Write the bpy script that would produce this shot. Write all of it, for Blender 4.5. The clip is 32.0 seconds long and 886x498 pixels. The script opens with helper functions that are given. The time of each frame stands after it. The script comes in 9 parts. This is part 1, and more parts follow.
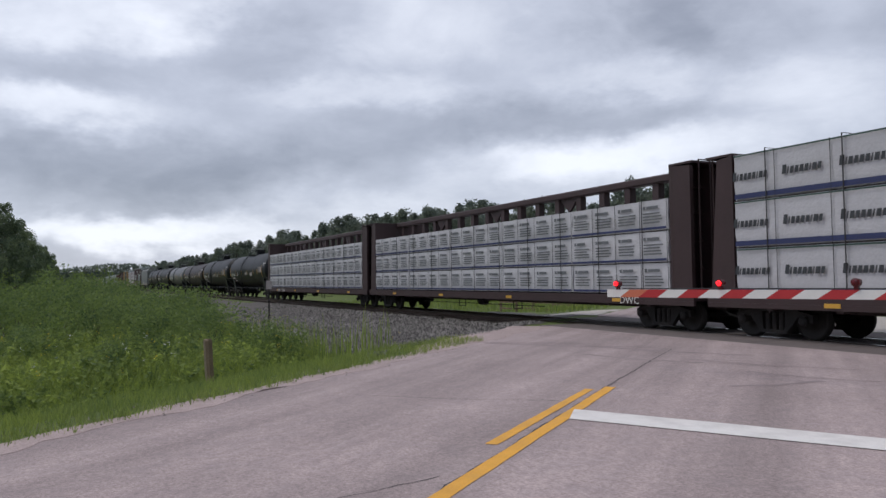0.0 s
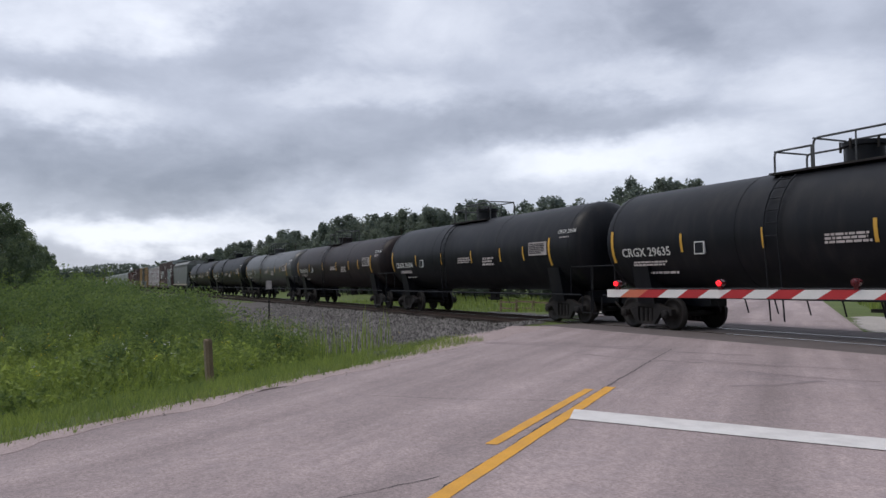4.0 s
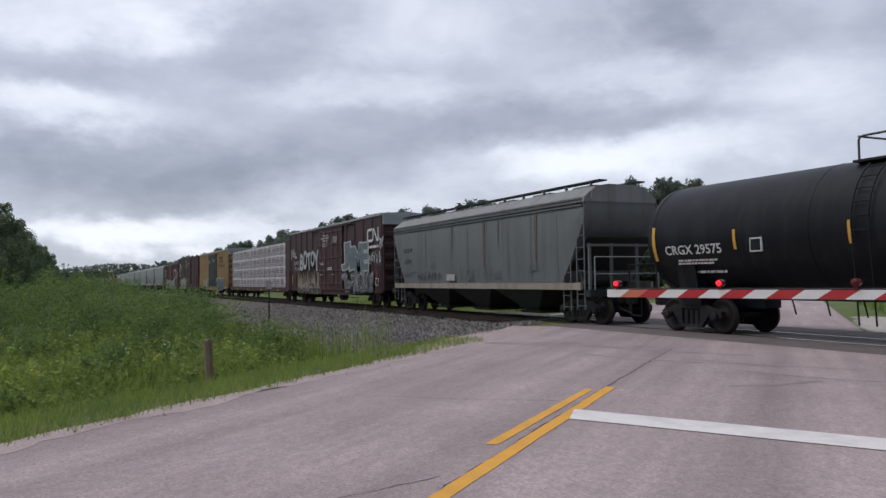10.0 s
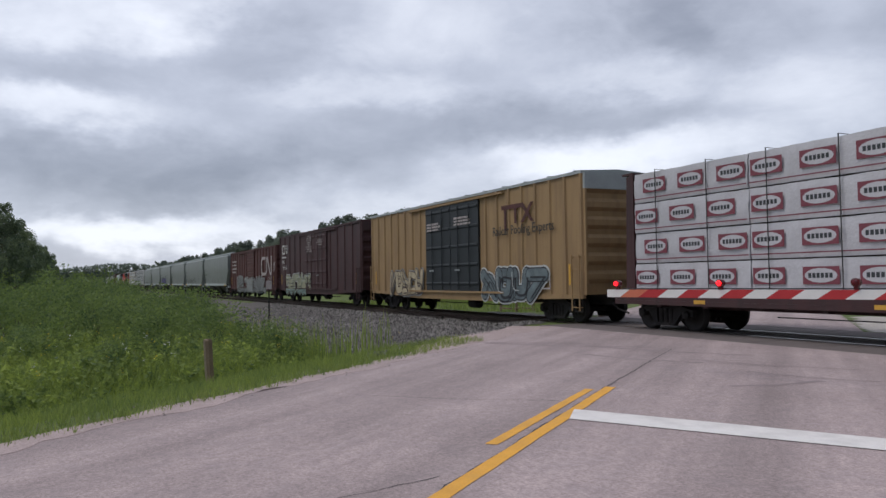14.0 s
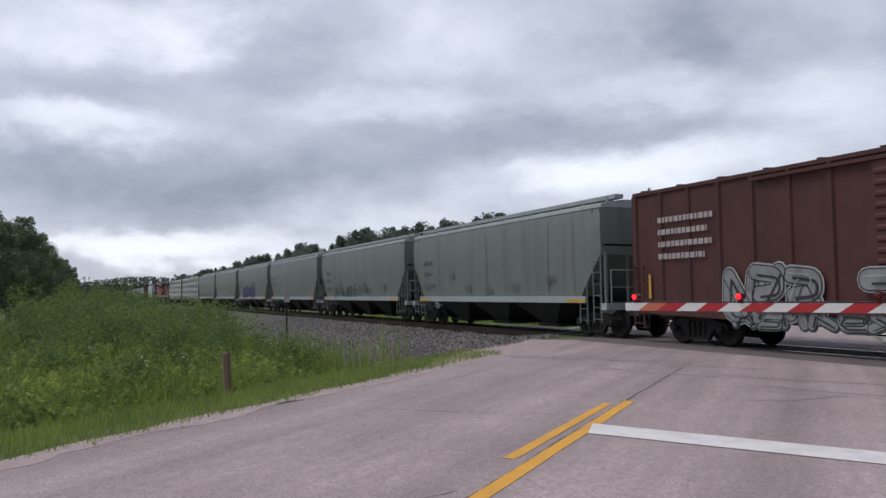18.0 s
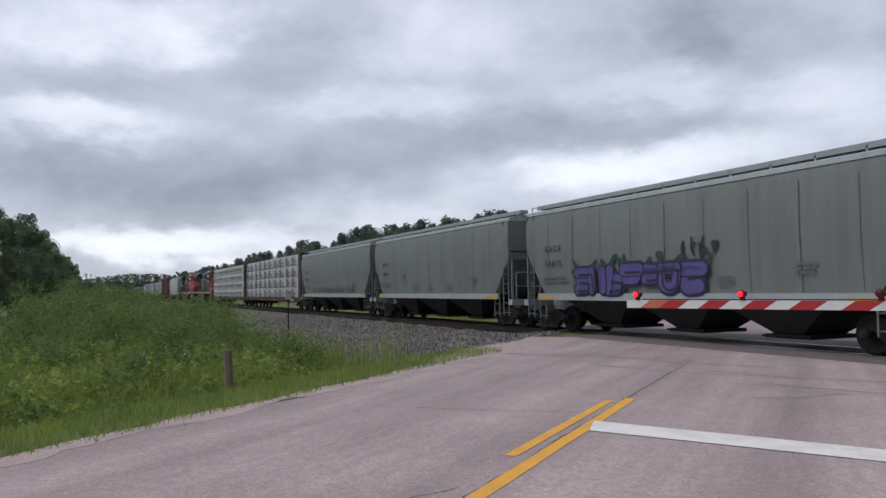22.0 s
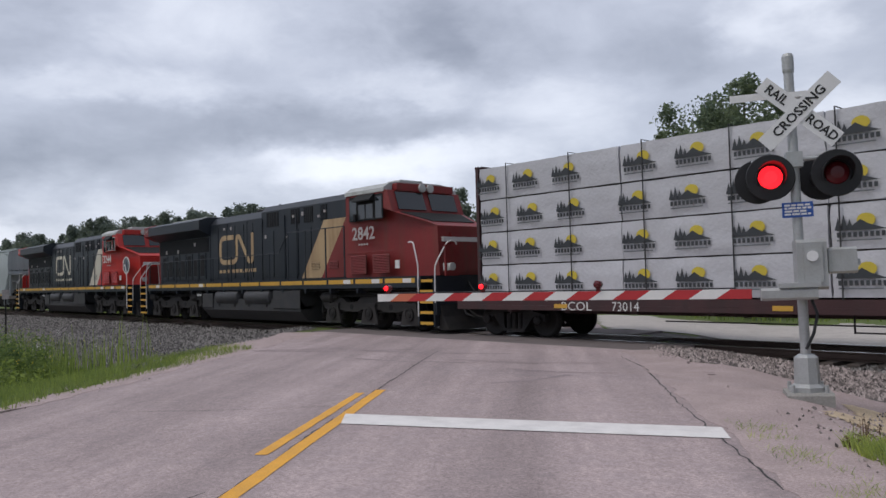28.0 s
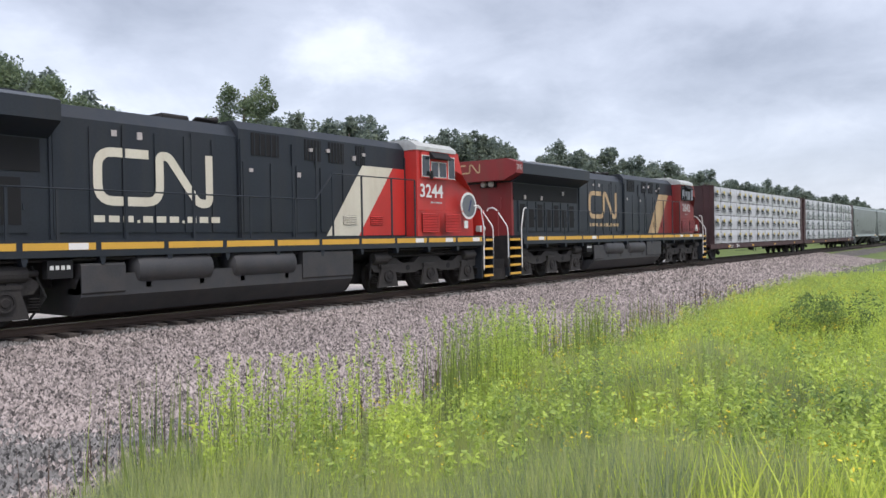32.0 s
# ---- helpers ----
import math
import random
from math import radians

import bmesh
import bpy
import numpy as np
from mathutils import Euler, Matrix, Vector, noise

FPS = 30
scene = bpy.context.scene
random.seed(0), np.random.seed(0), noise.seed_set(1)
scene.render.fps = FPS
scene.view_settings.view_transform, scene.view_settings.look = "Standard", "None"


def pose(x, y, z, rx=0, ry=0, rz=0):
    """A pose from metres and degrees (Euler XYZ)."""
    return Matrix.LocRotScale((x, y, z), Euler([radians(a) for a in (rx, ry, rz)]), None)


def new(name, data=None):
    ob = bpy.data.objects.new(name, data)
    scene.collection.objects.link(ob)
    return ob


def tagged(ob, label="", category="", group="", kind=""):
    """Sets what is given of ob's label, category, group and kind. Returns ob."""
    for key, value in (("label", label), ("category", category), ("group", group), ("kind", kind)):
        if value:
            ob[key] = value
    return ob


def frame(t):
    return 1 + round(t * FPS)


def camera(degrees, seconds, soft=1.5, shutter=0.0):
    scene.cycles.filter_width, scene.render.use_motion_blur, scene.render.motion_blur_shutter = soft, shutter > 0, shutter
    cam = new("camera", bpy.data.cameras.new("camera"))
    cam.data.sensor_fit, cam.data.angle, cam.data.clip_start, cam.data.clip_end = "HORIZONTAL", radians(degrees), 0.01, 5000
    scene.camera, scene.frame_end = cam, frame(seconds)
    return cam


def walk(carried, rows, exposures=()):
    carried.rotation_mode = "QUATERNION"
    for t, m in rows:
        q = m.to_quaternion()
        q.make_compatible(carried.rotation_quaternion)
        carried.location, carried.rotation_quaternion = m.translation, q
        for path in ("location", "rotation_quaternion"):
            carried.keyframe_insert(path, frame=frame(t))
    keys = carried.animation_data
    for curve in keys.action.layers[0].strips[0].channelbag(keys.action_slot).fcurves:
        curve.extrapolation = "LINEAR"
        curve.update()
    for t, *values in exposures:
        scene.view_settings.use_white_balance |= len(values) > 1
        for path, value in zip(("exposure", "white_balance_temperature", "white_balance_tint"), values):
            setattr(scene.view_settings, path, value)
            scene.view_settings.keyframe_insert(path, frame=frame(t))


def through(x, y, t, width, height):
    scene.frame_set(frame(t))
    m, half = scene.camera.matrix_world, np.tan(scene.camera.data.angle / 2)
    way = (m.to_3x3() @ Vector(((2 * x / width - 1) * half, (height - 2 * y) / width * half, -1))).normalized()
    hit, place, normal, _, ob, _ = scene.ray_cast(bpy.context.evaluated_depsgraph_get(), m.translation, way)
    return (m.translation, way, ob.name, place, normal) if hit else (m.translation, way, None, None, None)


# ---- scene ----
cam = camera(59.43, 32.0, soft=1.5, shutter=0.0)
H = 1.58                    # eye above the rail head (z = 0 is the rail head, x runs along the track, y across it)
CAM_ROWS = [(0, 64.35, 2.17, 0.85), (14.5, 64.35, 2.17, 0.85), (15.5, 64.35, 2.17, 0.85), (16.5, 64.40, 2.26, 0.81), (17, 64.77, 2.82, 0.91), (17.5, 65.36, 3.11, 0.90),
            (18, 65.62, 3.16, 0.83), (18.5, 65.65, 3.14, 0.74), (19, 65.57, 3.10, 0.63), (19.5, 65.36, 2.89, 0.45), (20, 65.33, 2.62, 0.53),
            (20.5, 65.37, 2.53, 0.50), (21, 65.49, 2.61, 0.63), (21.5, 65.63, 2.81, 0.71), (22, 65.73, 2.96, 0.79), (22.5, 65.79, 2.98, 0.89),
            (23, 65.78, 2.86, 0.87), (23.5, 65.66, 2.69, 0.82), (24, 65.33, 2.59, 0.82), (24.5, 64.82, 2.54, 0.77), (26.5, 60.88, 2.58, 0.88),
            (27, 58.19, 2.53, 1.02), (27.5, 53.82, 2.41, 1.23), (28, 47.61, 2.23, 1.43), (28.5, 38.89, 1.94, 1.70), (29, 27.65, 1.60, 1.93),
            (29.5, 14.92, 1.11, 1.92), (30, -3.03, 0.45, 1.87), (30.5, -20.67, -0.13, 1.59), (31, -35.48, -0.42, 1.56), (31.5, -46.27, -0.61, 1.20),
            (32, -53.29, -0.69, 0.97)]
walk(cam, [(t, pose(0, 0, H, 90 + pitch, roll, yaw)) for t, yaw, pitch, roll in CAM_ROWS],
     exposures=((0, 0.0), (27.5, 0.0), (28, 0.02), (29, 0.22), (30, 0.63), (31, 0.92), (32, 0.93)))

# ---- world, sun, exposure ----
sun_elev, sun_az = radians(60), radians(200)
world = bpy.data.worlds.new("overcast_sky")
scene.world = world
world.use_nodes = True


# cloud banks and gaps: bearing to the left of the track's normal, height, half width, half height (degrees), lightness
BANKS = ((84, 7.6, 21, 3.4, -0.42), (63, 11.2, 15, 2.2, -0.24), (92, 14.3, 8, 2.0, -0.22), (78, 15.8, 7, 3.4, -0.26), (47, 17.2, 8, 3.6, -0.38), (53, 11.8, 8, 1.5, -0.12), (30, 15.5, 6, 2.5, -0.18),
         (10, 16, 9, 3, -0.16), (-30, 16, 8, 3, -0.22), (-57, 10.2, 8, 1.8, -0.22), (-77, 11, 11, 3.5, -0.30), (-62, 16.5, 8, 2.5, -0.18), (36, 10, 10, 2.5, -0.08), (70, 1.2, 30, 1.4, -0.16),
         (86, 3.5, 11, 1.5, 0.50), (92, 11.2, 6, 1.7, 0.34), (93, 17.5, 8, 3, 0.30), (84, 18.2, 5, 2.4, 0.30), (72, 13.3, 9, 1.4, 0.20), (70, 5.6, 9, 2.2, 0.22), (52, 8.4, 12, 2.3, 0.46),
         (50, 13.9, 5, 1.6, 0.16), (39, 11.5, 8, 2.6, 0.22), (65, 18.6, 8, 3, 0.16), (43, 17.2, 3, 2, 0.16), (24, 16.8, 4, 2.4, 0.26), (17, 8, 10, 3.6, 0.34), (-6, 13.5, 6, 5, 0.34), (-46, 13.6, 5.5, 2.3, 0.28),
         (-24, 14.5, 6, 3, 0.14), (-55, 6.5, 12, 2.0, 0.22), (-30, 8, 10, 3, 0.18), (-80, 5, 8, 2, -0.10))


def build_sky(nt):
    """A broken overcast: a layer seen in perspective, with banks and gaps at their bearings."""
    n, l = nt.nodes, nt.links
    n.clear()

    def num(op, a, b=None, c=None):
        m = n.new("ShaderNodeMath"); m.operation = op
        for i, v in enumerate((a, b, c)):
            if v is None:
                continue
            if isinstance(v, (int, float)):
                m.inputs[i].default_value = v
            else:
                l.new(v, m.inputs[i])
        return m.outputs[0]

    def vec(op, a, b=None, c=None):
        m = n.new("ShaderNodeVectorMath"); m.operation = op
        for i, v in enumerate((a, b, c)):
            if v is None:
                continue
            if isinstance(v, tuple):
                m.inputs[i].default_value = v
            else:
                l.new(v, m.inputs[i])
        return m.outputs["Value"] if op == "LENGTH" else m.outputs[0]

    def clouds(v, scale, detail, rough, distort=0.0):
        m = n.new("ShaderNodeTexNoise")
        m.inputs["Scale"].default_value, m.inputs["Detail"].default_value, m.inputs["Roughness"].default_value, m.inputs["Distortion"].default_value = scale, detail, rough, distort
        l.new(v, m.inputs["Vector"])
        return m

    def ramp(v, a, b, c, d):
        m = n.new("ShaderNodeMapRange"); m.interpolation_type = "SMOOTHSTEP"
        for i, q in enumerate((a, b, c, d)):
            m.inputs[i + 1].default_value = q
        l.new(v, m.inputs[0])
        return m.outputs[0]

    out, bg = n.new("ShaderNodeOutputWorld"), n.new("ShaderNodeBackground")
    sky = n.new("ShaderNodeTexSky")
    sky.sky_type, sky.sun_disc, sky.sun_elevation, sky.sun_rotation = "NISHITA", False, sun_elev, sun_az
    tc, sep, flat, polar = n.new("ShaderNodeTexCoord"), n.new("ShaderNodeSeparateXYZ"), n.new("ShaderNodeCombineXYZ"), n.new("ShaderNodeCombineXYZ")
    d = tc.outputs["Generated"]
    l.new(d, sep.inputs[0])
    x, y, z = sep.outputs
    up = num("MAXIMUM", z, 0.0)
    # the cloud layer overhead, drawn together towards the horizon
    deep = num("ADD", up, 0.13)
    l.new(num("DIVIDE", x, deep), flat.inputs[0]); l.new(num("DIVIDE", y, deep), flat.inputs[1])
    layer = clouds(flat.outputs[0], 0.85, 7, 0.56, 0.25).outputs[0]
    tall = vec("MULTIPLY", d, (1.0, 1.0, 2.0))
    puff = clouds(tall, 7.0, 7, 0.58, 0.35).outputs[0]
    # bearing and height in degrees, their edges broken up
    l.new(num("MULTIPLY", num("ARCTAN2", num("MULTIPLY", x, -1.0), y), 57.3), polar.inputs[0]); l.new(num("MULTIPLY", num("ARCSINE", z), 57.3), polar.inputs[1])
    wob = vec("SUBTRACT", clouds(tall, 5.5, 5, 0.6).outputs["Color"], (0.5, 0.5, 0.5))
    at = vec("MULTIPLY_ADD", wob, (15.0, 7.0, 0.0), polar.outputs[0])
    v = num("ADD", num("MULTIPLY_ADD", layer, 0.40, 0.5 - 0.20), num("MULTIPLY_ADD", puff, 0.62, -0.31))
    for az, el, wa, we, amp in BANKS:
        k = vec("LENGTH", vec("MULTIPLY", vec("SUBTRACT", at, (float(az), float(el), 0.0)), (1.0 / (1.35 * wa), 1.0 / (1.35 * we), 0.0)))
        v = num("ADD", v, ramp(k, 0.15, 1.0, amp, 0.0))
    tint = n.new("ShaderNodeValToRGB")
    e = tint.color_ramp.elements
    e[0].position, e[0].color = 0.0, (0.275, 0.30, 0.375, 1)
    e[1].position, e[1].color = 1.0, (0.90, 0.935, 1.035, 1)
    m = e.new(0.5); m.color = (0.525, 0.56, 0.665, 1)
    l.new(v, tint.inputs[0])
    # thinner cloud overhead, thicker to the east
    k = num("MULTIPLY", ramp(polar.outputs[0].node.inputs[0].links[0].from_socket, -35.0, 40.0, 0.635, 1.0), ramp(up, 0.36, 0.75, 1.0, 1.2))
    heavy = n.new("ShaderNodeVectorMath"); heavy.operation = "SCALE"
    l.new(tint.outputs[0], heavy.inputs[0]); l.new(k, heavy.inputs["Scale"])
    mix = n.new("ShaderNodeMixRGB"); mix.inputs[0].default_value = 0.015
    l.new(heavy.outputs[0], mix.inputs[1]); l.new(sky.outputs[0], mix.inputs[2])
    l.new(mix.outputs[0], bg.inputs["Color"]); bg.inputs["Strength"].default_value = 1.0
    l.new(bg.outputs[0], out.inputs[0])


build_sky(world.node_tree)
sun = new("sun", bpy.data.lights.new("sun", "SUN"))
sun.data.energy, sun.data.angle, sun.data.color = 1.25, radians(25), (1, 0.94, 0.87)
sun.matrix_world = Matrix.Translation((0, 0, 60)) @ Euler((radians(90) - sun_elev, 0, -sun_az + math.pi)).to_matrix().to_4x4()
scene.view_settings.exposure = 0.0

# ---- materials ----
def mat(name, color, rough=0.7, metal=0.0, vary=0.25, scale=2.0, fine=40.0, bump=0.15, streak=0.0, dirt=None, dirt_amount=0.5, rand=0.0, spec=0.4, emit=0.0, island=0.0, speck=0.0):
    """A worn surface: colour varied at two scales, optional rain streaks and dirt, fine relief."""
    m = bpy.data.materials.new(name)
    m.use_nodes = True
    n, l = m.node_tree.nodes, m.node_tree.links
    b = n["Principled BSDF"]
    b.inputs["Roughness"].default_value, b.inputs["Metallic"].default_value = rough, metal
    b.inputs["Specular IOR Level"].default_value = spec
    tc = n.new("ShaderNodeTexCoord")
    c = n.new("ShaderNodeRGB"); c.outputs[0].default_value = (*color, 1)
    n1 = n.new("ShaderNodeTexNoise"); n1.inputs["Scale"].default_value, n1.inputs["Detail"].default_value = scale, 5
    n2 = n.new("ShaderNodeTexNoise"); n2.inputs["Scale"].default_value, n2.inputs["Detail"].default_value = fine, 3
    l.new(tc.outputs["Object"], n1.inputs["Vector"]); l.new(tc.outputs["Object"], n2.inputs["Vector"])
    add = n.new("ShaderNodeMath"); add.operation = "ADD"
    l.new(n1.outputs[0], add.inputs[0]); l.new(n2.outputs[0], add.inputs[1])
    mr = n.new("ShaderNodeMapRange"); mr.inputs[1].default_value, mr.inputs[2].default_value = 0.6, 1.4
    mr.inputs[3].default_value, mr.inputs[4].default_value = 1 - vary, 1 + vary
    l.new(add.outputs[0], mr.inputs[0])
    last = mr.outputs[0]
    if rand or island:
        oi = n.new("ShaderNodeObjectInfo") if rand else n.new("ShaderNodeNewGeometry")
        r = n.new("ShaderNodeMapRange"); a = rand or island
        r.inputs[3].default_value, r.inputs[4].default_value = 1 - a, 1 + a
        l.new(oi.outputs["Random" if rand else "Random Per Island"], r.inputs[0])
        mu = n.new("ShaderNodeMath"); mu.operation = "MULTIPLY"
        l.new(last, mu.inputs[0]); l.new(r.outputs[0], mu.inputs[1]); last = mu.outputs[0]
    if speck:
        n4 = n.new("ShaderNodeTexNoise"); n4.inputs["Scale"].default_value, n4.inputs["Detail"].default_value = 30, 8; n4.inputs["Roughness"].default_value = 0.85
        l.new(tc.outputs["Object"], n4.inputs["Vector"])
        r4 = n.new("ShaderNodeMapRange"); r4.inputs[1].default_value, r4.inputs[2].default_value, r4.inputs[3].default_value, r4.inputs[4].default_value = 0.36, 0.64, 1 - speck, 1 + speck
        l.new(n4.outputs[0], r4.inputs[0])
        mu4 = n.new("ShaderNodeMath"); mu4.operation = "MULTIPLY"
        l.new(last, mu4.inputs[0]); l.new(r4.outputs[0], mu4.inputs[1]); last = mu4.outputs[0]
    v = n.new("ShaderNodeVectorMath"); v.operation = "SCALE"
    l.new(c.outputs[0], v.inputs[0]); l.new(last, v.inputs["Scale"])
    col = v.outputs[0]
    if dirt:
        n3 = n.new("ShaderNodeTexNoise"); n3.inputs["Detail"].default_value = 6; n3.inputs["Scale"].default_value = 1.0
        mp = n.new("ShaderNodeMapping"); s = max(streak, 1e-3)
        mp.inputs["Scale"].default_value = (3.0, 3.0, 3.0 / (1 + 8 * s))
        l.new(tc.outputs["Object"], mp.inputs[0]); l.new(mp.outputs[0], n3.inputs["Vector"])
        r3 = n.new("ShaderNodeMapRange"); r3.inputs[1].default_value, r3.inputs[2].default_value = 0.45, 0.75
        r3.inputs[4].default_value = dirt_amount
        l.new(n3.outputs[0], r3.inputs[0])
        mx = n.new("ShaderNodeMixRGB"); mx.inputs[2].default_value = (*dirt, 1)
        l.new(r3.outputs[0], mx.inputs[0]); l.new(col, mx.inputs[1]); col = mx.outputs[0]
    l.new(col, b.inputs["Base Color"])
    if bump:
        bp = n.new("ShaderNodeBump"); bp.inputs["Strength"].default_value, bp.inputs["Distance"].default_value = bump, 0.02
        l.new(n2.outputs[0], bp.inputs["Height"]); l.new(bp.outputs[0], b.inputs["Normal"])
    if emit:
        b.inputs["Emission Color"].default_value = (*color, 1); b.inputs["Emission Strength"].default_value = emit
    return m


# ---- mesh building ----
class Shape:
    """Collects vertices and faces of one mesh."""

    def __init__(self):
        self.v, self.f = [], []

    def add(self, verts, faces):
        k = len(self.v)
        self.v += [tuple(p) for p in verts]
        self.f += [tuple(i + k for i in q) for q in faces]
        return self

    def box(self, x0, x1, y0, y1, z0, z1, c=0.0):
        """A box; c chamfers its edges along x."""
        if c <= 0:
            return self.add([(x, y, z) for x in (x0, x1) for y in (y0, y1) for z in (z0, z1)],
                            [(0, 1, 3, 2), (4, 6, 7, 5), (0, 4, 5, 1), (2, 3, 7, 6), (0, 2, 6, 4), (1, 5, 7, 3)])
        pr = [(y0 + c, z0), (y1 - c, z0), (y1, z0 + c), (y1, z1 - c), (y1 - c, z1), (y0 + c, z1), (y0, z1 - c), (y0, z0 + c)]
        return self.prism(pr, x0, x1, "x")

    def prism(self, prof, a0, a1, axis="x"):
        """A profile swept from a0 to a1. The profile is (y, z), (x, z) or (x, y) for the axes x, y, z."""
        n = len(prof)
        put = {"x": lambda a, p: (a, p[0], p[1]), "y": lambda a, p: (p[0], a, p[1]), "z": lambda a, p: (p[0], p[1], a)}[axis]
        area = sum(prof[i][0] * prof[(i + 1) % n][1] - prof[(i + 1) % n][0] * prof[i][1] for i in range(n))
        if (area < 0) != (axis == "y"):
            prof = prof[::-1]
        if a1 < a0:
            a0, a1 = a1, a0
        vs = [put(a0, p) for p in prof] + [put(a1, p) for p in prof]
        fs = [tuple(range(n))[::-1], tuple(range(n, 2 * n))] + [(i, (i + 1) % n, n + (i + 1) % n, n + i) for i in range(n)]
        return self.add(vs, fs)

    def loft(self, rings, caps=True):
        """Rings of equal length, joined in order."""
        n = len(rings[0])
        vs = [p for r in rings for p in r]
        fs = [(k * n + i, k * n + (i + 1) % n, (k + 1) * n + (i + 1) % n, (k + 1) * n + i) for k in range(len(rings) - 1) for i in range(n)]
        if caps:
            fs += [tuple(range(n))[::-1], tuple(range((len(rings) - 1) * n, len(rings) * n))]
        return self.add(vs, fs)

    def rod(self, p, q, r, n=8, r2=None):
        p, q = Vector(p), Vector(q)
        d = (q - p).normalized()
        a = d.orthogonal().normalized(); b = d.cross(a)
        r2 = r if r2 is None else r2
        ring = lambda o, s: [o + (a * math.cos(2 * math.pi * i / n) + b * math.sin(2 * math.pi * i / n)) * s for i in range(n)]
        return self.loft([ring(p, r), ring(q, r2)])

    def pipe(self, pts, r, n=6):
        for p, q in zip(pts, pts[1:]):
            self.rod(p, q, r, n)
        return self

    def lathe(self, prof, centre, axis="y", n=20):
        """(radius, along) pairs turned round an axis through centre."""
        rings = []
        for r, a in prof:
            ring = []
            for i in range(n):
                t = 2 * math.pi * i / n
                c, s = r * math.cos(t), r * math.sin(t)
                o = {"x": (a, c, s), "y": (s, a, c), "z": (c, s, a)}[axis]
                ring.append((centre[0] + o[0], centre[1] + o[1], centre[2] + o[2]))
            rings.append(ring)
        return self.loft(rings)

    def quad(self, a, b, c, d):
        return self.add([a, b, c, d], [(0, 1, 2, 3)])

    def mesh(self, name, smooth=False):
        me = bpy.data.meshes.new(name)
        me.from_pydata(self.v, [], self.f)
        if smooth:
            me.polygons.foreach_set("use_smooth", [True] * len(me.polygons))
        me.update()
        return me


def part(name, shape, material, parent, label="", smooth=False, at=None):
    """One mesh object under a thing or a part."""
    me = shape if isinstance(shape, bpy.types.Mesh) else shape.mesh(name, smooth)
    if material and not me.materials:
        me.materials.append(material)
    ob = new(name, me)
    ob.parent = parent
    if at is not None:
        ob.matrix_basis = at
    if smooth and not isinstance(shape, bpy.types.Mesh):
        me.set_sharp_from_angle(angle=radians(40))
    return tagged(ob, label)


def thing(name, label, category, group="", at=None, kind=""):
    ob = new(name)
    ob.empty_display_size = 0.3
    if at is not None:
        ob.matrix_basis = at
    return tagged(ob, label, category, group, kind)


def solid(name, shape, material, label, category, group="", kind="", smooth=False, at=None):
    me = shape if isinstance(shape, bpy.types.Mesh) else shape.mesh(name, smooth)
    if material and not me.materials:
        me.materials.append(material)
    ob = new(name, me)
    if at is not None:
        ob.matrix_basis = at
    return tagged(ob, label, category, group, kind)


def words(text, size, material, parent, at, depth=0.004, squeeze=1.0, name="lettering", bold=0.0):
    """Raised lettering in the built-in font, centred, in the plane of the pose at."""
    cu = bpy.data.curves.new(name, "FONT")
    cu.body, cu.size, cu.extrude, cu.align_x, cu.align_y = text, size, depth, "CENTER", "CENTER"
    cu.resolution_u = 2
    cu.offset = bold
    tmp = bpy.data.objects.new(name, cu)
    scene.collection.objects.link(tmp)
    me = bpy.data.meshes.new_from_object(tmp.evaluated_get(bpy.context.evaluated_depsgraph_get()))
    bpy.data.objects.remove(tmp); bpy.data.curves.remove(cu)
    if squeeze != 1:
        me.transform(Matrix.Diagonal((squeeze, 1, 1, 1)))
    me.materials.clear()
    return part(name, me, material, parent, at=at)


SIDE = lambda x, z, y=-1.6: Matrix.Translation((x, y, z)) @ Euler((radians(90), 0, 0)).to_matrix().to_4x4()

# ---- materials in use ----
M_ROAD = mat("worn_asphalt", (0.335, 0.268, 0.264), 0.9, vary=0.22, scale=0.5, fine=90, bump=0.2, dirt=(0.265, 0.22, 0.225), dirt_amount=0.5, speck=0.42)
M_GRAVEL = mat("ballast_stone", (0.240, 0.203, 0.193), 0.9, vary=0.3, scale=0.8, fine=30, bump=0.4, island=0.9)
M_GRAVELDARK = mat("dusty_dark_ballast", (0.13, 0.123, 0.12), 0.95, vary=0.3, scale=0.8, fine=30, bump=0.4, island=0.92)
M_BEDDARK = mat("dusty_dark_bed", (0.12, 0.11, 0.105), 0.95, vary=0.4, scale=5, fine=22, bump=1.0, dirt=(0.07, 0.065, 0.06), dirt_amount=0.5)
M_SOIL = mat("grassy_soil", (0.10, 0.14, 0.035), 1.0, vary=0.35, scale=0.5, fine=12, bump=0.5, dirt=(0.12, 0.10, 0.05), dirt_amount=0.4)
M_STONEBED = mat("ballast_bed", (0.10, 0.09, 0.085), 0.95, vary=0.5, scale=5, fine=22, bump=1.0, dirt=(0.06, 0.055, 0.05), dirt_amount=0.5)
M_SAND = mat("sandy_shoulder", (0.385, 0.305, 0.295), 0.95, vary=0.2, scale=1.2, fine=50, bump=0.5, speck=0.3, dirt=(0.27, 0.22, 0.20), dirt_amount=0.4)
M_YELLOW = mat("road_yellow", (0.72, 0.36, 0.05), 0.8, vary=0.14, scale=6, fine=60, bump=0.3, dirt=(0.35, 0.22, 0.1), dirt_amount=0.35)
M_WHITE = mat("road_white", (0.72, 0.69, 0.67), 0.8, vary=0.1, scale=5, fine=60, bump=0.3, dirt=(0.4, 0.37, 0.36), dirt_amount=0.45)
M_RAIL = mat("rail_steel", (0.085, 0.06, 0.05), 0.6, 0.6, vary=0.2, scale=3, fine=40, bump=0.1)
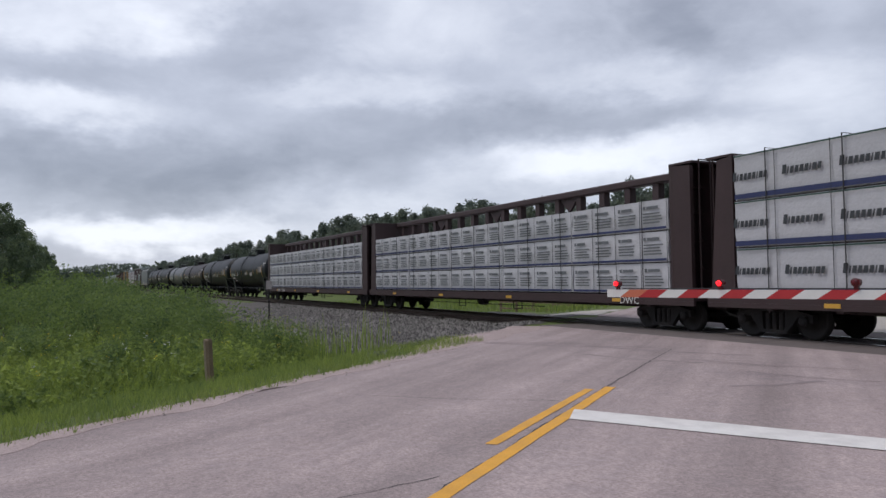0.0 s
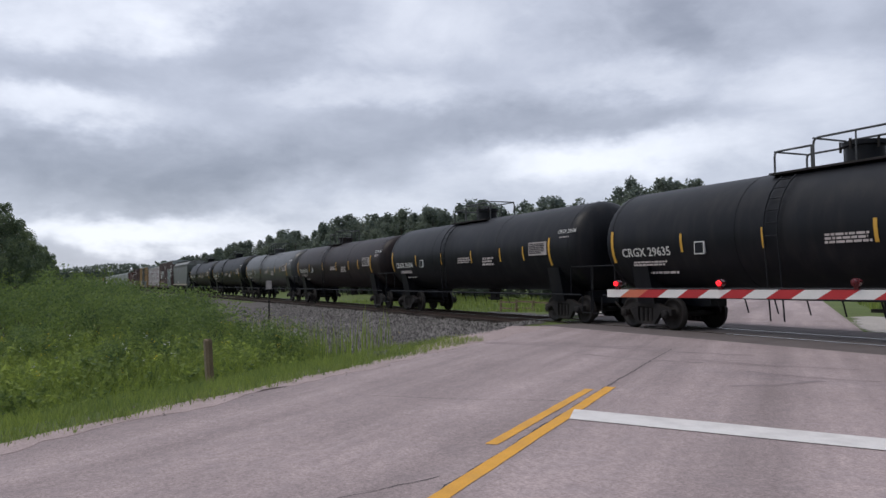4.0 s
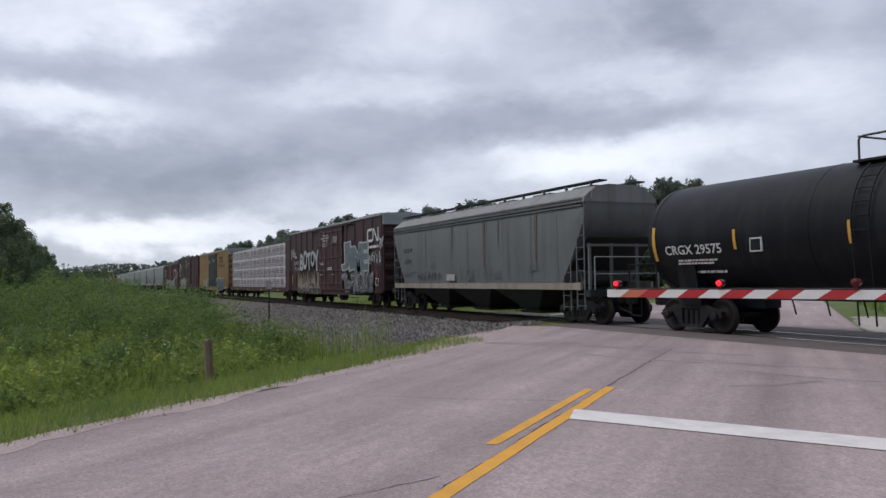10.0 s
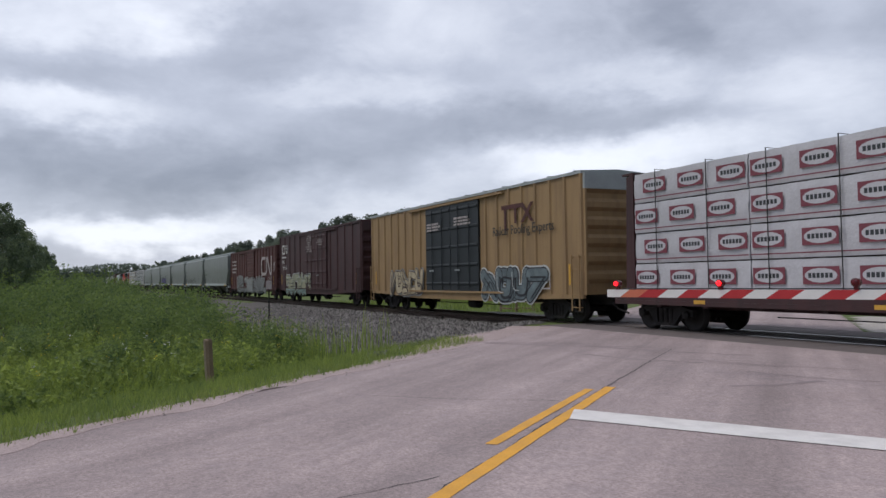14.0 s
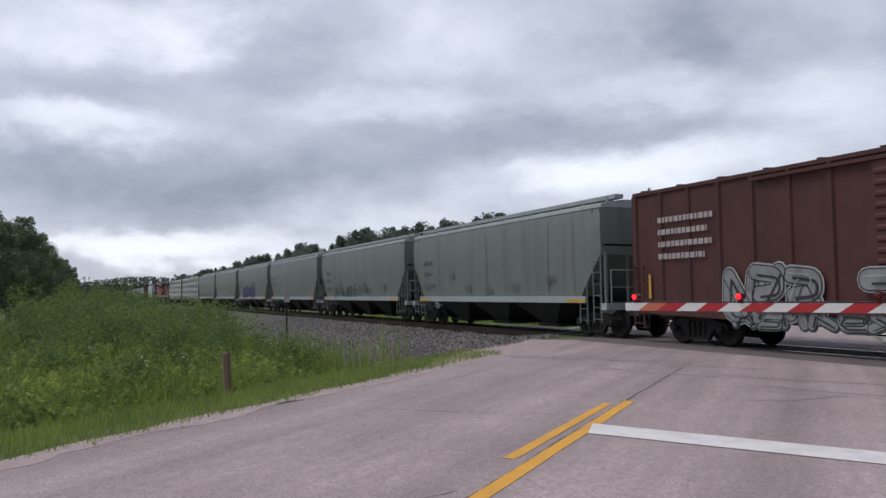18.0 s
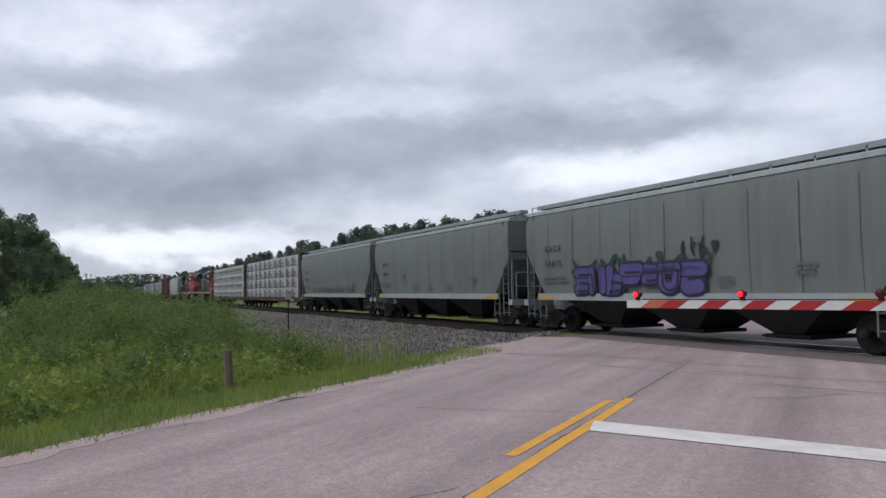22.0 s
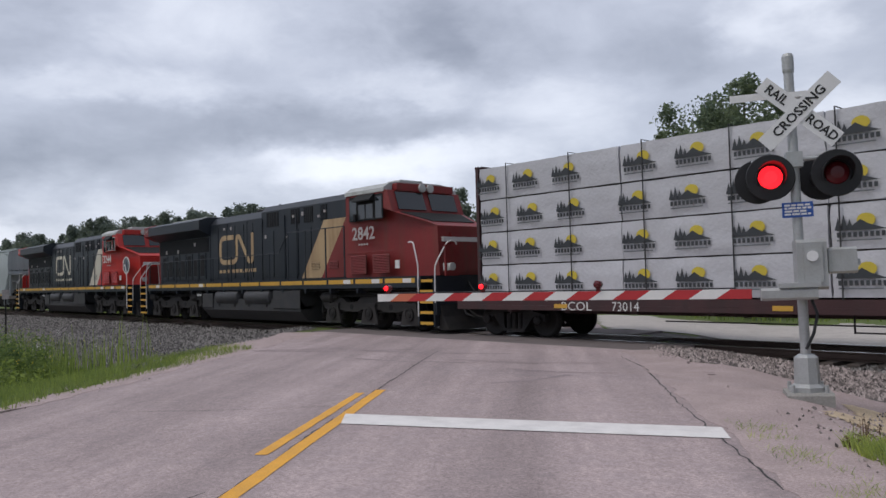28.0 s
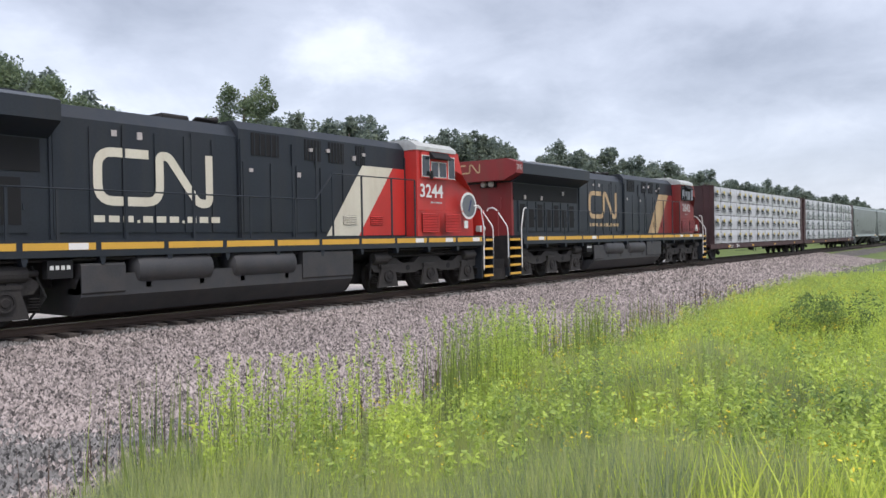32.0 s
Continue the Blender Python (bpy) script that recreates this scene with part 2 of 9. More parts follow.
M_RAILTOP = mat("polished_rail_head", (0.55, 0.55, 0.55), 0.25, 1.0, vary=0.05, bump=0.0)
M_TIE = mat("creosoted_tie", (0.055, 0.045, 0.04), 0.9, vary=0.35, scale=4, fine=30, bump=0.5, rand=0.3)
M_PANEL = mat("crossing_panel", (0.145, 0.122, 0.118), 0.9, vary=0.2, scale=1.5, fine=50, bump=0.3)

TRACK_Y, SPEED = 16.49, 15.72
RE, RN = Vector((-0.65, 0.76)).normalized(), Vector((0.76, 0.65)).normalized()   # along the road, across it
ROAD_L, ROAD_C, ROAD_R = -6.95, -2.47, 1.85


def smooth_step(a, b, v):
    t = np.clip((v - a) / (b - a), 0, 1)
    return t * t * (3 - 2 * t)


def ground_z(x, y):
    """Height of the ground: ditches beside the embankment, the road and its far side level with the rails."""
    x, y = np.asarray(x, float), np.asarray(y, float)
    d = np.abs(y - TRACK_Y)
    bank = np.interp(d, [0, 1.55, 2.1, 6.2, 9.0, 14, 20, 60], [-0.30, -0.30, -0.42, -1.05, -1.05, -0.75, -0.6, -0.5])
    near_right = np.interp(d, [0, 1.55, 2.1, 6.5, 9.5, 13, 20, 60], [-0.30, -0.30, -0.42, -0.95, -0.9, -0.6, -0.35, -0.3])
    side = RN.x * x + RN.y * y
    z = np.where((side > 0) & (y < TRACK_Y), near_right, bank)
    lot = np.interp(d, [0, 1.55, 2.1, 3.2, 60], [-0.30, -0.30, -0.42, -0.22, -0.22])
    z = np.where((y > TRACK_Y) & (x > -36) & (x < 62), lot, z)
    z = z + 0.06 * np.sin(x * 0.7 + 1.3 * np.sin(y * 0.5)) * smooth_step(3, 7, d)
    off = np.maximum(side - ROAD_R, ROAD_L - side)
    k = smooth_step(0.9, 4.2, off)
    flat = np.where(d < 2.2, -0.30, -0.05)
    return (-0.05) * (1 - k) + z * k


def grid_axis(lo, hi, step, far, n):
    core = np.arange(lo, hi + step / 2, step)
    g = np.geomspace(step * 1.5, far, n)
    return np.concatenate([lo - g[::-1], core, hi + g])


def build_ground():
    xs, ys = grid_axis(-46, 30, 0.4, 3000, 26), grid_axis(-8, 30, 0.4, 3000, 26)
    X, Y = np.meshgrid(xs, ys, indexing="ij")
    Z = ground_z(X, Y)
    nx, ny = X.shape
    me = bpy.data.meshes.new("ground")
    i = np.arange((nx - 1) * (ny - 1)); a = (i // (ny - 1)) * ny + i % (ny - 1)
    me.from_pydata(np.stack([X, Y, Z], -1).reshape(-1, 3).tolist(), [], np.stack([a, a + ny, a + ny + 1, a + 1], 1).tolist())
    me.polygons.foreach_set("use_smooth", [True] * len(me.polygons))
    me.materials.append(M_SOIL)
    tagged(new("ground", me), "grassy ground with ditches along a railway embankment", "ground", kind="structure")


build_ground()


def road_point(s, n, z=0.0):
    """A point s along the road (0 at the eye) and n across it."""
    return (RE.x * s + RN.x * n, RE.y * s + RN.y * n, z)


def ribbon(path_l, path_r, z, thick):
    """A slab between two edge lines in road terms (s, n)."""
    sh = Shape()
    n = len(path_l)
    top = [road_point(*p, z) for p in path_l] + [road_point(*p, z) for p in path_r]
    low = [(x, y, zz - thick) for x, y, zz in top]
    fs = []
    for i in range(n - 1):
        fs.append((i, n + i, n + i + 1, i + 1)); fs.append((2 * n + i, 2 * n + i + 1, 3 * n + i + 1, 3 * n + i))
        fs.append((i, i + 1, 2 * n + i + 1, 2 * n + i)); fs.append((n + i, 3 * n + i, 3 * n + i + 1, n + i + 1))
    fs += [(0, 2 * n, 3 * n, n), (n - 1, 2 * n - 1, 4 * n - 1, 3 * n - 1)]
    return sh.add(top + low, fs)


S_NEAR = lambda n: (TRACK_Y - 2.55 - RN.y * n) / RE.y      # where the road meets the crossing panels
S_FAR = lambda n: (TRACK_Y + 2.55 - RN.y * n) / RE.y


def wear_along(m, angle):
    """Traffic wear drawn out along the road, and mottled aggregate."""
    n, l = m.node_tree.nodes, m.node_tree.links
    b = n["Principled BSDF"]
    col = b.inputs["Base Color"].links[0].from_socket
    tc = n.new("ShaderNodeTexCoord")
    turn = n.new("ShaderNodeVectorRotate"); turn.rotation_type = "Z_AXIS"; turn.inputs["Angle"].default_value = -angle
    l.new(tc.outputs["Object"], turn.inputs["Vector"])
    for stretch, detail, lo, hi, a, c in (((0.035, 0.8, 1), 4, 0.36, 0.64, 0.80, 1.20), ((0.2, 2.2, 1), 8, 0.34, 0.66, 0.94, 1.09), ((9, 11, 1), 4, 0.3, 0.7, 0.90, 1.14)):
        mp = n.new("ShaderNodeMapping"); mp.inputs["Scale"].default_value = stretch
        l.new(turn.outputs[0], mp.inputs[0])
        nz = n.new("ShaderNodeTexNoise"); nz.inputs["Scale"].default_value, nz.inputs["Detail"].default_value = 1.0, detail
        l.new(mp.outputs[0], nz.inputs["Vector"])
        r = n.new("ShaderNodeMapRange"); r.inputs[1].default_value, r.inputs[2].default_value, r.inputs[3].default_value, r.inputs[4].default_value = lo, hi, a, c
        l.new(nz.outputs[0], r.inputs[0])
        v = n.new("ShaderNodeVectorMath"); v.operation = "SCALE"
        l.new(col, v.inputs[0]); l.new(r.outputs[0], v.inputs["Scale"]); col = v.outputs[0]
    l.new(col, b.inputs["Base Color"])


wear_along(M_ROAD, math.atan2(RE.y, RE.x))


def build_road():
    def edge(n0, end):
        pts = []
        for i in range(70):
            s = -60 + (end + 60) * i / 69
            pts.append((s, n0 + 0.10 * noise.noise(Vector((s * 0.9, n0, 0))) + 0.04 * noise.noise(Vector((s * 4, n0, 3)))))
        return pts
    l, r = edge(ROAD_L, S_NEAR(ROAD_L)), edge(ROAD_R, S_NEAR(ROAD_R))
    tagged(solid("road", ribbon(l, r, 0.0, 0.12), M_ROAD, "worn pinkish-grey asphalt road with cracks", "road", kind="structure"))
    far_l = [(S_FAR(ROAD_L) + 100 * i / 20, ROAD_L) for i in range(21)]
    far_r = [(S_FAR(ROAD_R) + 100 * i / 20, ROAD_R) for i in range(21)]
    solid("road_beyond", ribbon(far_l, far_r, 0.0, 0.12), M_ROAD, "asphalt road leading on behind the track", "road", kind="structure")


build_road()


def stripe(name, s0, n0, s1, n1, w, material, label):
    """A painted line from (s0, n0) to (s1, n1), w wide, 4 mm above the road."""
    a, b = Vector(road_point(s0, n0)), Vector(road_point(s1, n1))
    d = (b - a).normalized(); q = Vector((-d.y, d.x, 0)) * w / 2
    k = max(2, int((b - a).length / 0.25)); rr = random.Random(len(name) + k)
    l, r = [], []
    for i in range(k + 1):
        p = a.lerp(b, i / k)
        l.append(p + q * (1 + rr.uniform(-0.06, 0.06))); r.append(p - q * (1 + rr.uniform(-0.06, 0.06)))
    sh = Shape()
    vs = [(p.x, p.y, 0.005) for p in l + r]; m = k + 1
    sh.add(vs, [(m + i, m + i + 1, i + 1, i) for i in range(k)])
    return solid(name, sh, material, label, "road marking", kind="structure")


def road_sn(x, y):
    v = Vector((x, y)); return v.dot(RE), v.dot(RN)


def patch(name, x0, x1, y0, y1, step, inside, material, lift, label, category):
    """A piece of ground cover over the part of a grid for which inside(x, y) holds, its outline broken up."""
    xs, ys = np.arange(x0, x1 + step / 2, step), np.arange(y0, y1 + step / 2, step)
    X, Y = np.meshgrid(xs, ys, indexing="ij")
    rs = np.random.RandomState(len(name))
    Xj, Yj = X + rs.uniform(-0.3, 0.3, X.shape) * step, Y + rs.uniform(-0.3, 0.3, X.shape) * step
    wob = 0.25 * np.sin(X * 1.7 + np.sin(Y * 2.3)) + 0.15 * np.sin(Y * 4.1 + X * 3.3)
    keep = inside(Xj, Yj, wob)
    Z = ground_z(Xj, Yj) + lift
    nx, ny = X.shape
    idx = np.arange(nx * ny).reshape(nx, ny)
    ok = keep[:-1, :-1] & keep[1:, :-1] & keep[1:, 1:] & keep[:-1, 1:]
    q = np.stack([idx[:-1, :-1], idx[1:, :-1], idx[1:, 1:], idx[:-1, 1:]], -1)[ok]
    used, inv = np.unique(q, return_inverse=True)
    V = np.stack([Xj, Yj, Z], -1).reshape(-1, 3)[used]
    me = bpy.data.meshes.new(name)
    me.from_pydata(V.tolist(), [], inv.reshape(-1, 4).tolist())
    me.polygons.foreach_set("use_smooth", [True] * len(me.polygons))
    me.materials.append(material)
    return tagged(new(name, me), label, category, kind="structure")


across = lambda x, y: RN.x * x + RN.y * y
offroad = lambda x, y: np.maximum(across(x, y) - ROAD_R, ROAD_L - across(x, y))
STONE_EDGE_X = lambda y: -1.95 + 0.22 * np.sin(y * 2.3)
patch("ballast_bed", -70, 60, TRACK_Y - 11.5, TRACK_Y + 6, 0.25,
      lambda x, y, w: (np.abs(y - TRACK_Y) < np.where(y < TRACK_Y, np.where(across(x, y) > 0, 11.2, 9.6), 3.0) + w) & (offroad(x, y) > 0.9 + 0.5 * w) & ((across(x, y) < ROAD_R) | (x > STONE_EDGE_X(y) + 0.3 * w) | (y > 12.9)) & (across(x, y) > 0), M_STONEBED, 0.012, "grey crushed-stone ballast bank below the ties", "ballast")
patch("ballast_bed_beyond", -70, -10, TRACK_Y - 11.5, TRACK_Y + 6, 0.25, lambda x, y, w: (np.abs(y - TRACK_Y) < np.where(y < TRACK_Y, 9.6, 4.0) + w) & (offroad(x, y) > 0.9 + 0.5 * w) & (across(x, y) < 0), M_BEDDARK, 0.02, "dusty dark crushed-stone ballast bank below the ties", "ballast")
patch("ballast_far_left", -640, -70, TRACK_Y - 5, TRACK_Y + 4, 1.0, lambda x, y, w: np.abs(y - TRACK_Y) < 4.2, M_BEDDARK, 0.02, "grey crushed-stone ballast along the far track", "ballast")
patch("ballast_far_right", 60, 330, TRACK_Y - 6, TRACK_Y + 4, 1.0, lambda x, y, w: np.abs(y - TRACK_Y) < 4.8, M_STONEBED, 0.02, "grey crushed-stone ballast along the far track", "ballast")


def shoulder(name, n0, n1, s0, s1, wob, seed, label):
    """A strip of loose gravel along the road edge with ragged borders."""
    k = 260
    nz = lambda s, q: wob * (noise.noise(Vector((s * 0.7, q, seed))) + 0.5 * noise.noise(Vector((s * 2.6, q, seed))) + 0.3 * noise.noise(Vector((s * 8, q, seed))))
    ss = [s0 + (s1 - s0) * i / k for i in range(k + 1)]
    return solid(name, ribbon([(s, n0(s) + nz(s, 1.0)) for s in ss], [(s, n1(s) + nz(s, 7.0)) for s in ss], 0.004, 0.06), M_SAND, label, "shoulder", kind="structure")


shoulder("shoulder_left", lambda s: ROAD_L - 0.30 - 0.9 * float(smooth_step(13, 19, s)), lambda s: ROAD_L + 0.10, -30, S_NEAR(ROAD_L) - 0.2, 0.22, 1.0, "pinkish gravel shoulder along the road edge")
shoulder("shoulder_edge", lambda s: ROAD_R - 0.10, lambda s: ROAD_R + 0.7, -20, S_NEAR(ROAD_R) - 0.1, 0.16, 5.0, "pinkish gravel strip along the road edge")
STONE_EDGE = lambda y: -1.85 + 0.25 * np.sin(y * 1.9) + 0.12 * np.sin(y * 5.1)          # where loose shoulder gives way to ballast
patch("shoulder_right", -12, 12, -8, 14, 0.14,
      lambda x, y, w: (across(x, y) > ROAD_R + 0.3) & (y < 13.1 + 0.4 * w) & (np.where(y > 7.9, x < STONE_EDGE(y) + 0.2 + 0.4 * w, across(x, y) - ROAD_R < 2.4 + w)), M_SAND, 0.02, "pinkish gravel shoulder round the crossing mast", "shoulder")
M_YELSAND = mat("yellow_sand", (0.50, 0.395, 0.27), 0.95, vary=0.18, scale=1.5, fine=50, bump=0.4, speck=0.3, dirt=(0.36, 0.28, 0.2), dirt_amount=0.5)
patch("sand_patch", -6, 1, 8, 13, 0.10, lambda x, y, w: ((x + 3.05) / 1.3) ** 2 + ((y - 11.1) / 1.9) ** 2 < 1 + 1.3 * w, M_YELSAND, 0.03, "spilled yellow sand beside the mast", "sand")
M_CLAY = mat("orange_clay", (0.46, 0.27, 0.16), 0.95, vary=0.2, scale=2, fine=40, bump=0.4, dirt=(0.3, 0.22, 0.15), dirt_amount=0.5)
patch("clay_patch", 15.5, 19.5, 6.6, 8.8, 0.12, lambda x, y, w: (x - 17.4) ** 2 / 1.7 + (y - 7.6) ** 2 / 0.5 < 1 + 0.8 * w, M_CLAY, 0.05, "bare orange clay at the foot of the ballast", "soil")
M_PALEGRAVEL = mat("pale_limestone_gravel", (0.44, 0.405, 0.375), 0.95, vary=0.15, scale=1.2, fine=40, bump=0.4, speck=0.25, dirt=(0.32, 0.285, 0.26), dirt_amount=0.5)
patch("gravel_lot", -30, 60, TRACK_Y + 2.9, TRACK_Y + 13, 0.4, lambda x, y, w: (offroad(x, y) > -0.1) & (y - TRACK_Y < 10 + 2 * w), M_PALEGRAVEL, 0.03, "pale gravel lot behind the track", "gravel lot")


def slab(name, pts, z, material, label):
    s = Shape()
    n = len(pts)
    s.add([(x, y, z) for x, y in pts], [tuple(range(n))])
    return solid(name, s, material, label, "road marking", kind="structure")


def rail_bed():
    for y0, nm in ((TRACK_Y - 0.755, "rail_near"), (TRACK_Y + 0.755, "rail_far")):
        pr = [(-0.075, -0.17), (0.075, -0.17), (0.075, -0.15), (0.012, -0.13), (0.012, -0.045), (0.037, -0.03), (0.037, -0.004), (-0.037, -0.004), (-0.037, -0.03), (-0.012, -0.045), (-0.012, -0.13), (-0.075, -0.15)]
        rail = thing(nm, "long rusty steel rail with a polished head", "rail", kind="structure")
        part("rail_web", Shape().prism([(y0 + a, b) for a, b in pr], -720, 620, "x"), M_RAIL, rail)
        part("rail_head", Shape().box(-720, 620, y0 - 0.036, y0 + 0.036, -0.004, 0.0), M_RAILTOP, rail)
    # crossing surface between and beside the rails
    panels = thing("crossing_surface", "worn asphalt and timber crossing panels between the rails", "crossing panel", kind="structure")
    xl, xr = -23.2, -10.4
    for a, b in ((-2.55, -0.86), (-0.62, 0.62), (0.86, 2.55)):
        n = 6
        for i in range(n):
            x0, x1 = xl + (xr - xl) * i / n, xl + (xr - xl) * (i + 1) / n - 0.02
            sh = -0.86 * (a + b) / 2
            part("panel", Shape().box(x0 + sh, x1 + sh, TRACK_Y + a, TRACK_Y + b, -0.2, -0.006), M_PANEL, panels)


rail_bed()
stripe("centre_line", -40, road_sn(-5.44, 2.66)[1] + 0.0, *road_sn(-8.99, 6.94), 0.15, M_YELLOW, "solid yellow centre line, slightly worn")
stripe("centre_line_short", *road_sn(-6.50, 3.60), *road_sn(-8.98, 6.56), 0.13, M_YELLOW, "short yellow line beside the centre line")
slab("stop_line", [(-7.21, 4.99), (-3.66, 6.98), (-3.99, 7.43), (-7.70, 5.40)], 0.0085, M_WHITE, "broad white stop line before the crossing")

M_CRACK = mat("crack_filler", (0.05, 0.045, 0.045), 0.8, vary=0.3, bump=0.1)
M_PATCH = mat("dark_tyre_mark", (0.27, 0.218, 0.222), 0.9, vary=0.2, bump=0.3)


def crack(pts, w, seed, name="road_crack", m=None):
    rr = random.Random(seed)
    fine = []
    for a, b in zip(pts, pts[1:]):
        k = max(2, int((Vector(b) - Vector(a)).length / 0.12))
        fine += [Vector(a).lerp(Vector(b), i / k) + Vector((rr.uniform(-0.02, 0.02), rr.uniform(-0.02, 0.02))) for i in range(k)]
    fine.append(Vector(pts[-1]))
    n, l, r = len(fine), [], []
    for i, p in enumerate(fine):
        d = (fine[min(i + 1, n - 1)] - fine[max(i - 1, 0)]).normalized()
        q = Vector((-d.y, d.x)) * w * rr.uniform(0.3, 1.0)
        l.append((*(p + q), 0.0025 if m is None else 0.0035)); r.append((*(p - q), 0.0025 if m is None else 0.0035))
    return solid(name, Shape().add(l + r, [(i + 1, n + i + 1, n + i, i) for i in range(n - 1)]), m or M_CRACK, "dark crack in the asphalt" if m is None else "dark smudged tyre mark on the asphalt", "road crack" if m is None else "tyre mark", kind="structure")


P2 = lambda s, n: (RE.x * s + RN.x * n, RE.y * s + RN.y * n)
sc, nc = road_sn(-8.9, 6.75)
crack([P2(-20, nc + 0.02), P2(0, nc - 0.05), P2(sc - 3, nc - 0.03), P2(sc, nc - 0.02), P2(sc + 3, nc + 0.03), P2(sc + 6.2, nc + 0.1)], 0.014, 1)
crack([P2(sc - 1.6, nc - 3.1), P2(sc - 1.5, nc - 1.6), P2(sc - 1.2, nc - 0.3)], 0.008, 2)
crack([P2(sc + 3.9, nc + 0.1), P2(sc + 3.7, nc + 1.4), P2(sc + 3.4, nc + 2.3)], 0.008, 3)
crack([P2(sc + 4.4, nc + 0.9), P2(sc + 4.0, nc + 2.3), P2(sc + 3.6, nc + 3.2)], 0.007, 4)
crack([P2(sc - 6.5, nc - 0.9), P2(sc - 5.8, nc - 0.5), P2(sc - 5.2, nc - 0.2)], 0.007, 6)
crack([P2(sc + 4.6, ROAD_R - 0.35), P2(sc + 2.6, ROAD_R - 0.12), P2(sc - 1, ROAD_R - 0.2), P2(sc - 5, ROAD_R - 0.15)], 0.014, 5)

for k, (a, b, w) in enumerate((((-11.2, 10.4), (-8.3, 11.6), 0.05), ((-13.0, 9.4), (-10.6, 10.2), 0.09), ((-9.3, 9.9), (-7.4, 10.5), 0.04), ((-14.4, 10.6), (-11.0, 11.9), 0.12), ((-16.5, 9.0), (-13.4, 11.6), 0.10), ((-17.4, 8.6), (-15.2, 10.9), 0.13), ((-8.2, 8.4), (-7.9, 9.9), 0.10), ((-7.0, 11.7), (-6.2, 11.4), 0.05))):
    am = ((a[0] + b[0]) / 2 + 0.1, (a[1] + b[1]) / 2 - 0.15)
    crack([a, am, b], w, 20 + k, "tyre_mark", M_PATCH)

# ---- the train: shared pieces ----
M_STEEL = mat("dark_truck_steel", (0.021, 0.019, 0.019), 0.75, 0.2, vary=0.35, scale=3, fine=25, bump=0.3, dirt=(0.045, 0.036, 0.031), dirt_amount=0.5)
M_WHEEL = mat("wheel_steel", (0.022, 0.019, 0.018), 0.65, 0.3, vary=0.3, scale=4, fine=30, bump=0.2)
M_BROWN = mat("mineral_brown_paint", (0.045, 0.026, 0.027), 0.6, vary=0.22, scale=1.2, fine=30, bump=0.1, streak=1, dirt=(0.045, 0.03, 0.028), dirt_amount=0.6)
M_MAROON = mat("dark_maroon_paint", (0.058, 0.025, 0.026), 0.6, vary=0.25, scale=1.2, fine=30, bump=0.1, streak=1, dirt=(0.03, 0.024, 0.024), dirt_amount=0.6)
M_RUST = mat("rusty_brown_paint", (0.085, 0.031, 0.028), 0.7, vary=0.25, scale=1.4, fine=30, bump=0.15, streak=1, dirt=(0.05, 0.024, 0.021), dirt_amount=0.55)
M_TAN = mat("faded_yellow_paint", (0.31, 0.205, 0.10), 0.65, vary=0.14, scale=0.9, fine=30, bump=0.1, streak=1, dirt=(0.16, 0.10, 0.055), dirt_amount=0.55)
M_DOORBLACK = mat("black_door_paint", (0.02, 0.025, 0.028), 0.55, vary=0.25, scale=1.5, bump=0.1)
M_TANKBLACK = mat("black_tank_paint", (0.007, 0.008, 0.011), 0.46, spec=0.22, vary=0.3, scale=1.0, fine=25, bump=0.04, streak=1, dirt=(0.03, 0.028, 0.027), dirt_amount=0.5)
M_TANKBROWN = mat("brown_black_tank_paint", (0.016, 0.011, 0.012), 0.46, spec=0.22, vary=0.3, scale=1.0, fine=25, bump=0.04, streak=1, dirt=(0.05, 0.032, 0.027), dirt_amount=0.5)
M_TANKGREY = mat("worn_grey_tank_paint", (0.065, 0.068, 0.07), 0.38, vary=0.2, scale=1.0, fine=25, bump=0.04, streak=1, dirt=(0.02, 0.02, 0.02), dirt_amount=0.5)
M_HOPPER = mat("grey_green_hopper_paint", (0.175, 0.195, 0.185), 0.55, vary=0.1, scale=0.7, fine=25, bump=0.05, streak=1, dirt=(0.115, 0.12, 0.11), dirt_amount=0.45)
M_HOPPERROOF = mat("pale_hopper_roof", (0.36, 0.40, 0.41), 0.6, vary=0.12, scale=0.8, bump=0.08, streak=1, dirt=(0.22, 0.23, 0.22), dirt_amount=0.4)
M_HOPPEROLD = mat("old_grey_hopper_paint", (0.135, 0.15, 0.15), 0.65, vary=0.13, scale=0.7, fine=25, bump=0.08, streak=1, dirt=(0.095, 0.085, 0.075), dirt_amount=0.5)
M_HOPPEROLDROOF = mat("weathered_hopper_roof", (0.23, 0.24, 0.24), 0.7, vary=0.15, scale=0.8, bump=0.08, streak=1, dirt=(0.13, 0.11, 0.09), dirt_amount=0.5)
M_RUSTSTREAK = mat("rust_streak", (0.12, 0.098, 0.078), 0.8, vary=0.25, scale=4, bump=0.1)
M_SILLOLD = mat("rust_streaked_sill", (0.30, 0.27, 0.23), 0.7, vary=0.2, scale=1.5, bump=0.1, streak=1, dirt=(0.17, 0.10, 0.06), dirt_amount=0.6)
M_LADDER = mat("galvanised_ladder", (0.34, 0.37, 0.37), 0.55, 0.3, vary=0.15, bump=0.05)
# hopper ends and undersides: their deep shade is put into this steel's colour
M_DARKEND = mat("shade_dark_steel", (0.022, 0.023, 0.023), 0.7, vary=0.3, bump=0.2)
M_SEAM = mat("grimy_seam", (0.085, 0.09, 0.085), 0.7, vary=0.3, bump=0.1)
M_YELMARK = mat("yellow_reflector", (0.58, 0.33, 0.05), 0.5, vary=0.1, bump=0.0)
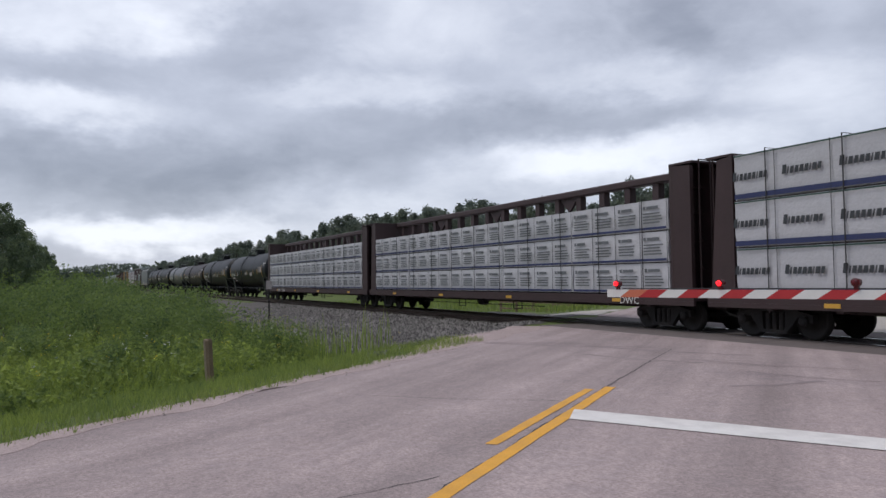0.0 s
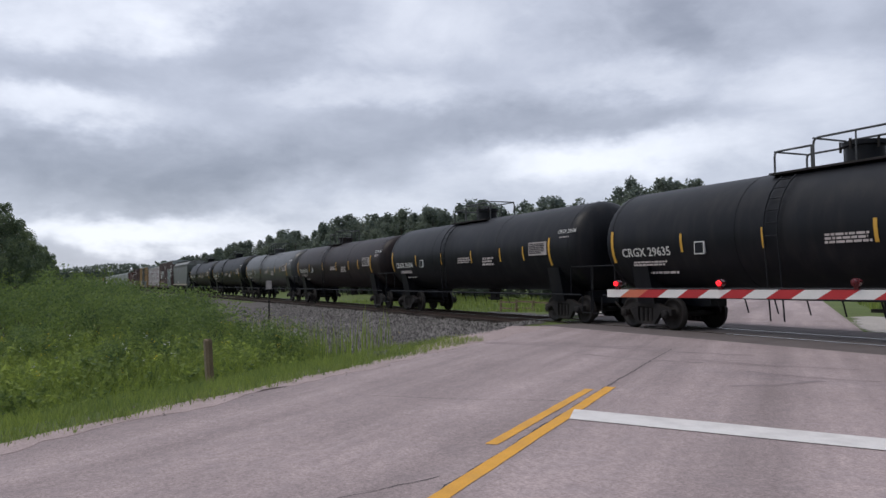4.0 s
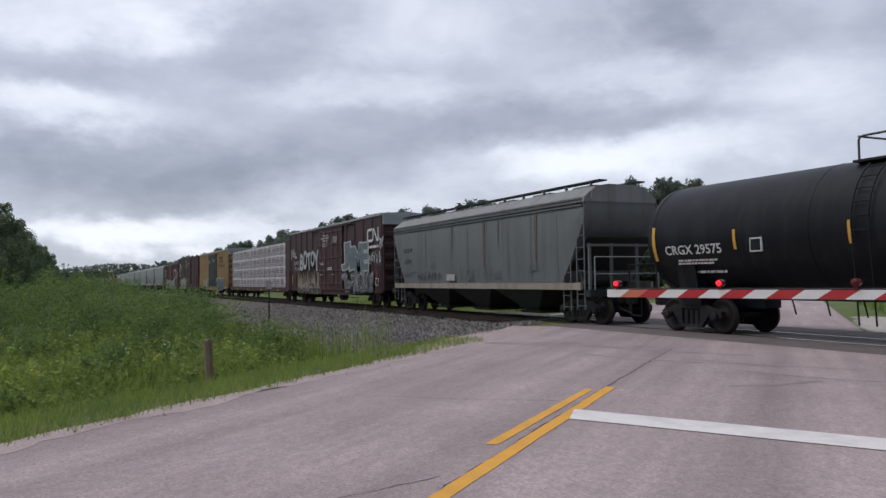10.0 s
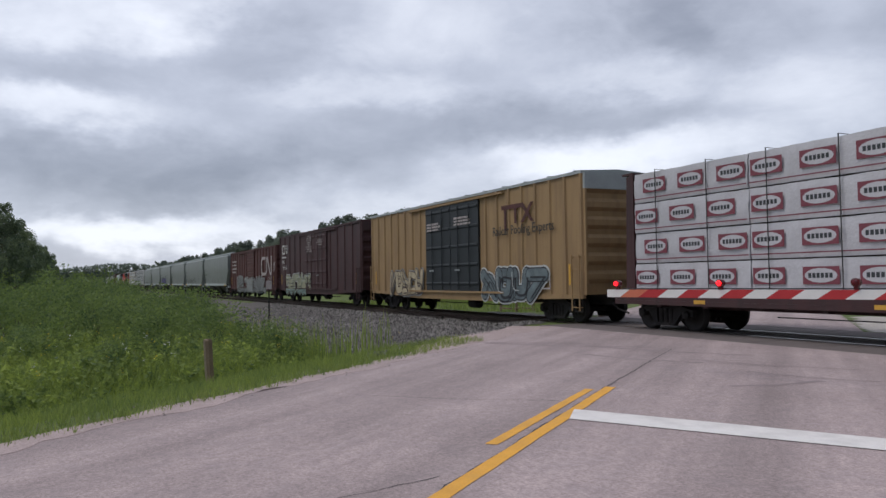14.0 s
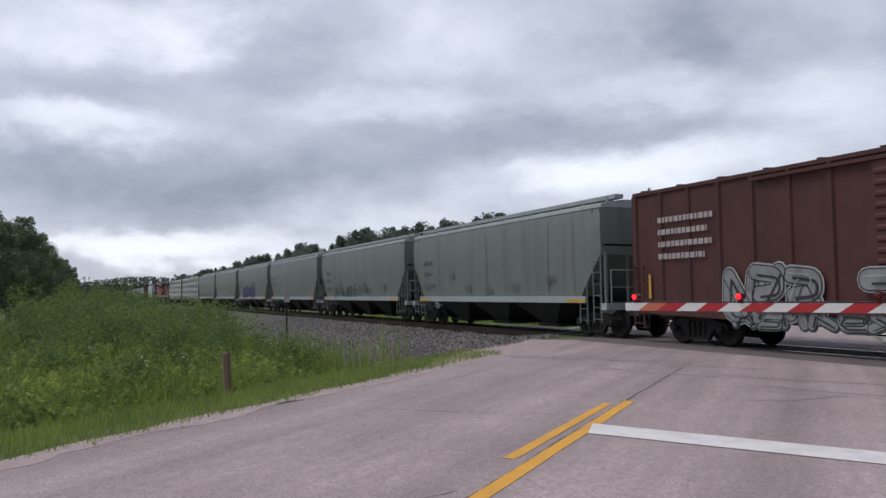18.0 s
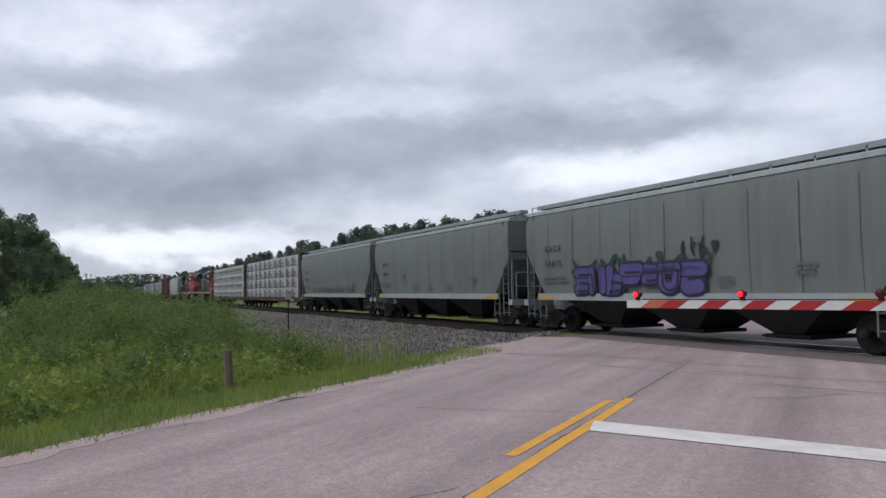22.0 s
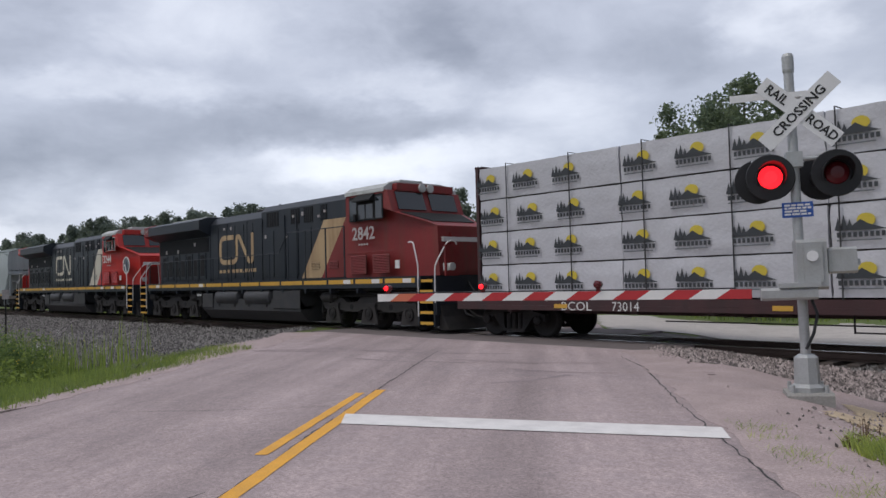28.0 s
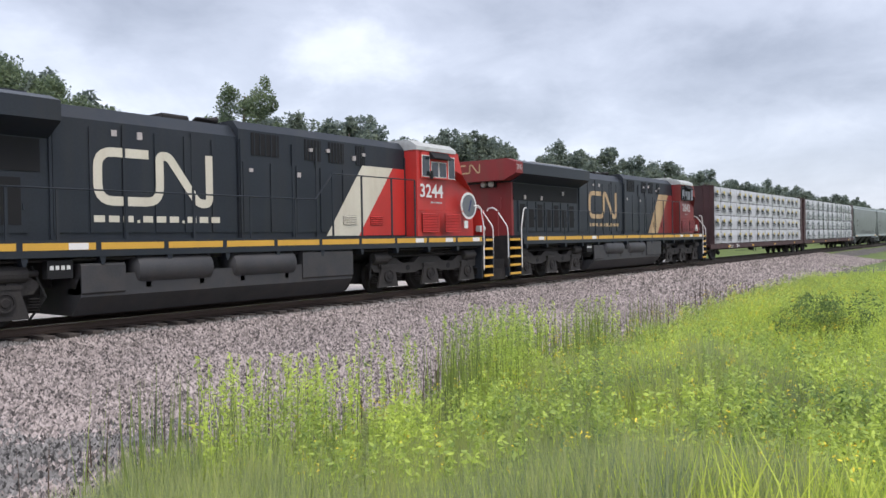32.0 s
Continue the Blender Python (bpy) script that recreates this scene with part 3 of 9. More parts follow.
M_LETTER = mat("white_stencil", (0.62, 0.62, 0.60), 0.6, vary=0.15, scale=6, bump=0.0)
M_LETTERFADED = mat("faded_white_stencil", (0.40, 0.36, 0.35), 0.7, vary=0.3, scale=5, bump=0.0)
M_LETTERBLACK = mat("black_stencil", (0.035, 0.04, 0.04), 0.6, vary=0.15, scale=6, bump=0.0)
M_WRAP = mat("white_lumber_wrap", (0.49, 0.49, 0.515), 0.42, vary=0.09, scale=1.5, fine=14, bump=0.55, dirt=(0.36, 0.36, 0.38), dirt_amount=0.4, rand=0.05)
M_DUNNAGE = mat("dark_bundle_gap", (0.10, 0.085, 0.08), 0.9, vary=0.3, scale=4, bump=0.2)
M_STRAP = mat("black_strap", (0.03, 0.03, 0.032), 0.7, vary=0.2, bump=0.0)
M_INKBLACK = mat("black_print", (0.04, 0.045, 0.05), 0.6, vary=0.1, bump=0.0)
M_INKGREY = mat("grey_print", (0.13, 0.14, 0.15), 0.6, vary=0.1, bump=0.0)
M_INKRED = mat("red_print", (0.19, 0.05, 0.068), 0.6, vary=0.12, bump=0.0)
M_INKBLUE = mat("navy_print", (0.03, 0.04, 0.11), 0.6, vary=0.12, bump=0.0)
M_INKGREEN = mat("dark_green_print", (0.03, 0.07, 0.055), 0.6, vary=0.12, bump=0.0)
M_INKSUN = mat("yellow_print", (0.55, 0.43, 0.05), 0.6, vary=0.1, bump=0.0)
M_TAGWHITE = mat("white_spray_paint", (0.50, 0.52, 0.51), 0.6, vary=0.3, scale=3, bump=0.0)
M_TAGSILVER = mat("silver_spray_paint", (0.25, 0.265, 0.265), 0.55, vary=0.4, scale=2, bump=0.0, dirt=(0.12, 0.10, 0.10), dirt_amount=0.6)
M_TAGSLATE = mat("slate_spray_paint", (0.11, 0.14, 0.15), 0.55, vary=0.4, scale=2, bump=0.0, dirt=(0.20, 0.26, 0.27), dirt_amount=0.6)
M_TAGBROWN = mat("brown_spray_paint", (0.09, 0.065, 0.055), 0.6, vary=0.3, scale=3, bump=0.0)
M_TAGGREEN = mat("pale_green_spray_paint", (0.32, 0.32, 0.21), 0.6, vary=0.25, scale=1.5, bump=0.0, dirt=(0.24, 0.30, 0.26), dirt_amount=0.8)
M_TAGTEAL = mat("pale_teal_spray_paint", (0.24, 0.36, 0.33), 0.6, vary=0.25, scale=2, bump=0.0)
M_TAGPURPLEDARK = mat("dark_purple_spray_paint", (0.05, 0.035, 0.12), 0.6, vary=0.25, scale=3, bump=0.0)
M_TAGPALE = mat("pale_silver_spray_paint", (0.40, 0.42, 0.42), 0.55, vary=0.3, scale=2, bump=0.0, dirt=(0.25, 0.25, 0.24), dirt_amount=0.5)
M_TAGBEIGE = mat("thin_beige_spray_paint", (0.25, 0.205, 0.155), 0.7, vary=0.4, scale=2, bump=0.0, dirt=(0.08, 0.05, 0.045), dirt_amount=0.7)
M_TAGDARK = mat("dark_spray_paint", (0.03, 0.03, 0.035), 0.6, vary=0.2, bump=0.0)
M_TAGPURPLE = mat("purple_spray_paint", (0.095, 0.08, 0.25), 0.6, vary=0.25, scale=3, bump=0.0)
M_TAGCREAM = mat("cream_spray_paint", (0.42, 0.36, 0.24), 0.6, vary=0.3, scale=2, bump=0.0)

movers = []


def wheelset_mesh(r):
    s = Shape()
    for sg in (-1, 1):
        s.lathe([(0.05, 0), (r * 0.55, sg * 0.01), (r * 0.8, sg * 0.03), (r + 0.026, sg * -0.055), (r + 0.026, sg * -0.03), (r, sg * -0.02), (r - 0.006, sg * 0.07), (r * 0.86, sg * 0.07), (r * 0.8, sg * 0.045), (r * 0.35, sg * 0.03), (r * 0.33, sg * 0.07), (0.05, sg * 0.07)], (0, sg * 0.755, 0), "y", 24)
    s.rod((0, -1.02, 0), (0, 1.02, 0), 0.08, 12)
    return s.mesh("wheelset", True)


def side_frame_mesh(sg):
    """Cast three-piece truck side with a spring window and bearing adapters."""
    s = Shape()
    y0, y1 = (-1.08, -0.92) if sg < 0 else (0.92, 1.08)
    s.prism([(-1.12, 0.42), (-1.12, 0.60), (-0.75, 0.68), (-0.42, 0.80), (0.42, 0.80), (0.75, 0.68), (1.12, 0.60), (1.12, 0.42), (0.86, 0.42), (0.72, 0.56), (0.34, 0.66), (-0.34, 0.66), (-0.72, 0.56), (-0.86, 0.42)], y0, y1, "y")
    s.prism([(-0.72, 0.56), (-0.34, 0.66), (-0.34, 0.34), (-0.30, 0.22), (0.30, 0.22), (0.34, 0.34), (0.34, 0.66), (0.72, 0.56), (0.60, 0.42), (0.36, 0.14), (-0.36, 0.14), (-0.60, 0.42)], y0 + 0.01, y1 - 0.01, "y")
    for x in (-0.2, 0, 0.2):
        s.rod((x, (y0 + y1) / 2, 0.22), (x, (y0 + y1) / 2, 0.62), 0.075, 8)
    for x in (-0.9, 0.9):
        s.lathe([(0.0, sg * 0.0), (0.12, sg * 0.0), (0.12, sg * 0.08), (0.07, sg * 0.12), (0.0, sg * 0.12)], (x, y0 if sg < 0 else y1, 0.46), "y", 12)
    return s.mesh("side_frame")


ME_WHEEL, ME_WHEEL_L = wheelset_mesh(0.46), wheelset_mesh(0.53)
ME_FRAME = {-1: side_frame_mesh(-1), 1: side_frame_mesh(1)}
ME_BOLSTER = Shape().box(-0.2, 0.2, -0.95, 0.95, 0.45, 0.75, 0.05).box(-0.55, -0.45, -0.7, 0.7, 0.35, 0.5).box(0.45, 0.55, -0.7, 0.7, 0.35, 0.5).mesh("truck")
ME_COUPLER = Shape().box(-0.75, 0.05, -0.11, 0.11, 0.70, 0.95).box(0.05, 0.32, -0.17, 0.15, 0.66, 0.98, 0.04).box(0.30, 0.42, -0.14, -0.02, 0.68, 0.96).rod((-0.3, -0.3, 0.72), (0.1, -0.34, 0.5), 0.035).rod((0.1, -0.34, 0.5), (0.55, -0.3, 0.38), 0.035).rod((-0.5, -0.9, 0.92), (0.05, 0.0, 1.0), 0.02).mesh("coupler")


def truck(car, x):
    t = part("truck", ME_BOLSTER, M_STEEL, car, at=Matrix.Translation((x, 0, 0)))
    for dx in (-0.9, 0.9):
        part("wheelset", ME_WHEEL, M_WHEEL, t, at=Matrix.Translation((dx, 0, 0.46)))
    for sg in (-1, 1):
        part("side_frame", ME_FRAME[sg], M_STEEL, t)
    return t


def couplers(car, h):
    part("coupler", ME_COUPLER, M_STEEL, car, at=Matrix.Translation((h, 0, 0)))
    part("coupler", ME_COUPLER, M_STEEL, car, at=Matrix.Translation((-h, 0, 0)) @ pose(0, 0, 0, 0, 0, 180))


def ladder(car, x, z0, z1, w=0.42, y=-1.5, out=0.1, m=None, step=0.38):
    """A ladder on the side wall; on the far side with a positive y."""
    s, sg = Shape(), (1 if y > 0 else -1)
    yy = y + sg * out
    for dx in (0, w):
        s.box(x + dx - 0.02, x + dx + 0.02, yy - 0.015, yy + 0.015, z0, z1)
    z = z0 + 0.12
    while z < z1:
        s.rod((x, yy, z), (x + w, yy, z), 0.013, 6); z += step
    for z in (z0 + 0.1, z1 - 0.1):
        s.box(x - 0.02, x + 0.02, min(y, yy), max(y, yy), z, z + 0.03).box(x + w - 0.02, x + w + 0.02, min(y, yy), max(y, yy), z, z + 0.03)
    return part("ladder", s, m or M_LADDER, car)


def fillet(pts, r, k=4):
    """A path with its corners rounded."""
    out = [Vector(pts[0])]
    for a, b, c in zip(pts, pts[1:], pts[2:]):
        a, b, c = Vector(a), Vector(b), Vector(c)
        u, v = (a - b), (c - b)
        t = min(r, u.length * 0.45, v.length * 0.45)
        p, q = b + u.normalized() * t, b + v.normalized() * t
        out += [p.lerp(b, i / k).lerp(b.lerp(q, i / k), i / k) for i in range(k + 1)]
    return out + [Vector(pts[-1])]


def ribbon_flat(s, pts, w, y, rise=0.0):
    """A flat band of width w along a path of (x, z) on the plane y; rise lifts each step a little off the one before."""
    n = len(pts)
    l, r = [], []
    for i, p in enumerate(pts):
        d = (pts[min(i + 1, n - 1)] - pts[max(i - 1, 0)]).normalized()
        q = Vector((-d.y, d.x)) * w / 2
        l.append((p.x + q.x, y - rise * i, p.y + q.y)); r.append((p.x - q.x, y - rise * i, p.y - q.y))
    return s.add(l + r, [(i, n + i, n + i + 1, i + 1) for i in range(n - 1)])


def noodle(parent, x0, z0, w, h, t, material, y):
    """The railway's emblem, one winding band."""
    k = w / 2.96
    path = [(1.28 * k, h - t / 2), (t / 2, h - t / 2), (t / 2, t / 2), (1.55 * k, t / 2), (1.55 * k, h - t / 2), (1.78 * k, h - t / 2), (2.55 * k, t / 2), (w - t / 2, t / 2), (w - t / 2, h)]
    pts = fillet([(x0 + a, z0 + b) for a, b in path], 0.28 * h, 5)
    return part("emblem", ribbon_flat(Shape(), pts, t, y), material, parent, "one winding band of the railway's emblem")


def ribbon_turned(pts, w, x):
    """A flat band along a path of (y, z) on an end wall at x."""
    s = ribbon_flat(Shape(), [Vector((-p.x, p.y)) for p in pts], w, 0.0)
    s.v = [(x, a, b) for a, _, b in s.v]
    return s


def bars(parent, x0, x1, z0, z1, rows, material, y, seed=1, name="stencil", gap=0.45, long=1.0):
    """Writing too small to read: rows of short bars."""
    rr = random.Random(seed)
    s, hz = Shape(), (z1 - z0) / rows
    for i in range(rows):
        z = z1 - (i + 1) * hz
        x = x0
        end = x1 - rr.uniform(0, 0.25) * (x1 - x0)
        while x < end - 0.02:
            w = min(rr.uniform(0.8, 2.6) * hz * long, end - x)
            s.quad((x, y, z + hz * gap * 0.5), (x + w, y, z + hz * gap * 0.5), (x + w, y, z + hz * (1 - gap * 0.3)), (x, y, z + hz * (1 - gap * 0.3)))
            x += w + 0.35 * hz * min(1, long * 1.5)
    return tagged(part(name, s, material, parent), kind="stuff")


def dots(s, c, r, y, n=12):
    """A round stroke end on the plane y."""
    s.add([(c[0] + r * math.cos(2 * math.pi * i / n), y, c[1] + r * math.sin(2 * math.pi * i / n)) for i in range(n)], [tuple(range(n))])


def scribble(parent, x0, x1, z0, z1, ink, y, seed, letters, w):
    """Thin looping spray-can lines without sense."""
    rr = random.Random(seed)
    s = Shape()
    cw, h = (x1 - x0) / letters, z1 - z0
    for i in range(letters):
        cx = x0 + cw * i
        q = rr.choice([5, 6, 7])
        pts = [Vector((cx + cw * (rr.uniform(-0.1, 0.5) if j % 2 else rr.uniform(0.35, 1.15)), z0 + h * min(1, max(0, 0.5 + 0.5 * math.sin(j * 1.9 + i) + rr.uniform(-0.25, 0.25))))) for j in range(q)]
        pts = fillet(pts, 0.3, 4)
        ya = y - 0.004 * (i % 3)
        ribbon_flat(s, pts, w, ya, 0.0002)
        dots(s, pts[0], w / 2, ya - 0.0003); dots(s, pts[-1], w / 2, ya - 0.006)
    return tagged(part("spray_scribble", s, ink, parent), kind="stuff")


STROKES = ([(0.18, 0.05), (0.18, 0.95)], [(0.82, 0.05), (0.82, 0.95)], [(0.2, 0.95), (0.8, 0.88), (0.78, 0.55), (0.25, 0.5)], [(0.25, 0.5), (0.85, 0.45), (0.8, 0.08), (0.2, 0.05)], [(0.15, 0.95), (0.85, 0.05)], [(0.85, 0.95), (0.5, 0.5), (0.15, 0.05)],
           [(0.85, 0.85), (0.3, 0.95), (0.12, 0.5), (0.3, 0.05), (0.85, 0.12)], [(0.15, 0.1), (0.5, 0.95), (0.85, 0.1)], [(0.1, 0.92), (0.9, 0.92)], [(0.15, 0.95), (0.2, 0.1), (0.8, 0.1), (0.85, 0.95)])


def mural(parent, x0, x1, z0, z1, fill, edge, ink, y, seed, letters=6, line=0.05):
    """A sprayed piece that cannot be read: fat rounded strokes with an outline, overlapping, and thin lines of ink within."""
    rr = random.Random(seed)
    a, b, c, d, r = Shape(), Shape(), Shape(), Shape(), Shape()
    cw, h = (x1 - x0) / letters, z1 - z0
    rim = min(0.045, 0.85 * line)
    for i in range(letters):
        cx, up, lo = x0 + cw * (i - 0.06), rr.uniform(0.9, 1.06), rr.uniform(-0.04, 0.08)
        w = min(cw, h) * rr.uniform(0.34, 0.44)
        lean = rr.uniform(-0.12, 0.16) * cw
        for j, k in enumerate(rr.sample(range(len(STROKES)), 2)):
            pts = [Vector((cx + cw * 1.12 * p + lean * q, z0 + w / 2 + (h - w) * (lo + (up - lo) * q))) for p, q in STROKES[k]]
            pts = fillet(pts, 0.35 * cw, 4)
            k = 2 * (i % 2) + j
            ya, yr, yb = y - 0.0025 * k, y - 0.012 - 0.0065 * k, y - 0.0152 - 0.0065 * k
            ribbon_flat(a, pts, w + 2 * (line + rim), ya, 0.0002); ribbon_flat(r, pts, w + 2 * rim, yr, 0.0002); ribbon_flat(b, pts, w, yb, 0.0002)
            for e, m in ((pts[0], 0), (pts[-1], len(pts))):
                dots(a, e, w / 2 + line + rim, ya - 0.0002 * m - 0.0004); dots(r, e, w / 2 + rim, yr - 0.0002 * m - 0.0004); dots(b, e, w / 2, yb - 0.0002 * m - 0.0004)
            if rr.random() < 0.75:
                ribbon_flat(c, [p + Vector((0.22 * w, -0.2 * w)) for p in pts], rim * rr.uniform(0.8, 2.2), y - 0.042 - 0.003 * k, 0.0002)
            if rr.random() < 0.4:
                ribbon_flat(d, [p + Vector((-0.2 * w, 0.18 * w)) for p in pts[: len(pts) // 2 + 1]], line * 0.6, y - 0.056 - 0.002 * k, 0.0002)
    for nm, s, m in (("spray_paint_edge", a, edge), ("spray_paint_rim", r, ink), ("spray_paint", b, fill), ("spray_paint_line", c, ink), ("spray_paint_highlight", d, edge)):
        if s.f:
            tagged(part(nm, s, m, parent), kind="stuff")


def glyph(ch, bold):
    """One letter of the built-in font as a flat outline, height about 0.7."""
    cu = bpy.data.curves.new("glyph", "FONT")
    cu.body, cu.size, cu.extrude, cu.offset, cu.resolution_u = ch, 1.0, 0.0, bold, 3
    tmp = bpy.data.objects.new("glyph", cu)
    scene.collection.objects.link(tmp)
    me = bpy.data.meshes.new_from_object(tmp.evaluated_get(bpy.context.evaluated_depsgraph_get()))
    vs, fs = [tuple(v.co) for v in me.vertices], [tuple(p.vertices) for p in me.polygons]
    bpy.data.objects.remove(tmp); bpy.data.curves.remove(cu); bpy.data.meshes.remove(me)
    return vs, fs


def piece(parent, text, x0, x1, z0, z1, fill, edge, y, seed, bold=0.055, line=0.07):
    """A sprayed word in fat letters, each with its own lean and size, outlined."""
    rr = random.Random(seed)
    a, b = Shape(), Shape()
    n, h = len(text), z1 - z0
    cw = (x1 - x0) / n
    for i, ch in enumerate(text):
        turn, sx, sz, dz = rr.uniform(-0.20, 0.20), cw * rr.uniform(1.0, 1.25), h * rr.uniform(0.85, 1.15), h * rr.uniform(-0.12, 0.12)
        flat = glyph(ch, 0.0)[0]
        u0, u1 = min(p[0] for p in flat), max(p[0] for p in flat)
        v0, v1 = min(p[1] for p in flat), max(p[1] for p in flat)
        ku = sx * 0.86 / max(u1 - u0, 0.25)
        for s, bo, yy in ((a, bold + line, y - 0.004 * (i % 2)), (b, bold, y - 0.010 - 0.004 * (i % 2))):
            vs, fs = glyph(ch, bo)
            q = [((p[0] - (u0 + u1) / 2) * ku, (p[1] - (v0 + v1) / 2) / (v1 - v0) * sz) for p in vs]
            s.add([(x0 + cw * (i + 0.5) + c * math.cos(turn) - d * math.sin(turn), yy, (z0 + z1) / 2 + dz + c * math.sin(turn) + d * math.cos(turn)) for c, d in q], fs)
    tagged(part("spray_lettering_edge", a, edge, parent), kind="stuff")
    tagged(part("spray_lettering", b, fill, parent), kind="stuff")


def drips(parent, x0, x1, z0, z1, material, y, seed, n):
    """Broad ragged flames of thin paint hanging under a piece."""
    rr = random.Random(seed)
    s = Shape()
    for i in range(n):
        x = x0 + (x1 - x0) * (i + rr.uniform(0.1, 0.9)) / n
        w, top, low = rr.uniform(0.12, 0.42), z1 - (z1 - z0) * rr.uniform(0, 0.35), z0 + (z1 - z0) * rr.uniform(0, 0.25)
        lean = rr.uniform(-0.25, 0.25)
        pts = [(x + lean, top), (x + w * 0.6, (top + low) / 2), (x + w, low), (x - w, low), (x - w * 0.3, (top + low) / 2)]
        s.add([(a, y - 0.002 * (i % 5), b) for a, b in pts], [tuple(range(5))[::-1]])
    return tagged(part("spray_drips", s, material, parent), kind="stuff")


# ---- lumber cars ----
def bundle_mesh(l, h, seed):
    """A wrapped bundle: the cover sags and wrinkles on its outer face."""
    rr = random.Random(seed)
    nx, nz = 26, 7
    s, d = Shape(), 0.98
    ph = rr.uniform(0, 50)
    vs = []
    for i in range(nx + 1):
        for k in range(nz + 1):
            x, z = -l / 2 + l * i / nx, h * k / nz
            edge = min(k, nz - k) / nz
            wr = 0.030 * noise.noise(Vector((x * 2.2 + ph, z * 3, ph))) + 0.010 * noise.noise(Vector((x * 7 + ph, z * 9, 4)))
            vs.append((x + 0.012 * rr.uniform(-1, 1), -0.018 * min(1, edge * 4) - wr, z + (0.014 * noise.noise(Vector((x * 3, ph, 0))) if k == nz else 0)))
    m = nz + 1
    fs = [(i * m + k, (i + 1) * m + k, (i + 1) * m + k + 1, i * m + k + 1) for i in range(nx) for k in range(nz)]
    s.add(vs, fs)
    top = [vs[i * m + nz] for i in range(nx + 1)]
    s.add(top + [(p[0], d, h) for p in top], [(i, i + 1, nx + 2 + i, nx + 1 + i) for i in range(nx)])
    for i, sg in ((0, 1), (nx, -1)):
        col = [vs[i * m + k] for k in range(m)]
        f = [(k, k + 1, m + k + 1, m + k) for k in range(nz)]
        s.add(col + [(p[0], d, p[2]) for p in col], f if sg < 0 else [q[::-1] for q in f])
    s.add([(-l / 2, d, 0), (l / 2, d, 0), (l / 2, d, h), (-l / 2, d, h)], [(0, 3, 2, 1)])
    return s.mesh("lumber_pack", True)


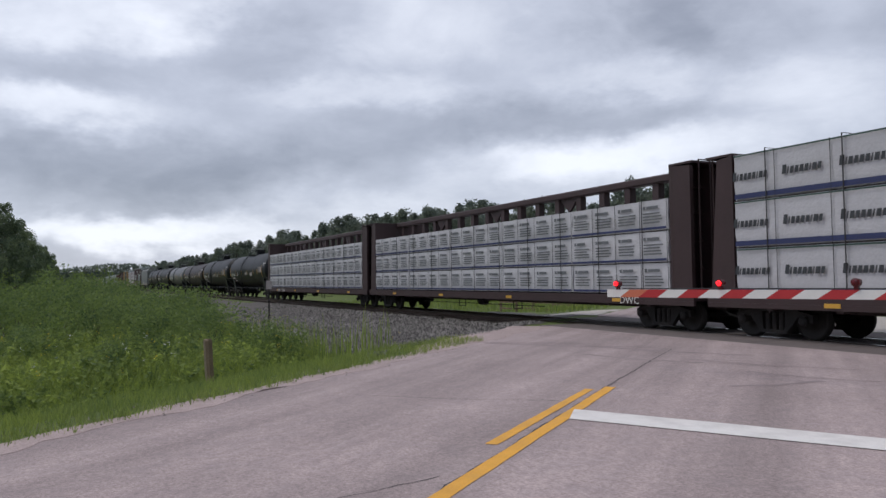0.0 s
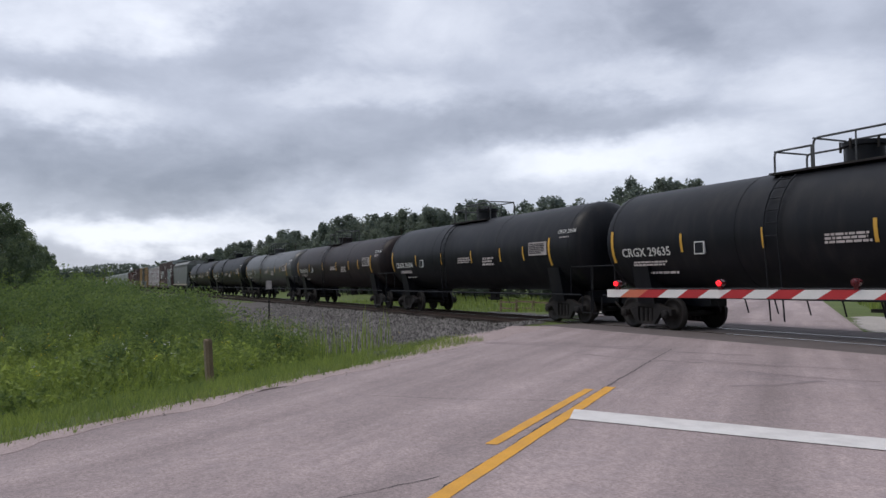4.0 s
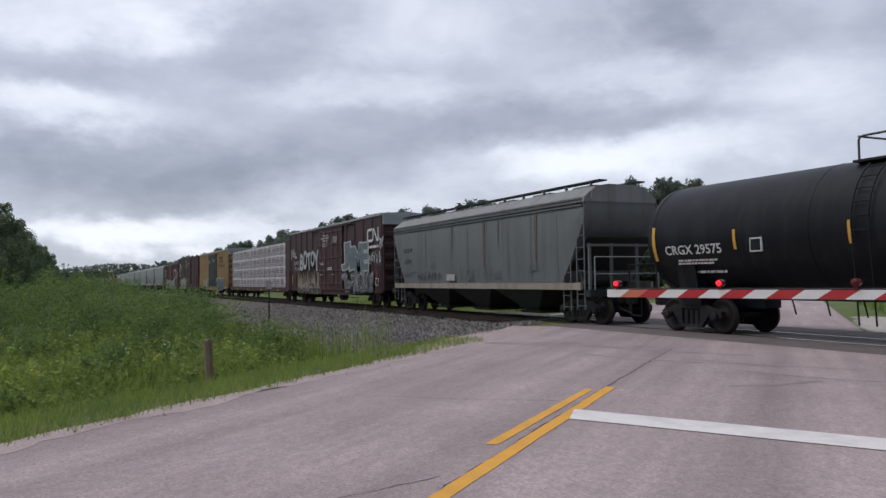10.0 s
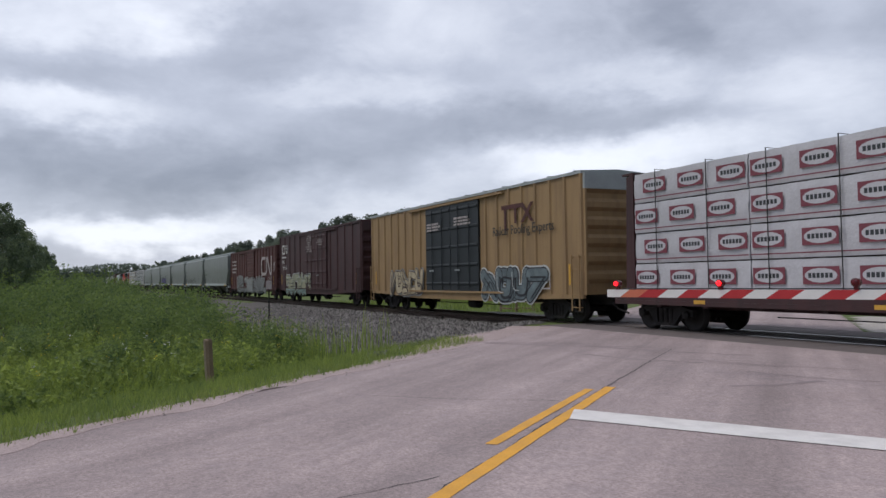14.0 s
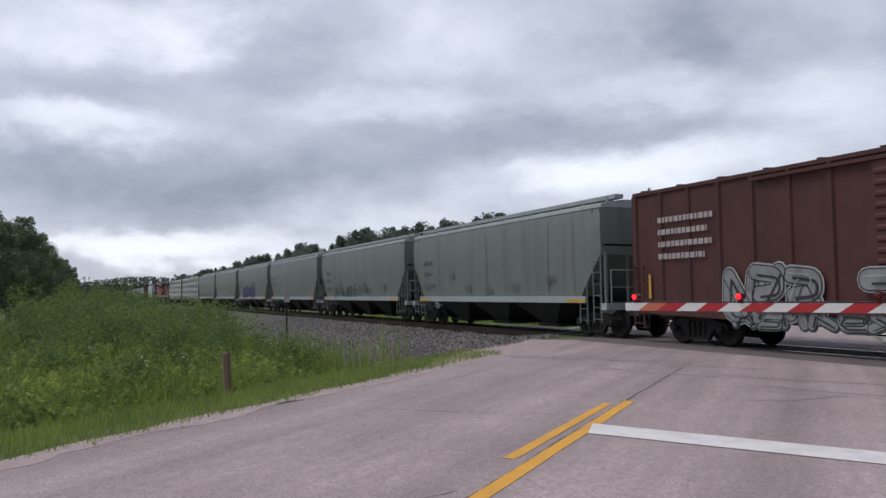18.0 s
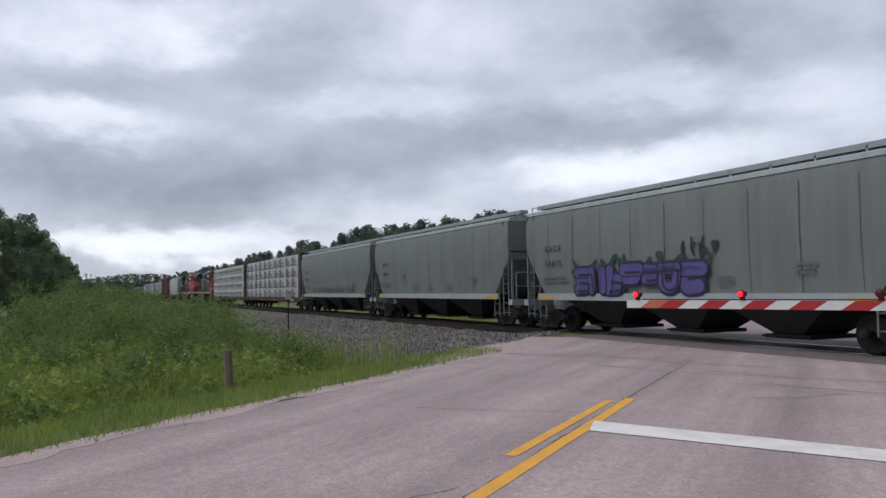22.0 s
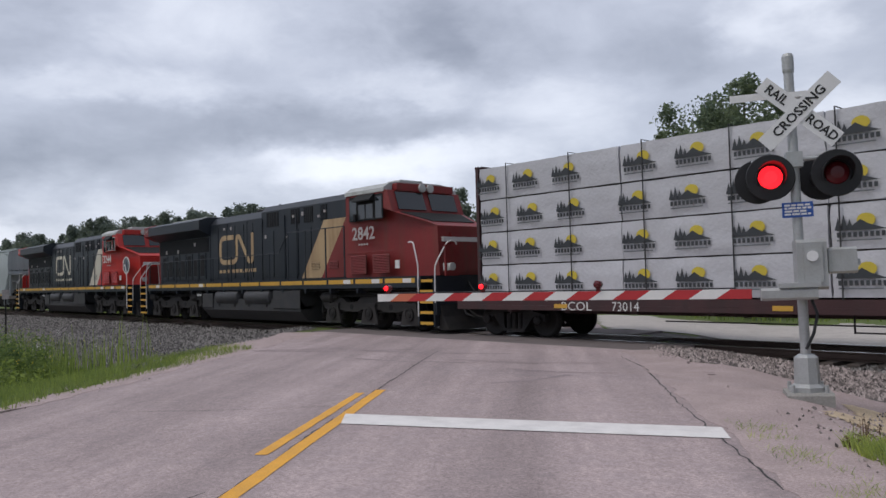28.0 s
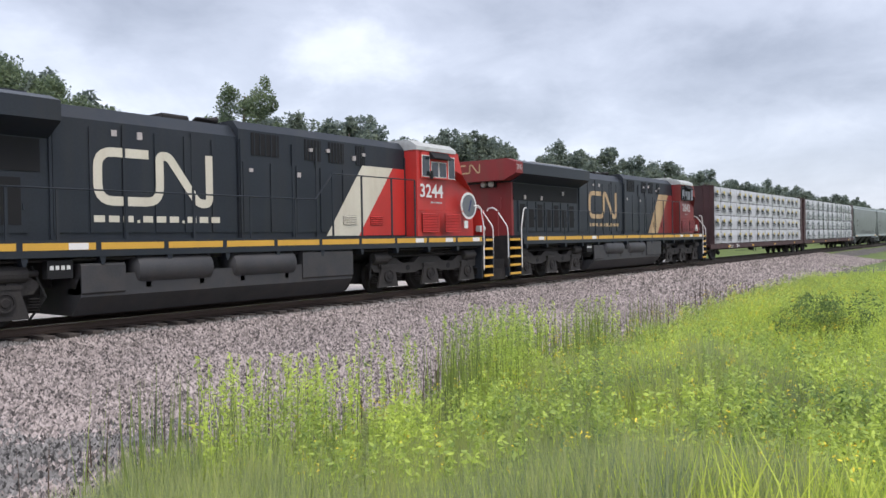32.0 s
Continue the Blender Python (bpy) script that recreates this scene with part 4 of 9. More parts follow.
def print_mesh(style, l, h, seed):
    """What is printed on a bundle's cover, as plain shapes; returns (shape, material) pairs."""
    rr = random.Random(seed)
    out = {}
    put = lambda m: out.setdefault(m.name, (Shape(), m))[0]
    y = -0.058
    rect = lambda m, x0, x1, z0, z1, yy=y: put(m).quad((x0, yy, z0), (x1, yy, z0), (x1, yy, z1), (x0, yy, z1))
    disc = lambda m, cx, cz, rx, rz, yy=y, a0=0, a1=360: put(m).add([(cx + rx * math.cos(radians(a0 + (a1 - a0) * i / 15)), yy, cz + rz * math.sin(radians(a0 + (a1 - a0) * i / 15))) for i in range(16)], [tuple(range(16))])
    off = rr.uniform(-0.2, 0.2)
    n = {"list": 4, "oval": 3, "peak": 2.55, "lodge": 2.4, "band": 3.2}[style]
    pitch = l / n if style in ("list", "oval") else (1.32 if style == "peak" else 2.05 if style == "lodge" else 1.5)
    x = -l / 2 + pitch * (0.5 if style in ("list", "oval") else 0.35) + (off if style not in ("list", "oval") else 0)
    while x < l / 2 - pitch * 0.3:
        if style == "list":
            rect(M_INKGREY, x - 0.42, x - 0.31, h * 0.70, h * 0.82); rect(M_INKGREY, x - 0.27, x + 0.2 + rr.uniform(-.05, .1), h * 0.71, h * 0.81)
            for k in range(4):
                rect(M_INKGREY, x - 0.42, x + 0.40 - rr.uniform(0, 0.15), h * (0.54 - 0.1 * k), h * (0.588 - 0.1 * k))
            rect(M_STRAP, x + pitch / 2 - 0.012, x + pitch / 2 + 0.012, 0.0, h)
        elif style == "oval":
            a, b = 0.47, h * 0.235
            zc, xo, x = h * 0.55, x, x + off
            rect(M_INKRED, x - a, x + a, zc - b, zc + b)
            disc(M_WRAP, x, zc, a - 0.05, b - 0.035, y - 0.003)
            for k in range(6):
                rect(M_INKBLACK, x - 0.32 + 0.108 * k, x - 0.24 + 0.108 * k, zc - 0.055, zc + 0.055, y - 0.006)
            x = xo
        elif style == "peak":
            disc(M_INKSUN, x + 0.13, h * 0.62, 0.16, 0.125, y)
            hill = [(-0.55, 0.42), (-0.40, 0.56), (-0.2, 0.50), (0.05, 0.66), (0.25, 0.55), (0.55, 0.46), (0.70, 0.42)]
            put(M_INKBLACK).add([(x + a * 0.7, y - 0.002, h * b * 0.97) for a, b in hill], [tuple(range(len(hill)))[::-1]])
            for a, t in ((-0.35, 0.70), (-0.25, 0.76), (-0.15, 0.66)):
                put(M_INKBLACK).add([(x + a - 0.065, y - 0.003, h * 0.42), (x + a + 0.065, y - 0.003, h * 0.42), (x + a, y - 0.003, h * t)], [(0, 1, 2)])
            xx = x - 0.38
            while xx < x + 0.43:
                rect(M_INKBLACK, xx, xx + 0.062, h * 0.26, h * 0.37); xx += 0.095
            rect(M_INKGREY, x - 0.38, x + 0.38, h * 0.18, h * 0.21)
        elif style == "lodge":
            frame_ = [(-0.36, 0.10), (0.36, 0.10), (0.36, 0.62), (0.0, 0.92), (-0.36, 0.62)]
            put(M_INKGREEN).add([(x + a, y, h * b) for a, b in frame_], [tuple(range(5))])
            put(M_WRAP).add([(x + a, y - 0.003, h * b) for a, b in ((-0.24, 0.2), (0.24, 0.2), (0.24, 0.56), (0, 0.76), (-0.24, 0.56))], [tuple(range(5))])
            for zc, wd in ((0.30, 0.23), (0.44, 0.18), (0.57, 0.12)):
                put(M_INKGREEN).add([(x - wd, y - 0.006, h * zc), (x + wd, y - 0.006, h * zc), (x, y - 0.006, h * (zc + 0.17))], [(0, 1, 2)])
            xx = x + 0.5
            for k in range(9):
                rect(M_INKGREY, xx, xx + 0.055, h * 0.30, h * 0.44); xx += 0.085
            rect(M_INKGREY, x - 0.5, x + 1.3, h * 0.03, h * 0.08)
        elif style == "band":
            xx = x - 0.54
            for k, wd in enumerate((0.11, 0.035, 0.10, 0.09, 0.10, 0.095, 0.035, 0.11, 0.085)):
                top = h * (0.62 if k == 0 else 0.57)
                put(M_INKBLACK).add([(xx, y, h * 0.43), (xx + wd, y, h * 0.43), (xx + wd + 0.03, y, top), (xx + 0.03, y, top)], [(0, 1, 2, 3)]); xx += wd + 0.036
            rect(M_STRAP, x + pitch / 2 - 0.01, x + pitch / 2 + 0.01, 0, h)
        x += pitch
    if style == "list":
        rect(M_INKBLUE, -l / 2 + 0.03, l / 2 - 0.03, h * 0.03, h * 0.11)
    if style == "oval":
        rect(M_INKRED, -l / 2 + 0.02, l / 2 - 0.02, h * 0.11, h * 0.145)
    if style == "band":
        rect(M_INKBLUE, -l / 2 + 0.02, l / 2 - 0.02, h * 0.02, h * 0.13)
        rect(M_INKGREEN, -l / 2 + 0.02, l / 2 - 0.02, h * 0.955, h * 0.985)
    return list(out.values())


def lumber_car(label, x0, half, style, rows, z0, z1, steel, beam_top, mark="", number="", seed=1, truss=True, rear=0.95, front=0.95):
    car = thing("lumber_car", label, "rail car", "freight cars of the train", at=Matrix.Translation((x0, TRACK_Y, 0)))
    hb = half + 0.95                                      # outer end of the bulkheads
    part("deck", Shape().box(-hb, half + max(front, 0.95), -1.5, 1.5, 0.86, 1.02), steel, car)
    part("side_sill", Shape().box(-hb, hb, -1.5, -1.42, 0.74, 0.858), steel, car)
    part("side_sill", Shape().box(-hb, hb, 1.42, 1.5, 0.74, 0.858), steel, car)
    part("centre_sill", Shape().box(-hb, hb, -0.35, 0.35, 0.6, 0.858), steel, car)
    for i in range(12):
        x = -half + 2 * half * (i + 0.5) / 12
        part("cross_sill", Shape().box(x - 0.08, x + 0.08, -1.4, -0.36, 0.68, 0.86), steel, car)
    # spine
    part("top_chord", Shape().box(-half, half, -0.20, 0.20, beam_top - 0.24, beam_top, 0.04), steel, car)
    if truss:
        n = 17
        for i in range(n):
            x = -half + 2 * half * (i + 0.5) / n
            part("post", Shape().box(x - 0.14, x + 0.14, -0.12, 0.12, 1.02, beam_top - 0.24), steel, car)
        for i in (4, 8, 12):
            x = -half + 2 * half * i / n
            part("gusset", Shape().prism([(x - 0.55, beam_top - 0.24), (x + 0.55, beam_top - 0.24), (x, beam_top - 0.75)], -0.05, 0.05, "y"), steel, car)
    else:
        part("centre_web", Shape().box(-half, half, -0.06, 0.06, 1.02, beam_top - 0.24), steel, car)
    for sg in (-1, 1):
        deep = front if sg > 0 else rear
        xi, xo = sg * (half + 0.06), sg * (half + deep)
        wall = part("bulkhead", Shape().box(min(xi, xi + sg * 0.1), max(xi, xi + sg * 0.1), -1.45, 1.45, 1.02, beam_top), steel, car)
        for y in (-1.45, -0.5, 0.4, 1.33) if deep > 0.3 else ():
            part("bulkhead_rib", Shape().prism([(xi + sg * 0.1, 1.02), (xi + sg * (deep - 0.15), 1.02), (xi + sg * (deep - 0.15 if sg > 0 else 0.53 * deep), beam_top - 0.12), (xi + sg * 0.1, beam_top - 0.07)], y + (0.004 if y < 0 else -0.004), y + 0.12, "y"), steel, wall)
        part("bulkhead_cap", Shape().box(min(xi + sg * 0.1, xo), max(xi + sg * 0.1, xo), -1.45, 1.45, beam_top - 0.06, beam_top), steel, wall)
        for z in (1.7, 2.5, 3.3, 4.0):
            if z < beam_top - 0.3 and deep > 0.3:
                part("bulkhead_stiffener", Shape().box(min(xi + sg * 0.1, xi + sg * min(0.3, deep - 0.2)), max(xi + sg * 0.1, xi + sg * min(0.3, deep - 0.2)), -1.4, 1.4, z, z + 0.07), steel, wall)
        part("end_ladder", Shape().pipe([(xo, -1.2, 1.1), (xo, -1.2, beam_top + 0.03), (xo, -0.8, beam_top + 0.03), (xo, -0.8, 1.1)], 0.02), steel, car)
    # bundles
    nb = 5
    gap = 0.035
    h = (z1 - z0) / rows - gap
    l = 2 * half / nb - 0.03
    var = [bundle_mesh(l, h, seed * 7 + i) for i in range(3)]
    prints = [[(s.mesh("print"), m) for s, m in print_mesh(style, l, h, seed * 11 + i)] for i in range(3)]
    rr = random.Random(seed)
    for k in range(rows):
        z = z0 + (h + gap) * k
        if k:
            part("dunnage", Shape().box(-half, half, -1.36, -0.5, z - gap, z), M_DUNNAGE, car)
        for i in range(nb):
            j = rr.randrange(3)
            x = -half + 2 * half * (i + 0.5) / nb
            bo = part("lumber_pack", var[j], M_WRAP, car, at=Matrix.Translation((x + rr.uniform(-0.008, 0.008), -1.44 + rr.uniform(-0.01, 0.02), z)))
            for me, m in prints[j]:
                tagged(part("print", me, m, bo), kind="stuff")
    for k in range(rows):
        z = z0 + (h + gap) * k
        part("far_lumber_row", Shape().box(-half, half, 0.45, 1.43, z, z + h), M_WRAP, car)
    for i in range(11):
        x = -half + 2 * half * (i + 0.5) / 11
        part("strap", Shape().box(x - 0.014, x + 0.014, -1.515, -1.505, z0 - 0.05, z1 + 0.01).box(x - 0.014, x + 0.014, -1.515, -0.2, z1 + 0.01, z1 + 0.02), M_STRAP, car)
    # marks on the sill
    for i, dx in enumerate((0.12, 0.36, 0.62, 0.9)):
        x = -half + 2 * half * dx
        part("sill_reflector", Shape().box(x - 0.2, x + 0.2, -1.513, -1.50, 0.80, 0.90), M_YELMARK, car)
    if mark:
        words(mark, 0.30, M_LETTER, car, SIDE(half - 1.7 if style != "peak" and number != "273669" else -half + 3.2, 0.84, -1.504), 0.002, 1.2)
        words(number, 0.30, M_LETTER, car, SIDE(half - 0.4 if style != "peak" and number != "273669" else -half + 4.6, 0.84, -1.504), 0.002, 1.0)
    for x in (-2.0, 2.6):
        part("brake_rigging", Shape().rod((x, -1.2, 0.86), (x, -1.2, 0.38), 0.02).rod((x + 0.6, -1.2, 0.86), (x + 0.6, -1.2, 0.38), 0.02).rod((x, -1.2, 0.4), (x + 0.6, -1.2, 0.4), 0.015).rod((x - 4, -1.1, 0.52), (x + 2, -1.1, 0.52), 0.015), M_STEEL, car)
    part("brake_cylinder", Shape().lathe([(0.0, -0.4), (0.16, -0.38), (0.16, 0.1), (0.05, 0.14), (0.0, 0.3)], (-0.6, -0.7, 0.6), "x", 12), M_STEEL, car)
    for sg in (-1, 1):
        truck(car, sg * (half - 0.75))
    couplers(car, hb)
    movers.append((car, x0))
    return car


# ---- tank cars ----
def tank_car(label, x0, half, paint, mark, seed, low=0.0, rails=(-2.4, -1.27, 0.95)):
    car = thing("tank_car", label, "tank car", "freight cars of the train", at=Matrix.Translation((x0, TRACK_Y, 0)))
    r, zc = 1.52 - low * 0.5, 2.61 - low * 0.5
    L = half
    prof = [(0.02, -L), (0.5, -L + 0.03), (0.95, -L + 0.13), (1.25, -L + 0.28), (1.42, -L + 0.46), (r - 0.015, -L + 0.62), (r, -L + 0.76)]
    rings = prof + [(r, -L * 0.5), (r + 0.004, -0.02), (r + 0.004, 0.02), (r, L * 0.5)] + [(a, -b) for a, b in prof[::-1]]
    part("tank", Shape().lathe(rings, (0, 0, zc), "x", 40), paint, car, smooth=True)
    for x in (-L + 0.8, -L * 0.34, L * 0.34, L - 0.8):
        part("weld_band", Shape().lathe([(r - 0.02, x - 0.03), (r + 0.008, x - 0.025), (r + 0.008, x + 0.025), (r - 0.02, x + 0.03)], (0, 0, zc), "x", 40), paint, car, smooth=True)
    for sg in (-1, 1):
        x = sg * (L - 1.9)
        part("saddle", Shape().prism([(-1.15, 0.75), (1.15, 0.75), (1.38, 1.9), (0.9, 1.35), (0, 1.1), (-0.9, 1.35), (-1.38, 1.9)], x - 0.35, x + 0.35, "x"), M_TANKBLACK, car)
        part("stub_sill", Shape().box(min(sg * (L - 3.6), sg * (L + 0.45)), max(sg * (L - 3.6), sg * (L + 0.45)), -0.3, 0.3, 0.68, 1.06), M_TANKBLACK, car)
        xe = sg * (L + 0.42)
        part("end_platform", Shape().box(min(xe, xe - sg * 0.12), max(xe, xe - sg * 0.12), -1.45, 1.45, 0.92, 1.12), M_TANKBLACK, car)
        g = Shape().pipe([(xe, -1.4, 0.5), (xe, -1.4, 1.9), (xe - sg * 1.2, -1.4, 1.9), (xe - sg * 1.2, -1.4, 0.95)], 0.02).pipe([(xe, 1.4, 0.6), (xe, 1.4, 1.9), (xe, -1.4, 1.9)], 0.02)
        part("grab_rail", g, M_TANKBLACK, car)
        st = Shape().pipe([(xe - sg * 0.1, -1.42, 0.95), (xe - sg * 0.1, -1.42, 0.4), (xe - sg * 0.55, -1.42, 0.4), (xe - sg * 0.55, -1.42, 0.95)], 0.018)
        part("step", st, M_TANKBLACK, car)
        truck(car, sg * (L - 1.75))
    # side rail with posts
    s = Shape()
    s.pipe([(-L + 0.2, -1.42, 0.98), (L - 0.2, -1.42, 0.98)], 0.028, 8)
    part("side_rail", s, M_TANKBLACK, car)
    for i in range(9):
        x = -3.6 + 0.9 * i
        part("rail_post", Shape().rod((x, -1.42, 0.98), (x, -1.3, 0.62), 0.018), M_TANKBLACK, car)
    part("bottom_outlet", Shape().lathe([(0.0, 0.62), (0.2, 0.62), (0.2, 0.9), (0.3, 1.08), (0.0, 1.08)], (0.2, 0, 0), "z", 12).box(-0.3, 0.7, -0.08, 0.08, 0.66, 0.74), M_STEEL, car)
    # manway with platform
    ra, rb, rc = rails
    mw = (rb + rc) / 2 - 0.2
    ht = 4.58 - low * 1.6
    part("manway", Shape().lathe([(0.0, 3.7), (0.42, 3.7), (0.42, ht - 0.12), (0.50, ht - 0.10), (0.50, ht), (0.0, ht + 0.06)], (mw, 0, 0), "z", 20), paint, car, smooth=True)
    part("manway_bolts", Shape().rod((mw - 0.48, -0.2, ht - 0.2), (mw - 0.48, -0.2, ht + 0.05), 0.03).rod((mw + 0.48, -0.2, ht - 0.2), (mw + 0.48, -0.2, ht + 0.05), 0.03).rod((mw, -0.5, ht - 0.2), (mw, -0.5, ht + 0.05), 0.03), M_STEEL, car)
    zp = 4.02 - low
    part("platform", Shape().box(ra, rc - 0.1, -0.80, -0.45, zp, zp + 0.05).box(ra, rc - 0.1, 0.45, 0.80, zp, zp + 0.05), M_STEEL, car)
    top = 4.78
    for ya in (-0.58, 0.58):
        pts = fillet([Vector((ra, ya, 3.9)), Vector((ra, ya, 4.62)), Vector((rb - 0.05, ya, 4.62))], 0.12, 3)
        part("guard_rail", Shape().pipe([tuple(p) for p in pts] + [(rb - 0.05, ya, 3.9)], 0.026), M_TANKGREY, car)
        pts = fillet([Vector((rb, ya, 3.9)), Vector((rb, ya, top)), Vector((rc, ya, top)), Vector((rc, ya, 3.9))], 0.16, 3)
        part("guard_rail", Shape().pipe([tuple(p) for p in pts], 0.026).rod(((rb + rc) / 2, ya, 3.9), ((rb + rc) / 2, ya, top), 0.02), M_TANKGREY, car)
    part("guard_rail", Shape().rod((rc, -0.58, top), (rc, 0.58, top), 0.024).rod((rb, -0.58, top), (rb, 0.58, top), 0.024).rod((ra, -0.58, 4.62), (ra, 0.58, 4.62), 0.024), M_TANKGREY, car)
    # ladder over the side
    s = Shape()
    for dx in (-1.9, -1.5):
        pts = [(dx, -(r + 0.09) * math.sin(radians(a)), zc + (r + 0.09) * math.cos(radians(a))) for a in range(35, 112, 11)] + [(dx, -1.45, 0.45)]
        s.pipe(pts, 0.02)
    for a in range(40, 105, 11):
        s.rod((-1.9, -(r + 0.09) * math.sin(radians(a)), zc + (r + 0.09) * math.cos(radians(a))), (-1.5, -(r + 0.09) * math.sin(radians(a)), zc + (r + 0.09) * math.cos(radians(a))), 0.014)
    part("ladder", s, M_TANKBLACK, car)
    # yellow marks, a curved plate each
    for i, x in enumerate((-L + 0.84, -L + 3.8, -2.0, 0.9, 3.3, 5.0, L - 1.9)):
        hgt = 0.95 if i in (0, 6) else 0.5
        s = Shape()
        w = 0.06 if i in (0, 6) else 0.045
        angs = [math.asin((zz - zc) / (r + 0.01)) for zz in np.linspace(2.45 - hgt / 2, 2.45 + hgt / 2, 5)]
        vs = [(x + dx, -(r + 0.016) * math.cos(a), zc + (r + 0.016) * math.sin(a)) for a in angs for dx in (-w, w)]
        s.add(vs, [(2 * k, 2 * k + 1, 2 * k + 3, 2 * k + 2) for k in range(4)])
        part("yellow_mark", s, M_YELMARK, car)
    y = -r - 0.008
    head, num = mark.split()
    rot = lambda x, z: Matrix.Translation((x, -(r + 0.01) * math.cos(math.asin((z - zc) / r)), z)) @ Euler((radians(90) - math.asin((z - zc) / r), 0, 0)).to_matrix().to_4x4()
    words(mark, 0.36, M_LETTER, car, rot(-L + 2.3, 2.24), 0.002, 1.05, bold=0.004)
    bars(car, -L + 1.7, -L + 3.2, 1.84, 2.0, 2, M_LETTERFADED, y + 0.12, seed)
    bars(car, -L + 2.0, -L + 3.5, 1.60, 1.70, 1, M_LETTERFADED, y + 0.28, seed + 1)
    words(mark, 0.20, M_LETTER, car, rot(L - 0.9, 3.10), 0.002, 0.95)
    bars(car, L - 1.3, L - 0.7, 2.78, 2.95, 2, M_LETTERFADED, -1.49 if not low else -1.42, seed + 9)
    plate = part("placard", Shape().box(L - 3.2, L - 2.05, y - 0.012, y + 0.02, 2.35, 2.82), M_LETTERFADED, car)
    bars(plate, L - 3.15, L - 2.1, 2.40, 2.78, 6, M_TANKBLACK, y - 0.018, seed + 3)
    bars(car, 1.9, 2.9, 2.05, 2.4, 3, M_LETTERFADED, y - 0.002, seed + 5)
    bars(car, -0.3, 0.9, 2.2, 2.45, 3, M_LETTERFADED, y - 0.004, seed + 6)
    d = part("hazard_placard", Shape().box(-L + 4.3, -L + 4.66, y - 0.006, y + 0.05, 2.12, 2.46), M_LETTER, car)
    part("hazard_print", Shape().quad((-L + 4.33, y - 0.012, 2.15), (-L + 4.63, y - 0.012, 2.15), (-L + 4.63, y - 0.012, 2.43), (-L + 4.33, y - 0.012, 2.43)), M_TANKBLACK, d)
    couplers(car, L + 0.42)
    movers.append((car, x0))
    return car


# ---- covered hoppers ----
def hopper_car(label, x0, half, paint, roof, sill, mark, number, seed, z_edge=4.36, z_cut=2.70, cut=1.05, old=False):
    car = thing("hopper_car", label, "hopper car", "freight cars of the train", at=Matrix.Translation((x0, TRACK_Y, 0)))
    L = half

    def ring(x, zb):
        side = [(1.47, zb), (1.52, zb + (z_edge - zb) * 0.45), (1.50, z_edge - 0.35), (1.42, z_edge - 0.06)]
        pr = [(-a, b) for a, b in side] + [(a, b) for a, b in side[::-1]]
        return [(x, a, b) for a, b in pr]
    if old:
        stations = [(-L, z_cut + 1.0), (-L + 0.25, z_cut + 0.55), (-L + 0.75, z_cut - 0.35), (-L + 1.25, z_cut - 1.0), (-L + 1.35, 1.38)]
    else:
        stations = [(-L, z_cut), (-L + 0.12, z_cut - 0.02), (-L + cut, 1.55), (-L + cut + 0.15, 1.36)]
    stations = stations + [(-x, z) for x, z in stations[::-1]]
    rings = [ring(x, z) for x, z in stations]
    part("body", Shape().loft(rings), paint, car, smooth=True)
    # roof
    e = z_edge
    prof = [(-1.46, e - 0.10), (-1.44, e + 0.02), (-1.1, e + 0.10), (-0.5, e + 0.17), (0.5, e + 0.17), (1.1, e + 0.10), (1.44, e + 0.02), (1.46, e - 0.10)]
    if old:
        prof = [(-1.50, e - 0.10), (-1.47, e + 0.06), (-1.0, e + 0.42), (-0.5, e + 0.50), (0.5, e + 0.50), (1.0, e + 0.42), (1.47, e + 0.06), (1.50, e - 0.10)]
    rise = 0.50 if old else 0.17
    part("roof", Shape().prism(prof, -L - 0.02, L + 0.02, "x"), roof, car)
    for i in range(6):
        x = -L + 1.6 + (2 * L - 3.2) * i / 5
        part("roof_hatch", Shape().box(x - 0.55, x + 0.55, -0.4, 0.4, e + rise, e + rise + 0.10, 0.03), roof, car)
    for ya in (-0.95, 0.62):
        part("running_board", Shape().box(-L - 0.1, L + 0.1, ya, ya + 0.33, e + (0.58 if old else 0.19), e + (0.63 if old else 0.33)), M_LADDER if not old else M_DARKEND, car)
    for i in range(12):
        x = -L + 0.4 + (2 * L - 0.8) * i / 11
        part("board_bracket", Shape().box(x - 0.02, x + 0.02, -0.95, -0.85, e + rise - 0.09, e + rise + 0.10), roof, car)
    # side seams and ribs
    n = 9
    for i in range(n):
        x = -L + 1.55 + (2 * L - 3.1) * i / (n - 1)
        s = Shape()
        pr = [(1.475, 1.40), (1.53, 2.65), (1.508, e - 0.36)]
        vs = []
        for a, z in pr:
            vs += [(x - 0.012, -a - 0.009, z), (x + 0.012, -a - 0.009, z)]
        s.add(vs, [(0, 1, 3, 2), (2, 3, 5, 4)])
        s.add([(v[0], v[1] + 0.02, v[2]) for v in vs], [(0, 2, 3, 1), (2, 4, 5, 3)])
        part("side_seam", s, M_SEAM if i % 3 == 1 else paint, car)
    if old:
        for k, z in enumerate((e - 0.02, e - 0.13, e - 0.24)):
            part("side_band", Shape().box(-L + 0.1, L - 0.1, -1.535, -1.49, z, z + 0.05), paint, car)
    # sill and ends
    part("side_sill", Shape().box(-L + cut - 0.2 if not old else -L + 0.2, L - cut + 0.2 if not old else L - 0.2, -1.55, -1.45, 1.14, 1.37).box(-L + 0.3, L - 0.3, 1.45, 1.55, 1.14, 1.37), sill, car)
    if not old:
        for sg in (-1, 1):
            xa, xb = sg * (L - cut + 0.2), sg * (L - cut - 0.9)
            part("sill_reflector", Shape().box(min(xa, xb), max(xa, xb), -1.556, -1.55, 1.16, 1.26), M_YELMARK, car)
